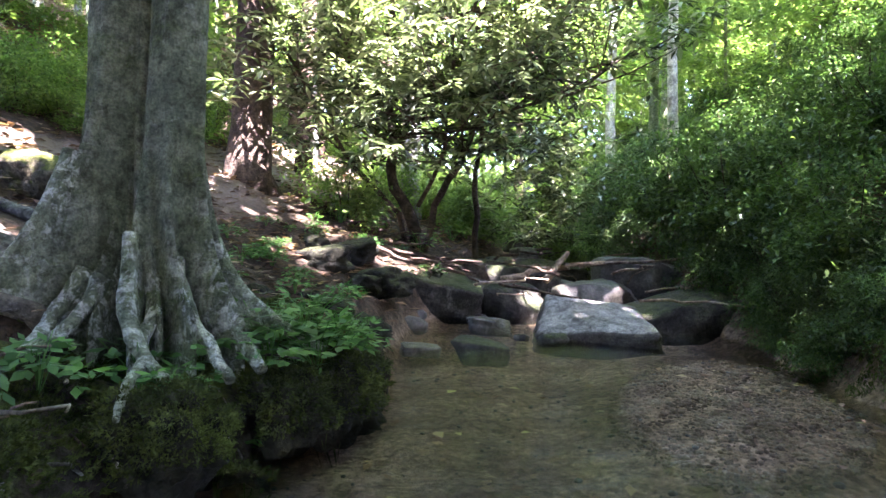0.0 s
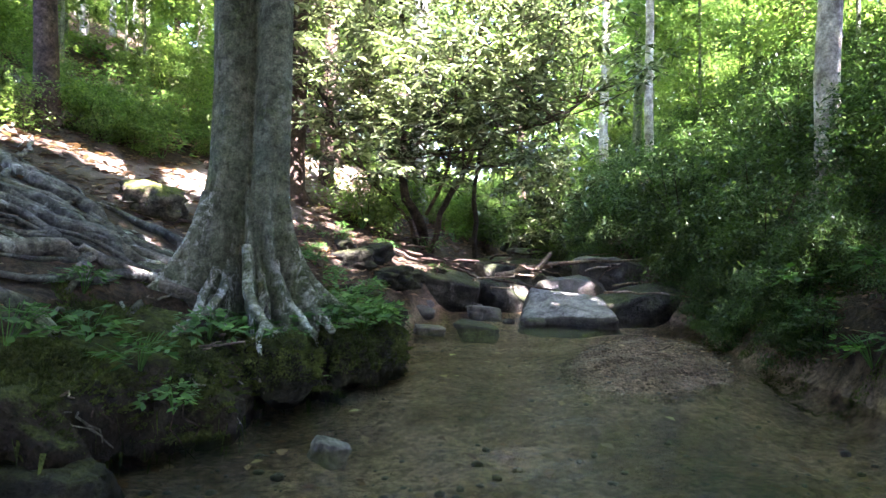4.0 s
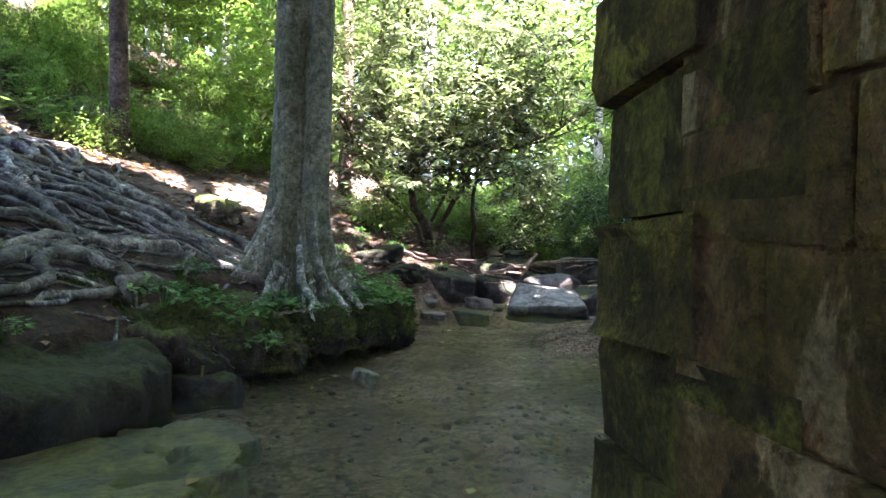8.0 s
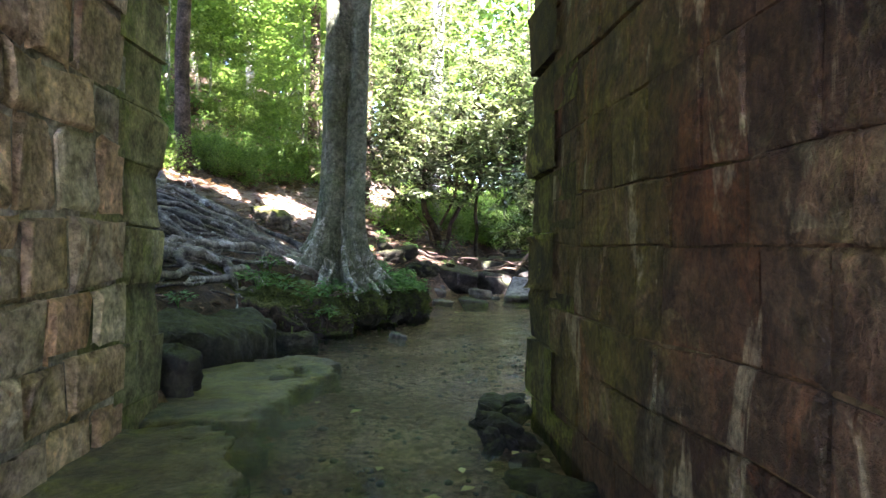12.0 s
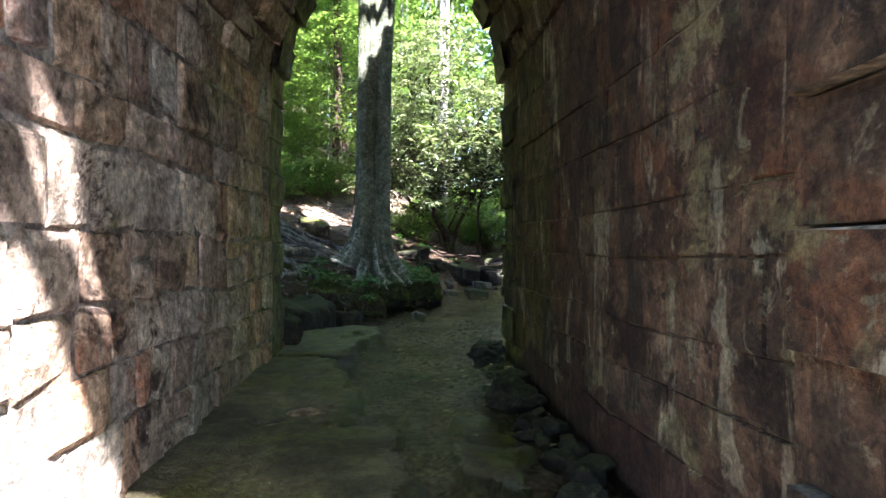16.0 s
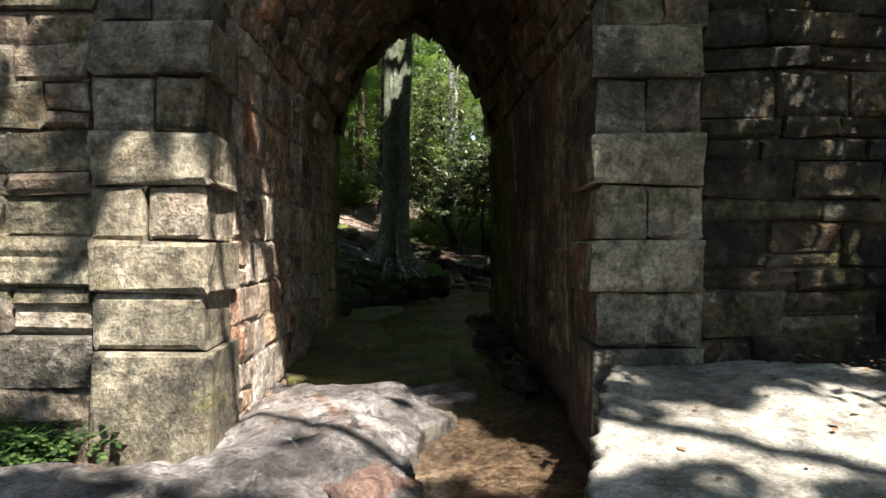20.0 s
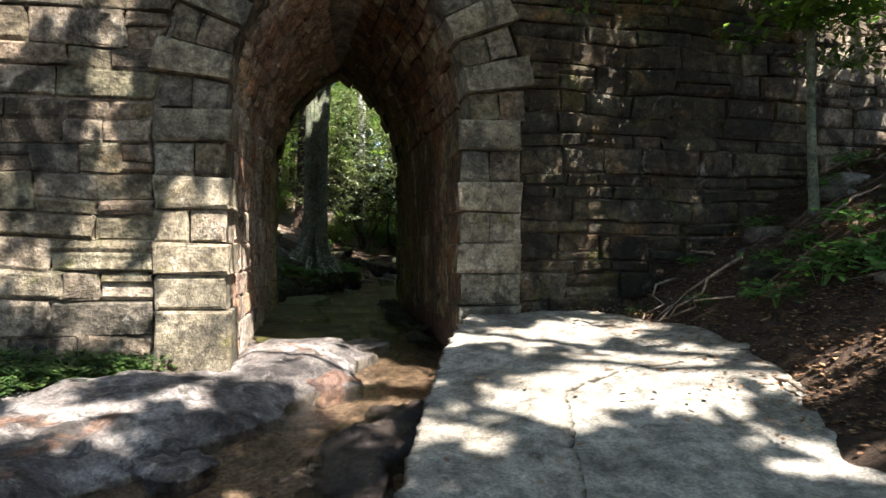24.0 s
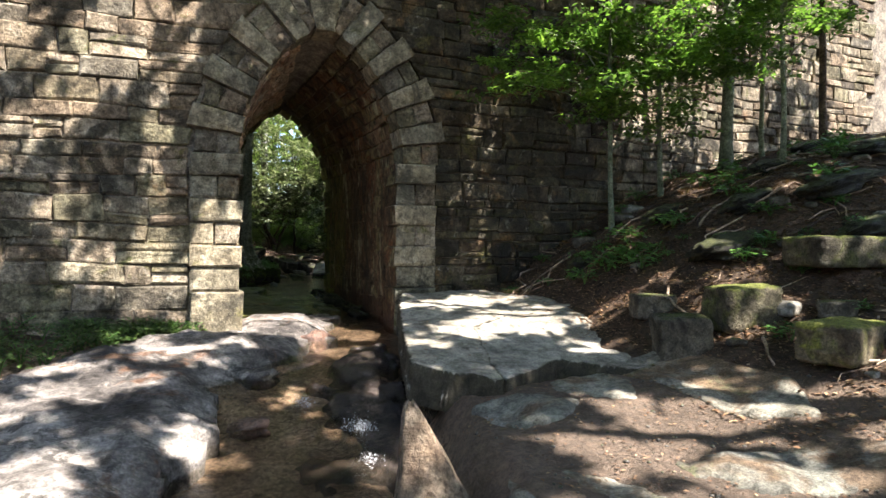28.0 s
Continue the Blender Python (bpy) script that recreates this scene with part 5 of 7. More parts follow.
        sheet_rock("rock_ledge", outline, lambda x, y: zw(y) + 0.02 + dz + 0.02 * min(1.0, max(0.0, -0.6 - x)), 0.1, "ledge", "flat olive-brown ledge awash in the passage", 33 + k, 0.035, 0.022, 0.02, 0.006, 0.2)
    rng = random.Random(5)
    for k in range(46):
        y = rng.uniform(1.2, 4.8)
        x = 0.72 - 0.02 * y + rng.uniform(-0.22, 0.02)
        rock("rubble_stone", (x, y, zw(y) + rng.uniform(-0.04, 0.04)), (rng.uniform(0.07, 0.2), rng.uniform(0.07, 0.2), rng.uniform(0.04, 0.1)), "dark_ledge", "dark wet rubble along the foot of the wall", k + 200, (rng.uniform(-30, 30), rng.uniform(-30, 30), rng.uniform(0, 180)), 9, 0.3, 3, "rubble by the wall")
    rock("rock", (0.52, 3.0, 0.15), (0.3, 0.22, 0.18), "dark_ledge", "dark jagged rock in the passage channel", 241, (0, 14, 30), 9, 0.28)


build_rocks()


# ---------------------------------------------------------------- trees
def crown_mesh(n, radius, size, mat, seed, lumps=18, aspect=0.5, hollow=0.35, spread=1.0, droop=0.25):
    rng = np.random.default_rng(seed)
    return polys("crown", leaf_quads(lumpy_points(n, radius, rng, lumps, hollow), size, rng, spread, aspect, droop), mat)


def trunk_mesh(h, r0, r1, mat, seed, lean=(0, 0), flare=0.6, sides=12, steps=14, wob=0.04):
    rng = random.Random(seed)
    path, rad = [], []
    dx = dy = 0.0
    for k in range(steps):
        t = (k / (steps - 1)) ** 1.5
        dx += rng.uniform(-0.03, 0.03) * h / 12
        dy += rng.uniform(-0.03, 0.03) * h / 12
        path.append((lean[0] * t * h + dx, lean[1] * t * h + dy, t * h - 0.15))
        rad.append((r0 + (r1 - r0) * t) * (1 + flare * math.exp(-t * h / 0.25)))
    return tube(path, rad, sides, True, wob, seed), path


def build_tree(name, label, h, r0, bark, crowns, seed, at, lean=(0, 0), limbs=6, group="", sides=12):
    """A tree: trunk, limbs and crown parts. crowns: (mesh, x, y, z, scale) round the trunk."""
    tr = thing(name, label, "tree", group, at=at)
    vf, path = trunk_mesh(h, r0, r0 * 0.35, M[bark], seed, lean, sides=sides)
    part("trunk", mesh_of("trunk", *vf, M[bark]), tr)
    rng = random.Random(seed + 5)
    for cm, x, y, z, s in crowns:
        i = max(range(len(path)), key=lambda q: -abs(path[q][2] - z * 0.8))
        a = Vector(path[i])
        b = Vector((path[i][0] + x, path[i][1] + y, z))
        mid = (a + b) / 2 + Vector((rng.uniform(-0.2, 0.2), rng.uniform(-0.2, 0.2), 0.15))
        part("limb", mesh_of("limb", *tube([a, mid, b], [r0 * 0.35, r0 * 0.22, r0 * 0.08], 6), M[bark]), tr)
        c = part("crown", cm, tr)
        c.matrix_local = pose(b.x, b.y, b.z, 0, 0, rng.uniform(0, 360)) @ Matrix.Scale(s, 4)
    return tr


def tiered_mesh(n, radius, size, mat, seed, tiers=9):
    """Leaves held in flat, drooping fans one above another."""
    rng = np.random.default_rng(seed)
    P = []
    for _ in range(tiers):
        a, q, z = rng.uniform(0, 6.283), rng.uniform(0.05, 0.75), rng.uniform(-1, 1)
        r, m = rng.uniform(0.25, 0.6), n // tiers
        b, u = rng.uniform(0, 6.283, m), np.sqrt(rng.uniform(0, 1, m)) * r * (1 + 0.35 * np.sin(3 * rng.uniform(0, 6.283, m)))
        P.append(np.stack([q * math.cos(a) + u * np.cos(b), q * math.sin(a) + u * np.sin(b), z - 0.5 * u * u + rng.normal(0, 0.07, m)], 1))
    return polys("crown", leaf_quads(np.concatenate(P) * np.asarray(radius), size, rng, 0.7, 0.52, 0.25), mat)


CROWN = [tiered_mesh(2900, (2.3, 2.3, 1.5), 0.16, M["leaf"], 70 + k, 15) for k in range(3)]
SPRAY = [tiered_mesh(1900, (1.5, 1.5, 0.7), 0.1, M["leaf"], 80 + k, 9) for k in range(3)]
BUSH = [crown_mesh(5200, (1.05, 1.05, 0.8), 0.075, M["shrub"], 90 + k, 26, 0.42, 0.2, 1.0, 0.35) for k in range(3)]


def big_tree():
    """The buttressed tree on the bank: two stems grown together, spreading roots."""
    bx, by, bz = -0.7, 8.75, land(-0.8, 8.75)[0] - 0.02
    t = thing("beech_tree", "large grey mossy tree with twin stems and spreading roots", "tree", at=pose(bx, by, bz))
    vs, fs, crest, sides, steps = [], [], [], 240, 80
    # fins: heading, reach at the ground, height up the stem, half width
    fins = ((2.55, 0.4, 0.7, 0.1), (2.95, 0.7, 0.9, 0.085), (3.3, 0.4, 0.6, 0.07), (3.62, 0.5, 0.75, 0.09), (3.98, 0.6, 1.3, 0.1), (4.27, 0.32, 0.6, 0.07), (4.52, 0.3, 0.55, 0.07), (4.88, 0.34, 1.0, 0.09), (5.15, 0.26, 0.6, 0.07), (5.45, 0.3, 0.8, 0.08), (5.8, 0.36, 1.05, 0.1), (6.15, 0.36, 0.9, 0.11), (0.7, 0.4, 0.9, 0.2), (1.6, 0.35, 0.9, 0.3))
    angle = lambda d: math.atan2(math.sin(d), math.cos(d))
    for k in range(steps):
        h = -0.3 + 8.5 * (k / (steps - 1)) ** 1.9
        hh = max(0, h)
        for s in range(sides):
            a = 2 * math.pi * s / sides
            # two round stems, fused: the far side of either circle along this heading
            r = 0.0
            for cx, cy, cr in ((-0.09, 0.03, 0.168 - 0.01 * hh), (0.1 + 0.036 * min(hh, 4), -0.08, 0.105 - 0.004 * hh)):
                along, off = cx * math.cos(a) + cy * math.sin(a), cx * math.sin(a) - cy * math.cos(a)
                if abs(off) < cr:
                    r = max(r, along + math.sqrt(cr * cr - off * off))
            r, top = max(r, 0.1), 0.0
            for la, amp, rise, wd in fins:
                d = angle(a - la - 0.1 * math.sin(2.6 * hh + 3 * la))
                f = math.exp(-(abs(d) / (wd * (1 + 0.9 * hh))) ** 1.7)
                r += 0.9 * amp * f * math.exp(-hh / (0.3 * rise)) + 0.045 * f * math.exp(-hh / rise)
                top = max(top, f * math.exp(-hh / (0.8 * rise)))
            r += 0.014 * fbm(math.cos(a) * 2, math.sin(a) * 2, hh * 0.8, 1.5) + 0.007 * fbm(math.cos(a) * 6, math.sin(a) * 6, hh * 2.0, 1.0)
            crest.append(max(0.0, (top - 0.3) / 0.7))
            vs.append((r * math.cos(a), r * math.sin(a), h))
    fs = [(k * sides + s, k * sides + (s + 1) % sides, (k + 1) * sides + (s + 1) % sides, (k + 1) * sides + s) for k in range(steps - 1) for s in range(sides)]
    me = mesh_of("trunk", vs, fs, M["bark"])
    me.attributes.new("crest", "FLOAT", "POINT").data.foreach_set("value", crest)
    part("trunk", me, t, "grey trunk of two fused stems with fins, moss and pale lichen")
    # each fin runs on as a root over the bank
    rb = random.Random(12)
    for k, (a, amp, rise, wd) in enumerate(fins[:12]):
        d, pts, rad, n = Vector((math.cos(a), math.sin(a))), [], [], 22
        reach, thick = 0.25 + 1.7 * amp, 0.018 + 0.05 * amp
        p = Vector((bx, by)) + d * 0.3
        for i in range(n):
            s = 0.3 + reach * i / (n - 1)
            over = p.x - x_left(p.y)
            g = max(land(p.x, p.y)[0], zw(p.y) + 0.3 - 0.35 * smooth(0.0, 0.25, over)) - bz
            r = thick * (1 - 0.7 * i / n)
            fin = -0.3 * rise * math.log(max(0.02, (s - 0.2) / (0.9 * amp)))
            pts.append((p.x - bx, p.y - by, max(g, fin - 0.02) + r * 0.2))
            rad.append(r * rb.uniform(0.85, 1.15))
            turn = rb.gauss(0, 0.16) if s > amp * 0.7 else 0
            d = Vector((d.x * math.cos(turn) - d.y * math.sin(turn), d.x * math.sin(turn) + d.y * math.cos(turn)))
            p = p + d * (reach / (n - 1))
            if over > 0.16:
                break
        me = mesh_of("buttress_root", *tube(pts, rad, 10, True, 0.12, k), M["bark"])
        me.attributes.new("crest", "FLOAT", "POINT").data.foreach_set("value", [0.7] * len(me.vertices))
        part("buttress_root", me, t, "thick root with pale lichen")
    rng = random.Random(3)
    # roots: some run over the bank towards the water, most fan out over the slope and fork on the way
    forks = []
    for k in range(270):
        if k < 40:
            a = rng.uniform(2.6, 6.4)
            p = Vector((bx + 0.34 * math.cos(a), by + 0.34 * math.sin(a)))
            n, r0 = rng.randint(7, 13), rng.uniform(0.022, 0.05)
        elif k < 185 or not forks:
            a, q = rng.uniform(2.75, 4.35), 0.5 + 3.6 * rng.random() ** 0.8
            p = Vector((bx + q * math.cos(a), by + q * math.sin(a)))
            a += rng.gauss(-0.12, 0.35)
            n, r0 = rng.randint(12, 28), rng.choice((0.012, 0.016, 0.02, 0.026, 0.034, 0.044, 0.054)) * (1.2 - 0.1 * q)
        else:
            p, a, r0 = forks[rng.randrange(len(forks))]
            a += rng.choice((-1, 1)) * rng.uniform(0.35, 0.7)
            p, n, r0 = p.copy(), rng.randint(7, 16), r0 * 0.62
        d, home = Vector((math.cos(a), math.sin(a))), a
        pts, rad = [], []
        for i in range(n):
            g = land(p.x, p.y)[0]
            pts.append((p.x, p.y, g + (r0 * 0.75 + 0.02 * fbm(p.x, p.y, k, 3.0)) if 0 < i < n - 1 else g - r0 * 1.5))
            rad.append(r0 * (1 - 0.65 * i / n))
            if 40 <= k < 185 and r0 > 0.018 and i > 2 and rng.random() < 0.12:
                forks.append((p.copy(), a, rad[-1]))
            a += rng.gauss(0, 0.36) - 0.2 * (a - home)
            d = Vector((math.cos(a), math.sin(a)))
            p = p + d * 0.12
            if p.x > x_left(p.y) + 0.05 or p.y < 5.4 or p.x < -5.6:
                break
        if len(pts) > 3:
            part("root", mesh_of("root", *tube([Vector(q) - Vector((bx, by, bz)) for q in pts], rad, 7, True, 0.14, k), M["root"]), t)
    for i, (x, y, z) in enumerate(((-2, 1.5, 8.6), (-2.5, -1.0, 9.2))):
        c = part("crown", CROWN[i % 3], t)
        c.matrix_local = pose(x, y, z, 0, 0, i * 80) @ Matrix.Scale(0.9, 4)


big_tree()


def rhododendron():
    """The sunlit evergreen over the creek: crooked stems, whorls of long leaves."""
    x0, y0 = 0.7, 13.2
    z0 = land(x0, y0)[0]
    t = thing("rhododendron", "tall rhododendron with crooked brown stems and long leathery leaves", "shrub", at=pose(x0, y0, z0))
    rng = random.Random(8)
    gen = np.random.default_rng(4)
    tips = []
    # the crooked main stems: sideways, towards the bridge, height
    for k, (r, path) in enumerate(((0.075, ((0, 0, -0.1), (-0.05, 0.05, 0.35), (-0.26, 0, 0.7), (-0.28, -0.05, 1.1), (-0.36, 0, 1.8), (-0.3, 0.05, 2.8), (-0.42, 0, 3.9))),
                                   (0.045, ((0.05, 0, -0.1), (0.2, -0.1, 0.5), (0.5, -0.1, 1.0), (0.62, -0.15, 1.4), (1.15, -0.2, 2.0), (1.6, -0.2, 2.6), (1.9, -0.2, 3.3))),
                                   (0.035, ((-0.05, 0, -0.1), (-0.2, -0.1, 0.4), (-0.65, -0.2, 0.85), (-1.1, -0.2, 1.5), (-1.5, -0.2, 2.2), (-1.7, -0.1, 3.0))),
                                   (0.04, ((0.75, 0.3, -0.1), (0.72, 0.3, 0.7), (0.8, 0.3, 1.5), (0.7, 0.3, 2.4), (0.9, 0.3, 3.6))),
                                   (0.028, ((0.02, 0, 0.5), (0.3, -0.3, 1.2), (0.35, -0.5, 2.0), (0.7, -0.6, 2.9))),
                                   (0.026, ((-0.3, 0, 1.1), (-0.7, -0.2, 1.7), (-0.9, -0.3, 2.5), (-0.8, -0.3, 3.6))),
                                   (0.022, ((0.6, -0.15, 1.4), (1.1, -0.4, 1.6), (1.7, -0.5, 1.75), (2.1, -0.5, 2.1))))):
        P = [Vector(p) for p in path]
        pts = [P[0]]
        for a, b in zip(P, P[1:]):
            pts += [a.lerp(b, f) + Vector((rng.gauss(0, 0.03), rng.gauss(0, 0.03), 0)) for f in (0.33, 0.66)] + [b]
        part("stem", mesh_of("stem", *tube(pts, [r * (1 - 0.62 * i / len(pts)) for i in range(len(pts))], 9, True, 0.12, k), M["dark_bark"]), t)
        for i, p in enumerate(pts):
            if p.z > 1.0:
                for _ in range(3):
                    tip = p + Vector((rng.gauss(0, 0.5), rng.gauss(-0.15, 0.4), rng.gauss(0.25, 0.3)))
                    tips.append(tip)
                    part("twig", mesh_of("twig", *tube([p, p.lerp(tip, 0.5) + Vector((0, 0, -0.05)), tip], (0.013, 0.009, 0.004), 5, False), M["dark_bark"]), t)
    cen = []
    for p in tips:
        for _ in range(9):
            q = p + Vector((gen.normal(0, 0.22), gen.normal(-0.05, 0.22), gen.normal(0.05, 0.16)))
            if q.z > 0.8:
                cen.append(q)
    while len(cen) < 2700:
        a, e, q = gen.uniform(0, 6.283), gen.uniform(-1, 1), gen.uniform(0.25, 1) ** 0.5
        u = math.sqrt(1 - e * e)
        p = Vector((0.15 + 2.45 * q * u * math.cos(a), -0.1 + 1.2 * q * u * math.sin(a), 3.1 + 2.3 * q * e))
        if p.z > 1.45 + 0.5 * fbm(p.x, p.y, 3, 1.1) and fbm(p.x, p.y, p.z, 1.25) > -0.05:
            cen.append(p)
    # the dark thicket behind it, over the creek's far side
    while len(cen) < 3250:
        p = Vector((gen.normal(2.0, 0.55), gen.normal(2.2, 0.5), gen.uniform(0.15, 1.9)))
        if fbm(p.x, p.y, p.z, 1.6) > -0.1:
            cen.append(p)
    # whorls: eight blades round each bud
    V = []
    for q in cen:
        base = gen.uniform(0, 6.3)
        m = int(gen.integers(6, 9))
        for j in range(m):
            a = base + 6.283 * j / m
            el = gen.normal(-0.15, 0.35)
            d = np.array([math.cos(a) * math.cos(el), math.sin(a) * math.cos(el), math.sin(el)])
            w = np.array([-math.sin(a), math.cos(a), gen.normal(0, 0.2)])
            s = gen.uniform(0.11, 0.2)
            u = np.cross(d, w) * s * 0.06
            c = np.array(q) + d * 0.015
            V.append([c, c + d * s * 0.5 + w * s * 0.15 + u, c + d * s - u, c + d * s * 0.5 - w * s * 0.15 + u])
    part("foliage", polys("foliage", V, M["rhodo"]), t)


rhododendron()


def woods():
    rng = random.Random(21)
    # named trunks near the creek
    def crowns(hs, spread=2.2, pool=None, sc=1.0):
        pool = pool or CROWN
        return [(pool[i % len(pool)], rng.uniform(-spread, spread), rng.uniform(-spread, spread), h, sc * rng.uniform(0.85, 1.2)) for i, h in enumerate(hs)]
    build_tree("tree", "dark brown trunk with a bulge, sunlit at its foot", 13, 0.22, "dark_bark", crowns((11, 12), 1.2), 2, pose(*on(-1.15, 12.9, -0.05)), (0.012, 0))
    build_tree("tree", "slim dark trunk on the slope above the trail", 12, 0.13, "dark_bark", crowns((10, 11), 1.2), 3, pose(*on(-3.6, 11.9, -0.05)), (0.0, 0.01))
    build_tree("tree", "thick trunk with sunlit bark high on the slope", 13, 0.2, "bark", crowns((10, 11.5), 1.2), 4, pose(*on(-5.9, 12.6, -0.05)), (-0.02, 0))
    build_tree("tree", "pale trunk on top of the leafy bank", 14, 0.14, "pale_bark", crowns((11, 12.5), 1.2), 5, pose(*on(4.9, 10.9, -0.1)), (0.01, 0))
    build_tree("tree", "pale straight trunk behind the rhododendron", 15, 0.13, "pale_bark", crowns((11, 12.5), 1.2), 6, pose(*on(0.72, 15.8, -0.05)), (0.004, 0))
    kinds = []
    for k in range(3):
        kinds.append(build_tree("tree", "forest tree with bright green leaves", 14 + k, 0.13 + 0.03 * k, ("bark", "pale_bark", "dark_bark")[k], crowns((4.0, 6.0, 8.5), 2.2), 30 + k,
                                pose(*on((-8, 7, -3)[k], (22, 24, 27)[k], -0.1)), (0.01, 0), group="background trees", sides=8))
    saps = []
    for k in range(3):
        saps.append(build_tree("sapling", "thin young tree with layered light green leaves", 6 + k, 0.035, "bark", crowns((1.8, 2.6, 3.4, 4.2, 5.0), 1.0, SPRAY), 40 + k,
                               pose(*on((-5, -2.5, 3)[k], (15, 18, 20)[k], -0.05)), (0.01, 0), group="young trees", sides=6))
    for k in range(46):
        x, y = rng.uniform(-32, 34), rng.uniform(17, 50)
        if x_left(y) - 1.5 < x < x_right(y) + 1.2 and y < 30:
            continue
        copy_thing(kinds[k % 3], pose(*on(x, y, -0.1), 0, 0, rng.uniform(0, 360)))
    for k in range(48):
        x, y = rng.uniform(-14, 16), rng.uniform(13, 32)
        if x_left(y) - 1.6 < x < x_right(y) + 1.0:
            continue
        copy_thing(saps[k % 3], pose(*on(x, y, -0.05), 0, 0, rng.uniform(0, 360)))
    # slim straight trunks between them
    slim = [build_tree("tree", "slim straight forest trunk with a high crown", 15 + k, 0.085 + 0.02 * k, ("pale_bark", "bark", "dark_bark")[k], crowns((11 + k,), 1.6), 60 + k,
                       pose(*on((-6.5, 5.6, -1.9)[k], (19, 18, 21)[k], -0.1)), (0.006, 0), group="background trees", sides=8) for k in range(3)]
    for k in range(60):
        y = 15 + 24 * rng.random() ** 1.2
        x = rng.uniform(-0.75, 0.75) * y + 1
        if x_left(y) - 1.2 < x < x_right(y) + 1.0:
            continue
        copy_thing(slim[k % 3], pose(*on(x, y, -0.1), 0, 0, rng.uniform(0, 360)))
    # unseen forest behind the bridge's near side, added to cut the sky light
    for k in range(34):
        a = rng.uniform(2.0, 5.6)
        q = rng.uniform(15, 30)
        x, y = q * math.sin(a) - 1, q * math.cos(a) - 3
        copy_thing(kinds[k % 3], pose(*on(x, y, -0.1), 0, 0, rng.uniform(0, 360)))
    # leafy slope right of the creek, and undergrowth on the left
    THICKET = [crown_mesh(3600, (1.05, 1.05, 0.8), 0.085, M["leaf"], 95 + q, 24, 0.45, 0.2, 1.0, 0.3) for q in range(3)]

    def bush(k, x, y, s, dz=0.35, pool=BUSH, label="dense shrub with small dark green leaves"):
        b = thing("shrub", label, "shrub", "undergrowth", at=pose(x, y, land(x, y)[0] + dz * s, 0, 0, rng.uniform(0, 360)))
        part("foliage", pool[k % 3], b).matrix_local = Matrix.Scale(s, 4)
        for i in range(3):
            a = rng.uniform(0, 6.3)
            part("twig", TWIG[i], b).matrix_local = pose(0, 0, -0.45 * s, 0, 0, math.degrees(a)) @ Matrix.Scale(s, 4)
    TWIG = [mesh_of("twig", *tube([(0, 0, -0.2), (0.1, 0.05, 0.2), (0.25, 0.1, 0.6), (0.45, 0.2, 1.0)], (0.014, 0.011, 0.008, 0.004), 5), M["dark_bark"]) for _ in range(3)]
    k = 0
    for y in np.arange(8.6, 26, 0.85):
        for d in (0.35, 0.9, 1.6, 2.5, 3.5, 4.7):
            x = x_right(y) + d + rng.uniform(-0.3, 0.3)
            if y < 9.8 and d < 1.2:
                continue
            bush(k, x, y + rng.uniform(-0.3, 0.3), rng.uniform(0.7, 1.05) * (0.55 if d < 0.5 else 1))
            k += 1
    for x, y, s in ((3.5, 8.7, 0.4), (3.9, 9.3, 0.5), (3.6, 9.7, 0.42), (4.4, 8.9, 0.6), (4.3, 9.9, 0.6), (3.7, 10.3, 0.45), (4.9, 9.4, 0.7), (3.4, 8.0, 0.35), (4.0, 8.2, 0.5), (5.3, 10.1, 0.8), (4.0, 7.3, 0.5), (4.9, 8.2, 0.7)) + tuple((x_right(q) + 0.5 + 0.25 * math.sin(9 * q), q, 0.34 + 0.1 * math.sin(5 * q)) for q in np.arange(8.9, 12.2, 0.3)) + tuple((x_right(q) + 0.28 + 0.15 * math.sin(7 * q), q, 0.26 + 0.06 * math.sin(4 * q)) for q in np.arange(8.7, 11.2, 0.22)):
        bush(k, x, y, s)
        k += 1
    for _ in range(120):
        y = rng.uniform(12.5, 34)
        x = x_left(y) - rng.uniform(1.2, 15)
        if land(x, y)[2] < 0.1:
            bush(k, x, y, rng.uniform(0.45, 0.9), pool=THICKET, label="leafy bright green shrub in the open wood")
            k += 1
    for _ in range(34):
        y = rng.uniform(9.8, 15)
        x = x_left(y) - rng.uniform(2.0, 7.5)
        z, bed, tr = land(x, y)
        if tr < 0.05 and not (y < 11.5 and x > x_left(y) - 4.0):
            bush(k, x, y, rng.uniform(0.3, 0.6), pool=THICKET, label="leafy bright green shrub in the open wood")
            k += 1
    for i in range(44):
        y = rng.uniform(14.5, 27)
        x = x_left(y) - rng.uniform(0.1, 1.8) if i % 3 else x_right(y) + rng.uniform(-0.5, 0.3)
        bush(k, x, y, rng.uniform(0.45, 0.8), pool=THICKET, label="leafy bright green shrub in the open wood")
        k += 1
    for i in range(14):
        bush(k, 4.5 + i * 0.6 - 1.5, 28 + rng.uniform(0, 3), rng.uniform(1.2, 1.8), pool=THICKET, label="leafy bright green shrub in the open wood")
        k += 1
    for x, y, s in ((3.05, 8.4, 0.3), (3.3, 7.6, 0.4), (3.2, 6.9, 0.4), (3.7, 6.5, 0.55), (3.5, 9.0, 0.45), (3.9, 7.6, 0.6), (4.3, 7.0, 0.7), (3.25, 9.3, 0.35), (3.45, 10.0, 0.35), (4.0, 6.0, 0.6)):
        bush(k, x, y, s)
        k += 1
    # far woods closing the view
    gen = np.random.default_rng(9)
    n = 60000
    th = gen.uniform(-1.2, 1.2, n)
    rr = gen.uniform(48, 70, n)
    zz = gen.uniform(0, 1, n) ** 0.8 * 30
    C = np.stack([np.sin(th) * rr, np.cos(th) * rr, zz + 2], 1)
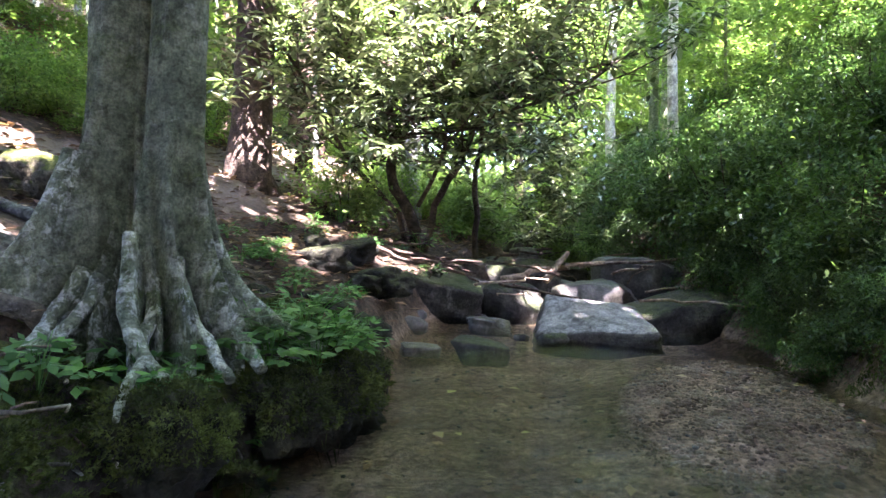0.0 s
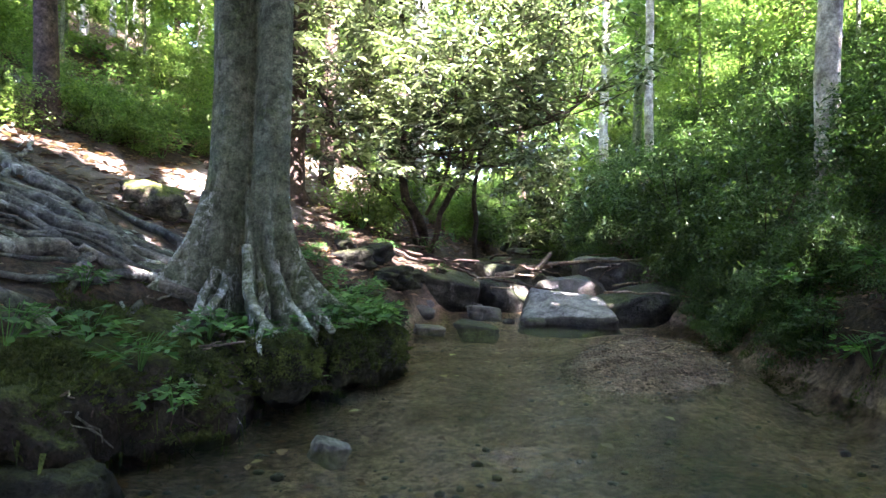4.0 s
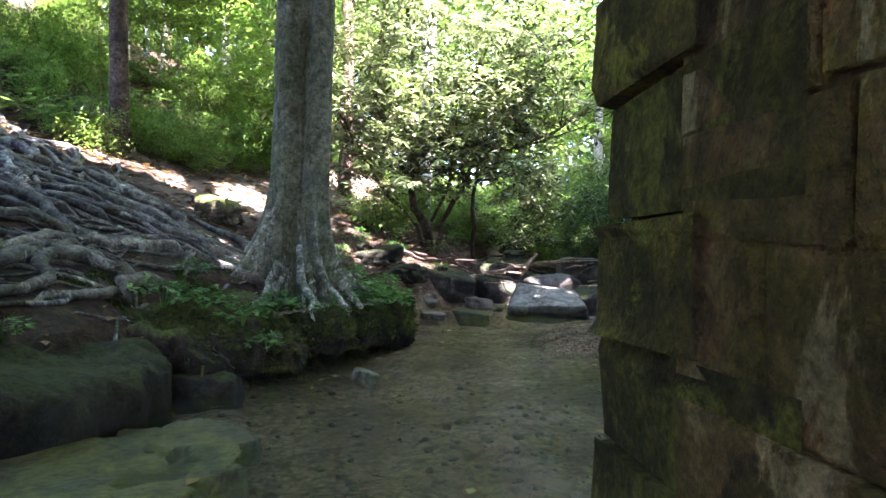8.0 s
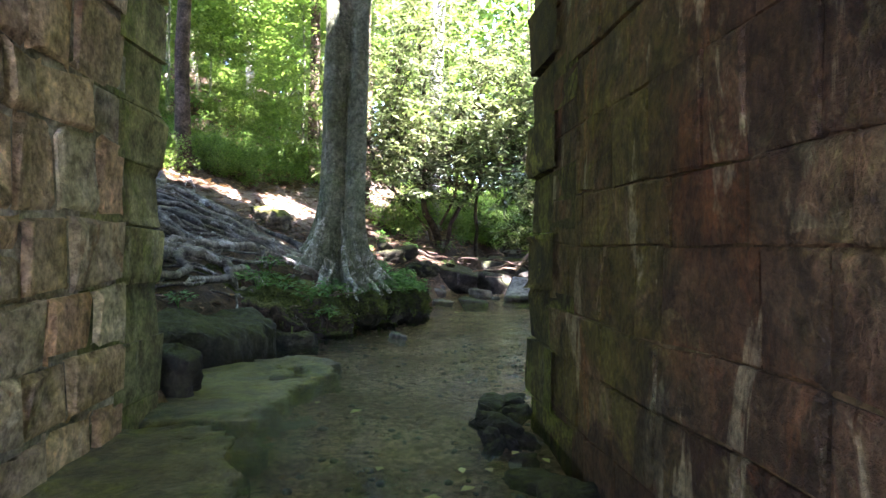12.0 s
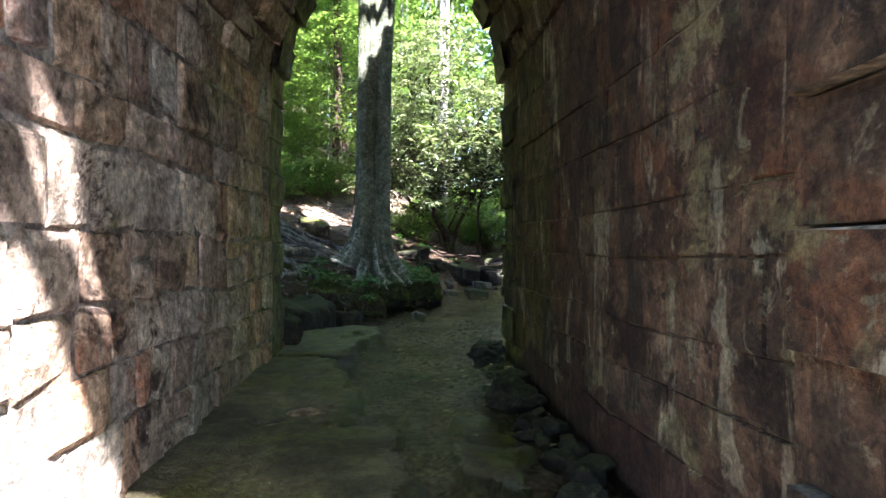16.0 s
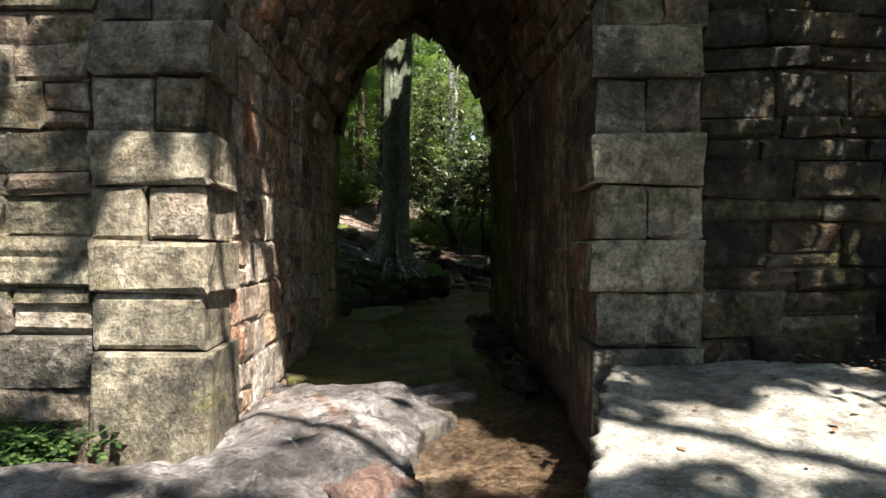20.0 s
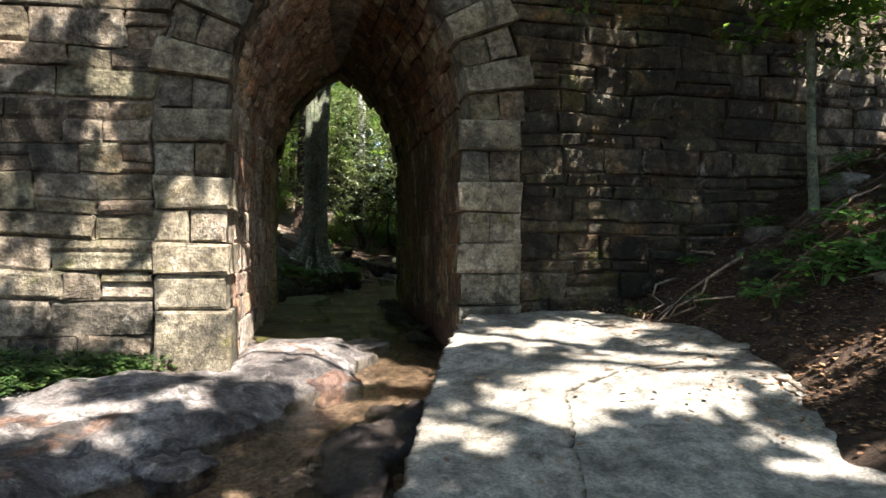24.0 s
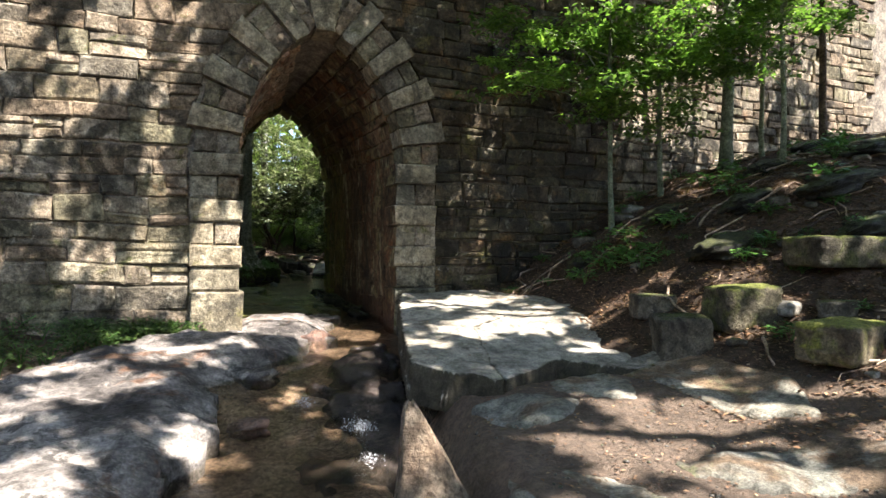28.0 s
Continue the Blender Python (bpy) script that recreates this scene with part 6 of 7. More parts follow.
    thing("far_woods", "distant sunlit green forest", "forest", kind="stuff", me=polys("far_woods", leaf_quads(C, 1.1, gen, 1.5, 0.7, 0.2), M["leaf"]))


woods()


# chosen sunlit places, and the width of the gap cut in the leaves for each
SUN_SPOTS = ((-1.9, 0, 0.66, 0.18), (-1.7, 0, 0.66, 0.2), (-1.5, 0, 0.64, 0.22), (-1.5, 0, 0.4, 0.22), (-1.75, 0, 0.3, 0.1), (-2.2, 0, 0.68, 0.16), (-2.4, 0, 0.6, 0.14), (-1.5, 0, 1.58, 0.1), (-1.75, 0, 1.6, 0.05), (-1.45, 0, 1.25, 0.12), (-1.42, 0.05, 0.98, 0.17), (-1.85, 0, 0.98, 0.04),
             (-1.37, 0.25, 0.75, 0.3), (-1.37, 0.35, 1.05, 0.14), (-1.37, 0.5, 0.5, 0.34), (-1.37, 0.8, 0.42, 0.34), (-1.37, 1.1, 0.3, 0.32), (-1.37, 1.4, 0.2, 0.3), (-1.37, 0.7, 0.95, 0.06), (-1.37, 0.4, 1.5, 0.05), (-1.37, 1.1, 0.8, 0.05),
             (-0.9, 0.3, 0.05, 0.45), (-1.0, 0.85, 0.05, 0.42), (-0.6, 0.8, 0.05, 0.34), (-0.4, 0.3, 0.05, 0.34), (0.15, 0.9, -0.05, 0.24), (0.1, 0.4, -0.08, 0.26), (0.38, 0.9, -0.05, 0.16), (0.2, 0.6, -0.05, 0.28), (0.42, 0.5, -0.05, 0.22), (-0.5, -0.5, 0.05, 0.34), (-1.2, -0.4, 0.08, 0.36), (-1.9, -0.4, 0.1, 0.28), (-2.4, -0.95, 0.1, 0.3), (-0.1, -1.1, -0.05, 0.3), (0.3, -0.1, 0, 0.25), (0.5, 0.1, -0.05, 0.2),
             (0.6, -1.2, 0.4, 0.35), (1.2, -1.3, 0.45, 0.5), (1.8, -2.2, 0.4, 0.35), (2.3, -2.7, 0.35, 0.25), (1.8, -3.5, 0.15, 0.25), (0.8, -2.6, 0.25, 0.45), (2.0, -1.1, 0.5, 0.32), (0.1, -2.9, 0.2, 0.25), (1.6, -2.7, 0.35, 0.35), (1.3, -2.2, 0.4, 0.2),
             (-2.2, -1.6, 0, 0.35), (-2.6, -2.6, -0.1, 0.45), (-1.9, -3.6, -0.3, 0.35), (-3.5, -3.2, 0, 0.45), (-2.9, -4.4, -0.3, 0.4), (-1.5, -1.2, 0, 0.25), (-3.2, -2.0, 0, 0.35))
WALL_SPOTS = ((-2.5, 0, 1.25, 0.099), (-3.2, 0, 1, 0.155), (-3, 0, 3.4, 0.31), (-2.5, 0, 3.8, 0.248), (-1.9, 0, 4.1, 0.186), (-3.6, 0, 2.7, 0.217), (-4.4, 0, 3.2, 0.186), (-2.6, 0, 2.1, 0.124), (-3.3, 0, 2.3, 0.124), (-2.2, 0, 3.2, 0.112), (-3.6, 0, 1.4, 0.124), (-2.9, 0, 0.7, 0.112), (-4.2, 0, 2.2, 0.186), (-4.5, 0, 1.3, 0.186), (-2.1, 0, 1.6, 0.037), (-1.7, 0, 1.5, 0.05),
              (-3.9, 0, 3.9, 0.217), (-2.3, 0, 2.7, 0.087), (-3.2, 0, 1.8, 0.087), (1.85, 0, 1.8, 0.1), (0.92, 0, 1.06, 0.06), (1.0, 0, 1.3, 0.05), (3.2, 0.1, 1.5, 0.08), (4.4, 0.1, 2.9, 0.2), (4.0, 0.1, 3.7, 0.25),
              (5.5, 0.2, 3.7, 0.4), (7.0, 0.2, 3.8, 0.7), (5.3, 0.3, 2.4, 0.15), (1.5, -5.3, -0.1, 0.45), (0.6, -5.6, -0.15, 0.35), (2.8, -5.9, 0.1, 0.45), (0.5, -6.6, -0.2, 0.35),
              (3.5, -1.6, 1.2, 0.15), (4.6, -3, 1.5, 0.25), (2.86, -4.2, 0.7, 0.25), (-0.9, -4, -0.5, 0.15), (-0.7, -5.5, 0.1, 0.2), (1.0, -4.8, -0.1, 0.25), (1.9, -4.9, 0, 0.3), (2.4, -6.3, 0, 0.35), (1.2, -6.3, -0.15, 0.35), (0.2, -5.1, -0.15, 0.15), (2.2, 0, 1.2, 0.06), (2.6, 0, 1.9, 0.06), (1.9, 0, 2.5, 0.05), (2.9, 0, 2.4, 0.07), (3.4, 0.1, 1.9, 0.06), (3.0, -0.9, 3.9, 0.35), (4.4, -1.4, 3.7, 0.5), (3.8, -1.2, 3.3, 0.3), (5.4, -2.2, 3.6, 0.5), (2.6, -0.9, 4.2, 0.3), (4.9, 0.15, 3.1, 0.25), (5.9, 0.2, 3.0, 0.5), (6.6, 0.2, 3.5, 0.6), (7.6, 0.3, 3.6, 0.6), (5.2, 0.2, 4.4, 0.4), (4.2, 0.1, 2.2, 0.14), (3.5, 0.1, 2.6, 0.16), (3.1, 0.1, 2.9, 0.12),
              (3.4, -5.4, 0.4, 0.35), (3.1, -3.2, 0.7, 0.2), (1.6, -0.6, 0.5, 0.12))
GLADE_SPOTS = ((-2.7, 11.2, 1.9, 0.6), (-3.5, 10.6, 2.1, 0.45), (-1.9, 12.0, 1.75, 0.6), (-4.6, 10.2, 2.5, 0.5), (-1.15, 12.8, 1.95, 0.22), (-0.4, 13.4, 1.4, 0.6), (0.5, 12.8, 2.6, 0.9), (1.2, 12.8, 3.6, 1.3),
               (0.2, 13, 4.6, 1.2), (0.5, 12.2, 0.9, 0.3), (1.3, 12.8, 0.9, 0.35), (-0.2, 12.5, 1.2, 0.4), (1.7, 14.2, 0.9, 0.5), (2.4, 15.6, 1.2, 0.6), (5.4, 12.6, 3.2, 0.6), (4.6, 14.0, 2.8, 0.5), (6.4, 14.5, 3.6, 0.9), (2.0, 11.9, 0.75, 0.3), (-0.8, 8.7, 4.1, 0.3), (-0.7, 8.8, 5.2, 0.3), (1.2, 14.5, 1.2, 0.5))


def canopy():
    """Tall unseen trees added round the bridge to shade it, with gaps cut in their leaves."""
    k = np.array((sun_dir.x, sun_dir.y)) / sun_dir.z
    gen = np.random.default_rng(77)
    flecks = [(gen.uniform(2.2, 7), gen.uniform(-6, -0.6), 0.6, gen.uniform(0.02, 0.16)) for _ in range(34)] + [(gen.uniform(-5.2, -1.95), 0, gen.uniform(0.4, 5.0), gen.uniform(-0.05, 0.12)) for _ in range(46)] + [(gen.uniform(1.5, 6), 0, gen.uniform(1.0, 4.5), gen.uniform(-0.06, 0.05)) for _ in range(40)]
    gaps = np.array([(x - k[0] * z, y - k[1] * z, r + 0.12) for x, y, z, r in SUN_SPOTS + WALL_SPOTS + GLADE_SPOTS + tuple(flecks)])
    quoin_line = np.array([(1.2 - k[0] * z, -k[1] * z) for z in np.linspace(0, 4.2, 15)])
    rng = random.Random(5)
    # trunk place, then the ground that the crown shades
    rows = ((-5.5, -6), (-1.2, -6.6), (3.2, -6.4), (7.2, -6), (-6.2, -2.6), (-3.4, -3.2), (-0.2, -3.4), (3.0, -3.2), (6.2, -3), (9.2, -2.5), (-5.5, 0.6), (-3.0, -0.2), (-0.6, 0.2), (2.0, 0.0), (4.6, 0.2), (7.4, 0.4),
            (-4.2, 2.6), (-1.4, 2.8), (1.4, 2.8), (4.2, 2.8), (-5.6, 7.2), (-3.0, 6.6), (-0.4, 7.2), (2.2, 7.4), (-4.6, 9.6), (-1.9, 9.4), (0.8, 9.6), (-6.6, 11.8), (-3.8, 12.2), (-1.0, 12.2), (2.0, 12.2), (1.2, 15.2), (-6.4, 14.6), (-3.9, 14.9), (-8.6, 10.4), (-8.2, 13.2), (-7.4, 8.6), (3.8, 15.0), (3.0, 18.0))
    for i, (u, v) in enumerate(rows):
        h = 9.0 + rng.uniform(-0.5, 1.5)
        cx, cy = u + k[0] * h, v + k[1] * h
        if v < 4:
            x, y = max(cx, 4.2 + rng.uniform(0, 6.5)), min(cy, -7.8 - rng.uniform(0, 5.5))
        else:
            x, y = max(cx, 5.8 + rng.uniform(0, 5.0)), (5.6 if v < 14 else cy - 2) + rng.uniform(0, 3.0)
        t = build_tree("tree", "tall unseen tree added to shade the bridge", 12, 0.15, "bark", (), 50 + i, pose(*on(x, y, -0.1)), (0, 0), group="trees round the bridge")
        n = 2900
        a, q = gen.uniform(0, 6.283, n), np.sqrt(gen.uniform(0, 1, n)) * 2.4 * (1 + 0.15 * np.sin(5 * gen.uniform(0, 6.283, n)))
        P = np.stack([u + k[0] * h + np.cos(a) * q, v + k[1] * h + np.sin(a) * q, h + gen.normal(0, 0.8, n)], 1)
        g = P[:, :2] - k * P[:, 2:]
        keep = np.ones(n, bool)
        for gx, gy, r in gaps:
            keep &= np.hypot(g[:, 0] - gx, g[:, 1] - gy) > r * gen.uniform(0.75, 1.25, n)
        fine = np.array([fbm(p[0], p[1], 40, 1.3) for p in g])
        dense = (g[:, 1] > 5) & (g[:, 1] < 11.5) & (g[:, 0] < 3.5)
        for qx, qy in quoin_line:
            dense |= np.hypot(g[:, 0] - qx, g[:, 1] - qy) < 0.45
        keep &= (fine < 0.36) | dense | (np.hypot(g[:, 0] - 0.5, (g[:, 1] + 4.1) * 1.6) < 0.8)
        shade = np.zeros(n, bool)
        for qx, qy in quoin_line:
            shade |= np.hypot(g[:, 0] - qx, g[:, 1] - qy) < 0.31
        keep |= shade & (np.hypot(g[:, 0] - 0.55, g[:, 1] - 0.62) > 0.1)
        c0 = Vector((P[:, 0].mean(), P[:, 1].mean(), P[:, 2].mean()))
        base = t.matrix_world.translation
        part("crown", polys("crown", leaf_quads(P[keep] - np.array(base), 0.3, gen, 0.8, 0.55, 0.1), M["shade_leaf"]), t)
        a0, b0 = Vector((0, 0, 7.0)), c0 - base
        part("limb", mesh_of("limb", *tube([a0, (a0 + b0) / 2 + Vector((0, 0, 0.4)), b0], (0.09, 0.06, 0.02), 6), M["bark"]), t)


canopy()


# ---------------------------------------------------------------- plants, litter and small things
def blade_fan(rng, n, size, rise, spread, aspect=0.5, y_off=0.0):
    """Leaves on short stalks round one root."""
    V = []
    for _ in range(n):
        a, q = rng.uniform(0, 6.283), rng.uniform(0.15, 1) * spread
        c = np.array([math.cos(a) * q, math.sin(a) * q, rise * rng.uniform(0.35, 1) * (1.1 - 0.4 * q / spread)])
        for j in range(3):
            b = a + (j - 1) * 0.9 + rng.gauss(0, 0.2)
            el = rng.gauss(-0.1, 0.25)
            d = np.array([math.cos(b) * math.cos(el), math.sin(b) * math.cos(el), math.sin(el)])
            w = np.array([-math.sin(b), math.cos(b), rng.gauss(0, 0.25)])
            s = size * rng.uniform(0.6, 1.2)
            V.append([c, c + d * s * 0.5 + w * s * aspect / 2, c + d * s, c + d * s * 0.5 - w * s * aspect / 2])
    return V


def stalks(rng, n, rise, spread):
    acc = ([], [])
    for _ in range(n):
        a, q = rng.uniform(0, 6.283), rng.uniform(0.2, 0.9) * spread
        add_mesh(acc, tube([(0, 0, -0.04), (math.cos(a) * q * 0.4, math.sin(a) * q * 0.4, rise * 0.5), (math.cos(a) * q, math.sin(a) * q, rise * 0.9)], (0.004, 0.003, 0.002), 4, False))
    return acc


def plant(name, label, n, size, rise, spread, seed, at, mat="herb", aspect=0.5, group="low plants"):
    rng = random.Random(seed)
    t = thing(name, label, "plant", group, at=at)
    part("foliage", polys("foliage", blade_fan(rng, n, size, rise, spread, aspect), M[mat]), t)
    part("stalk", mesh_of("stalk", *stalks(rng, 9, rise, spread), M["herb"]), t)["kind"] = "stuff"
    return t


def small_plants():
    rng = random.Random(14)
    lush = [plant("herb", "fresh green leafy herb on the mossy bank", 46, 0.085, 0.24, 0.26, k, pose(*on((-0.35, -0.1, -0.95)[k], (8.45, 9.05, 7.55)[k], 0.02))) for k in range(3)]
    for x, y, s in ((-0.55, 8.3, 0.9), (-0.2, 8.75, 1.0), (-0.05, 9.3, 0.9), (-0.75, 8.0, 0.7), (-1.15, 7.5, 0.8), (-1.35, 7.9, 0.6), (-0.5, 8.75, 0.8), (0.1, 9.6, 0.6), (-0.85, 7.3, 0.7), (-1.3, 7.15, 0.8),
                    (3.1, 8.6, 0.9), (3.3, 8.9, 1.1), (3.5, 8.3, 1.0), (3.7, 9.2, 1.0), (3.0, 7.9, 0.8), (3.4, 7.5, 0.9), (-1.65, 6.1, 0.5), (-0.65, 7.15, 0.5)):
        gz = max(land(x, y)[0], turf_z(x, y) if x < 1 and 6.8 < y < 9.9 else -9) + 0.01
        c = copy_thing(lush[rng.randint(0, 2)], pose(x, y, gz, rng.uniform(-10, 10), rng.uniform(-10, 10), rng.uniform(0, 360)))
        c.scale = (s, s, s)
    for x, y, z, s in ((-0.3, 8.55, 0.56, 0.8), (-0.12, 8.5, 0.52, 0.9), (0.05, 8.7, 0.53, 0.9), (0.14, 8.9, 0.52, 0.8), (-0.05, 8.9, 0.56, 0.9), (0.16, 9.15, 0.5, 0.8), (-0.4, 8.15, 0.5, 0.6)):
        c = copy_thing(lush[rng.randint(0, 2)], pose(x, y, z, rng.uniform(-10, 10), rng.uniform(-10, 10), rng.uniform(0, 360)))
        c.scale = (s, s, s)
    # undergrowth over the left slope and along the trail
    low = [plant("undergrowth_plant", "low green undergrowth plant among fallen leaves", 40, 0.1, 0.3, 0.34, 20 + k, pose(*on((-2.6, -4.2, -5)[k], (13.5, 13, 12)[k], 0.0)), "leaf", 0.45, "undergrowth") for k in range(3)]
    made = 0
    while made < 150:
        y = rng.uniform(9.8, 24)
        x = x_left(y) - rng.uniform(0.5, 9)
        z, bed, tr = land(x, y)
        if tr > 0.15 or (x_left(y) - x < 2.4 and y < 12.4) or rng.random() < 0.2:
            continue
        c = copy_thing(low[made % 3], pose(x, y, z, 0, 0, rng.uniform(0, 360)))
        s = rng.uniform(0.6, 1.5)
        c.scale = (s, s, s)
        made += 1
    # ferns, dark stones and bare roots on the shaded bank between the tree and the boulders
    for k in range(26):
        y = rng.uniform(9.7, 12.6)
        x = x_left(y) - rng.uniform(0.15, 1.5)
        c = copy_thing(lush[k % 3], pose(*on(x, y, 0.0), 0, 0, rng.uniform(0, 360)))
        s = rng.uniform(0.3, 0.65)
        c.scale = (s, s, s)
    # downstream: fern patch and seedlings on the right bank, creeping plants along the foot of the left wall
    for x, y, s in ((2.83, -2.2, 1.1), (3.1, -2.35, 1.2), (2.65, -2.0, 0.9), (3.3, -2.0, 1.0), (2.95, -2.7, 0.9), (3.6, -2.5, 0.9), (3.5, -0.7, 0.7), (4.4, -2.6, 0.8), (5.2, -3.4, 1.0), (5.0, -1.5, 0.9), (6.2, -2.6, 1.1), (6.0, -1.1, 1.0), (7.2, -2.0, 1.1), (5.6, -4.4, 1.0), (6.8, -3.8, 1.0), (4.0, -1.0, 0.7), (4.2, -3.4, 0.8), (3.8, -3.6, 0.6), (2.6, -1.2, 0.5), (2.4, -0.5, 0.5), (4.9, -2.2, 0.9), (5.8, -3.0, 0.9), (7.6, -3.0, 1.2), (4.6, -0.6, 0.8), (5.4, -0.5, 0.8), (3.0, -0.4, 0.5)) + tuple((rng.uniform(2.6, 8), rng.uniform(-5, -0.3), rng.uniform(0.3, 0.8)) for _ in range(34)):
        c = copy_thing(lush[rng.randint(0, 2)], pose(*on(x, y, 0.0), 0, 0, rng.uniform(0, 360)))
        c.scale = (s, s, s)
    ivy = [plant("creeper", "dark green creeping plant at the wall foot", 60, 0.05, 0.2, 0.3, 60 + k, pose(*on((-2.2, -3.0, -3.8)[k], -0.3, 0.02)), "shrub", 0.6, "creepers by the wall") for k in range(3)]
    for k in range(60):
        x = -2.05 - 3.0 * rng.random() ** 1.2
        y = -0.15 - rng.random() * min(1.7, 0.12 + 0.95 * (-2.05 - x))
        c = copy_thing(ivy[k % 3], pose(x, y, land(x, y)[0] + 0.06, 0, 0, rng.uniform(0, 360)))
        s = rng.uniform(0.7, 1.25)
        c.scale = (s, s, s)


small_plants()


def near_saplings():
    """Young trees on the right bank whose leaves hang in front of the wall."""
    rng = random.Random(31)
    gen = np.random.default_rng(12)
    sprays = []
    for k in range(4):
        P = lumpy_points(420, (0.95, 0.95, 0.3), gen, 12, 0.2)
        sprays.append(polys("leaves", leaf_quads(P, 0.12, gen, 0.6, 0.5, 0.3), M["bright_leaf"]))
    for x, y, h, n, lo, hi, w in ((3.66, -1.2, 5.6, 17, 1.6, 3.2, 1.7), (5.6, -2.4, 5.2, 11, 1.2, 2.8, 1.1), (6.6, -1.2, 6.0, 8, 1.5, 2.8, 1.2), (4.7, -1.0, 5.0, 9, 1.7, 2.9, 1.1)):
        pts = []
        for i in range(n):
            a, q = 2.4 * i + rng.uniform(-0.4, 0.4), w * math.sqrt((i + 0.5) / n)
            pts.append((q * math.cos(a) - 0.25, 0.5 * q * math.sin(a), lo + (hi - lo) * rng.random()))
        build_tree("sapling", "thin young tree with light green leaves before the wall", h, 0.04, "bark", [(sprays[i % 4], a, b, c, rng.uniform(0.7, 1.0)) for i, (a, b, c) in enumerate(pts)], int(x * 10), pose(*on(x, y, -0.05)), (0.004, 0), group="saplings on the bank", sides=7)
    build_tree("tree", "slim grey trunk on the bank by the wall", 9, 0.1, "bark", (), 91, pose(*on(6.1, -0.9, -0.05)), (0.01, 0.0), group="saplings on the bank")
    build_tree("tree", "slim grey trunk on the bank by the wall", 9, 0.06, "dark_bark", (), 92, pose(*on(7.6, -1.5, -0.05)), (0.0, 0.0), group="saplings on the bank")


near_saplings()


def litter():
    gen = np.random.default_rng(6)
    def scatter(name, label, n, box, size, mat, keep, flat=0.35):
        P = []
        while len(P) < n:
            x, y = gen.uniform(box[0], box[1]), gen.uniform(box[2], box[3])
            z, bed, tr = land(x, y)
            if keep(x, y, z, bed, tr):
                P.append((x, y, z + 0.012))
        thing(name, label, "fallen leaves", kind="stuff", me=polys(name, leaf_quads(P, size, gen, flat, 0.6), M[mat]))
    scatter("fallen_leaves", "brown fallen leaves on the forest floor", 9000, (-7, 2.5, 9.6, 18), 0.1, "litter", lambda x, y, z, b, t: b < 0.2)
    scatter("fallen_leaves", "brown fallen leaves on the root-covered slope", 900, (-5, 0, 5, 10), 0.07, "litter", lambda x, y, z, b, t: b < 0.2)
    scatter("fallen_leaves", "brown fallen leaves on the bank by the wall", 17000, (1.6, 9, -7.5, -0.1), 0.05, "litter", lambda x, y, z, b, t: b < 0.3 and (x > 2.4 or y < -4))
    scatter("fallen_leaves", "dark broken leaf litter on the bank above the slab", 15000, (2.0, 5.6, -5.0, -0.2), 0.042, "litter", lambda x, y, z, b, t: b < 0.3)
    scatter("fallen_leaves", "brown fallen leaves on the shaded creek bank", 1300, (2.3, 5, 6, 11.5), 0.07, "litter", lambda x, y, z, b, t: b < 0.3)
    scatter("fallen_leaves", "sodden brown leaves on the creek bed", 800, (-1.2, 3.2, 2.5, 10.5), 0.07, "litter", lambda x, y, z, b, t: b > 0.5)
    scatter("fallen_leaves", "brown leaves on the dirt by the slab", 1500, (-0.2, 3, -7.5, -4.2), 0.03, "litter", lambda x, y, z, b, t: b < 0.4)
    # leaves lying on the slab and the shelf
    P = []
    for _ in range(45):
        y = gen.uniform(-3.6, -0.4)
        x = gen.uniform(0.12 + float(np.interp(y, (-3.66, -2.7, -1.6, -0.7, -0.15), (-0.24, 0.02, 0.33, 0.62, 0.86))), 2.2)
        P.append((x, y, float(np.interp(y, (-4.6, -3.6, -1.6, 0), (0.02, 0.11, 0.37, 0.47))) + 0.05 * max(0, x - 1) + 0.014))
    for _ in range(420):
        x, y = 2.35 - abs(gen.normal(0, 0.4)), gen.uniform(-3.5, -0.2)
        P.append((x, y, max(land(x, y)[0], float(np.interp(y, (-4.6, -3.6, -1.6, 0), (0.02, 0.11, 0.37, 0.47))) + 0.05 * max(0, x - 1) - 0.04 * smooth(1.0, 1.9, x) * smooth(-2.5, -3.4, y)) + 0.016))
    thing("fallen_leaves", "a few brown leaves lying on the slab", "fallen leaves", kind="stuff", me=polys("slab_leaves", leaf_quads(P, 0.045, gen, 0.3, 0.6), M["litter"]))
    P = []
    for _ in range(46):
        y = gen.uniform(2.2, 10.2)
        x = gen.uniform(x_left(y) + 0.3, x_right(y) - 0.1)
        P.append((x, y, zw(y) + 0.012))
    thing("floating_leaves", "a few yellow and brown leaves afloat on the pool", "fallen leaves", kind="stuff", me=polys("floating_leaves", leaf_quads(P, 0.07, gen, 0.12, 0.65), M["yellow_leaf"]))
    # gravel of the bar and stones of the creek bed
    vs0, fs0 = ico(1)
    rng = random.Random(17)
    def gravel(name, label, n, pick, lo, hi, mat):
        vs, fs = [], []
        for _ in range(n):
            x, y = pick()
            s = lo + (hi - lo) * rng.random() ** 3
            z = land(x, y)[0] + s * 0.15
            sc = (s * rng.uniform(0.7, 1.3), s * rng.uniform(0.7, 1.3), s * rng.uniform(0.4, 0.8))
            b, a = len(vs), rng.uniform(0, 6.3)
            for v in vs0:
                px, py = v.x * sc[0], v.y * sc[1]
                vs.append((x + px * math.cos(a) - py * math.sin(a), y + px * math.sin(a) + py * math.cos(a), z + v.z * sc[2]))
            fs += [tuple(i + b for i in f) for f in fs0]
        thing(name, label, "gravel", kind="stuff", me=mesh_of(name, vs, fs, mat))
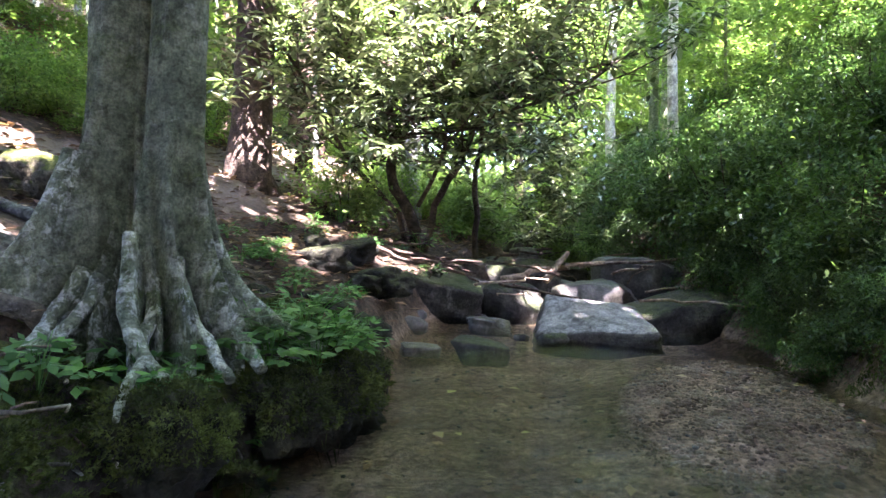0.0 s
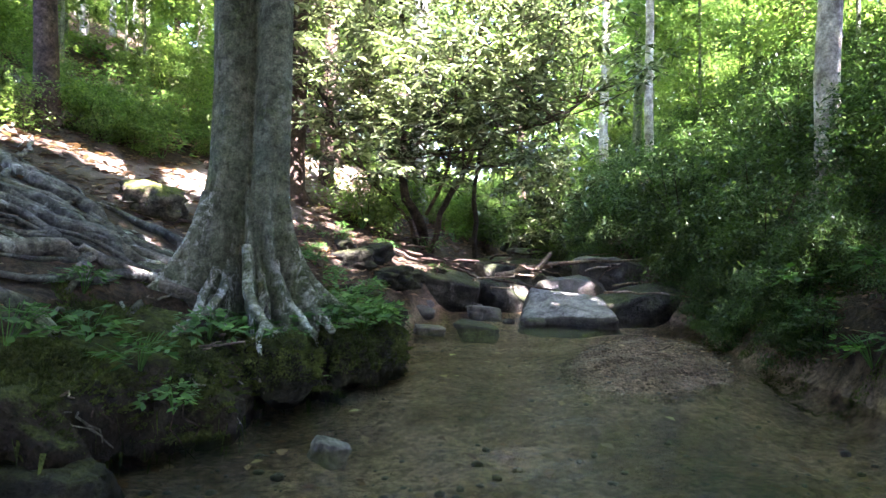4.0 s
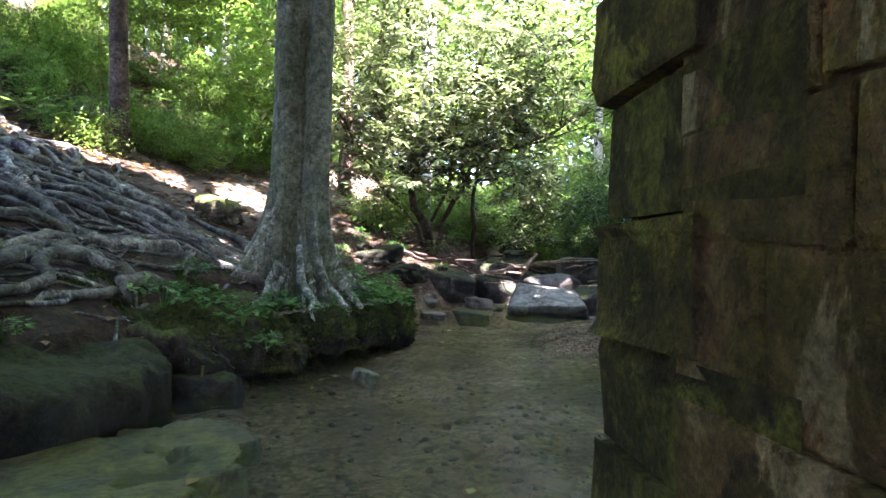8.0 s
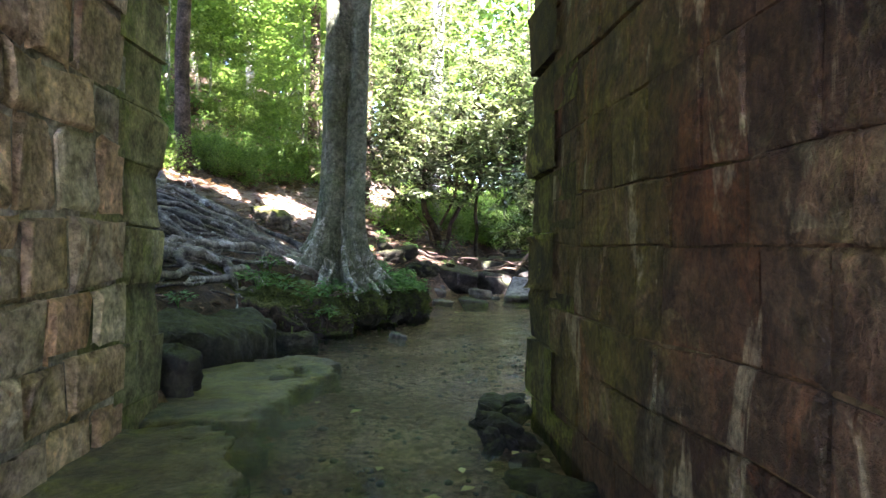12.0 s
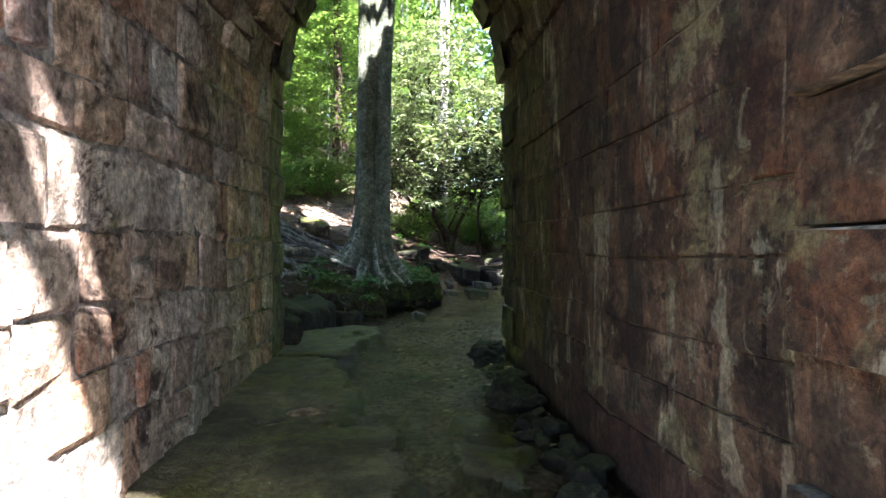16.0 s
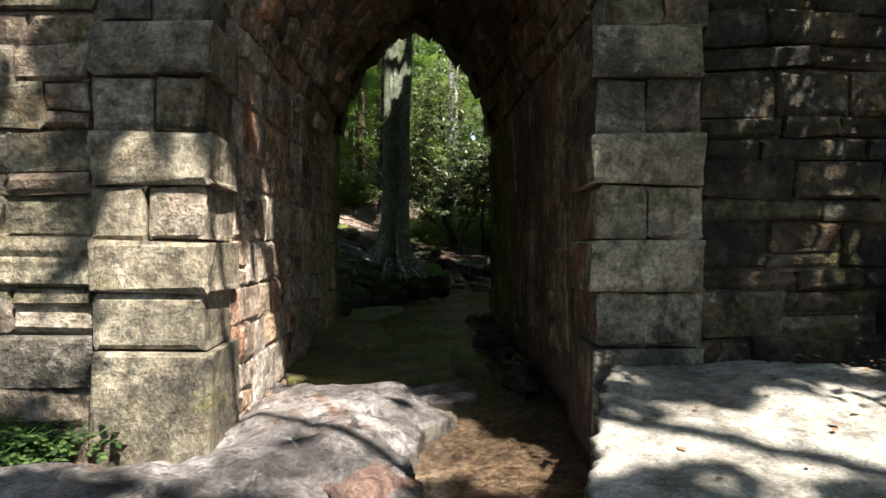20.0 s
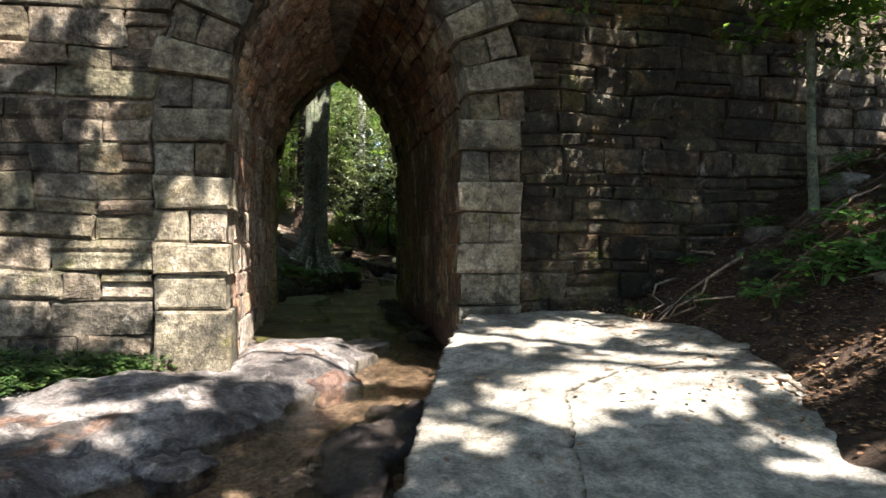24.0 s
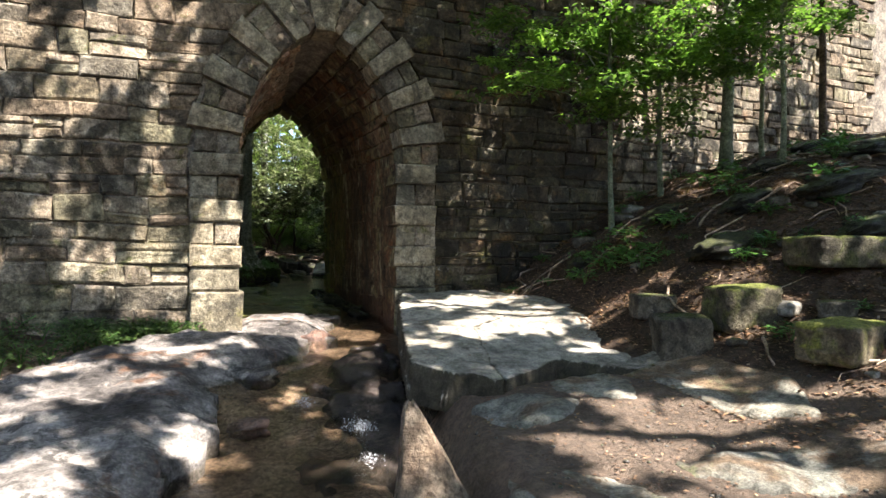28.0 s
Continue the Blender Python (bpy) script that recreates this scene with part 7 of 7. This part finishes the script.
    def bar():
        a, q = rng.uniform(0, 6.283), math.sqrt(rng.random())
        y = 9.1 + 1.2 * q * math.sin(a)
        return 2.2 + 0.42 * (y - 9.1) + 0.68 * q * math.cos(a), y
    gravel("gravel", "loose brown gravel on the bar", 8000, bar, 0.004, 0.017, M["tan_rock"])
    def bed():
        y = rng.uniform(4.6, 11)
        return rng.uniform(x_left(y), x_right(y)), y
    gravel("gravel", "small stones on the creek bed", 900, bed, 0.004, 0.02, M["wet_rock"])
    def pool():
        y = rng.uniform(3.2, 7.5)
        return rng.uniform(max(-0.9, x_left(y)), min(2.4, x_right(y))), y
    gravel("gravel", "dark pebbles and bits on the bed of the pool", 420, pool, 0.006, 0.03, M["wet_rock"])
    def foot():
        y = rng.uniform(0.3, 6.4)
        return rng.uniform(0.25, 0.85) + (0.3 if y > 4.7 else 0) * rng.random(), y
    gravel("gravel", "dark pebbles by the passage wall", 420, foot, 0.006, 0.03, M["low_slab"])
    def dirt():
        return rng.uniform(-0.2, 4), rng.uniform(-7.5, -4.3)
    gravel("gravel", "small stones in the dirt", 900, dirt, 0.004, 0.022, M["wet_rock"])


litter()


def sticks():
    rng = random.Random(41)
    def stick(p, q, r, label="thin fallen stick lying on the ground", name="stick", mat="wood", bend=0.06):
        a, b = Vector(p), Vector(q)
        pts = [a + (b - a) * (i / 5) + (Vector((rng.gauss(0, bend), rng.gauss(0, bend), abs(rng.gauss(0, bend * 0.3)))) if 0 < i < 5 else Vector()) * (b - a).length for i in range(6)]
        thing(name, label, "stick", "fallen wood", me=mesh_of(name, *tube(pts, [r * (1 - 0.1 * i) for i in range(6)], 7, True, 0.1, 3), M[mat]))
    stick((2.4, 12.4, 0.9), (4.3, 12.9, 1.02), 0.022, "long grey branch fallen across the creek", "branch", bend=0.03)
    stick((2.0, 12.3, 0.75), (2.3, 12.5, 1.05), 0.045, "splintered pale stub of a branch", "branch", bend=0.02)
    stick((1.6, 12.6, 0.75), (2.6, 12.2, 0.95), 0.04, "grey branch lodged between boulders", "branch")
    for _ in range(70):
        x, y, a, l = rng.uniform(2.2, 7.5), rng.uniform(-6.5, -0.4), rng.uniform(0, 6.3), rng.uniform(0.25, 1.0)
        stick(on(x, y, 0.02), on(x + l * math.cos(a), y + min(l * math.sin(a), -0.2 - y), 0.03), rng.uniform(0.006, 0.018))
    for _ in range(24):
        x, y, a, l = rng.uniform(-5, -0.5), rng.uniform(6, 15), rng.uniform(0, 6.3), rng.uniform(0.2, 0.8)
        if x > x_left(y) - 0.8:
            continue
        stick(on(x, y, 0.02), on(x + l * math.cos(a) * 0.6 - 0.2, y + l * math.sin(a), 0.03), rng.uniform(0.005, 0.015))
    # bare roots and twigs creeping over the bank by the wall
    for _ in range(46):
        x, y = rng.uniform(2.6, 7.5), rng.uniform(-5.5, -0.5)
        a, l = rng.gauss(-0.3, 0.5), rng.uniform(0.4, 1.5)
        pts = []
        for i in range(9):
            q = i / 8
            px, py = x + l * q * math.cos(a) + 0.05 * math.sin(9 * q + x), min(y + l * q * math.sin(a) + 0.05 * math.cos(7 * q + y), -0.15)
            pts.append(on(px, py, 0.012 if 0 < i < 8 else -0.03))
        r = rng.uniform(0.008, 0.026)
        thing("bare_root", "bare brown root creeping over the bank", "root", "fallen wood", me=mesh_of("bare_root", *tube(pts, [r * (1 - 0.08 * i) for i in range(9)], 6, True, 0.1, 3), M["dark_bark" if rng.random() < 0.5 else "wood"]))
    # rootlets hanging from the cut bank, and twigs on its moss
    for k in range(60):
        y = rng.uniform(6.8, 9.8)
        x = x_left(y) + rng.uniform(-0.1, 0.18)
        z = turf_z(x, y)
        stick((x - 0.06, y, z + 0.01), (x + rng.uniform(0.02, 0.1), y + rng.uniform(-0.12, 0.12), z - rng.uniform(0.08, 0.3)), rng.uniform(0.003, 0.009), "thin rootlet hanging from the cut bank", "rootlet", rng.choice(("root", "dark_bark")), 0.12)
    for k in range(34):
        y = rng.uniform(6.9, 9.7)
        x = x_left(y) - rng.uniform(0.0, 0.8)
        a, l = rng.uniform(0, 6.3), rng.uniform(0.1, 0.35)
        stick((x, y, turf_z(x, y) + 0.02), (x + l * math.cos(a), y + l * math.sin(a), turf_z(x, y) + 0.05), rng.uniform(0.003, 0.008), "dry twig lying on the mossy bank", "twig", rng.choice(("wood", "root")), 0.08)
    # dead branches and twigs caught among the boulders upstream
    for _ in range(26):
        x, y, a, l = rng.uniform(1.2, 4.2), rng.uniform(11.2, 14.2), rng.gauss(0.3, 0.7), rng.uniform(0.4, 1.3)
        z = zw(y) + rng.uniform(0.2, 0.45)
        stick((x, y, z), (x + l * math.cos(a), y + l * math.sin(a) * 0.6, z + rng.uniform(-0.15, 0.2)), rng.uniform(0.008, 0.022), "thin dead branch caught among the boulders", "branch", rng.choice(("wood", "dark_bark")), 0.08)
    # exposed roots in the cut bank under the rhododendron
    for k in range(16):
        x, y = rng.uniform(-0.1, 1.0), rng.uniform(12.0, 13.2)
        a = rng.gauss(-0.9, 0.6)
        z = land(x, y)[0]
        stick((x, y, z + 0.03), (x + 0.5 * math.cos(a), y + 0.5 * math.sin(a), z - 0.12 + rng.uniform(0, 0.2)), rng.uniform(0.01, 0.025), "reddish bare root in the cut bank", "bare_root", "dark_bark", 0.12)


sticks()


def moss_tufts():
    gen = np.random.default_rng(15)
    # moss tufts on the tree's bank and beside the pool
    V = []
    while len(V) < 24000:
        if gen.random() < 0.3:
            y = gen.uniform(6.9, 9.7)
            x = x_left(y) - gen.uniform(0.5, 0.9)
        else:
            y = gen.uniform(7.2, 10.6)
            x = x_right(y) + gen.uniform(-0.05, 0.75)
        if fbm(x, y, 60, 2.4) < 0.02:
            continue
        z = land(x, y)[0]
        a, s = gen.uniform(0, 6.283), gen.uniform(0.01, 0.024)
        d = np.array([math.cos(a), math.sin(a), 0]) * s * 0.35
        c = np.array([x, y, z - 0.004])
        tip = c + np.array([gen.normal(0, 0.5) * s, gen.normal(0, 0.5) * s, s])
        V.append([c - d, c + d, tip])
    thing("moss_tufts", "green moss tufts over the creek bank", "moss", kind="stuff", me=polys("moss_tufts", V, M["moss"]))


moss_tufts()
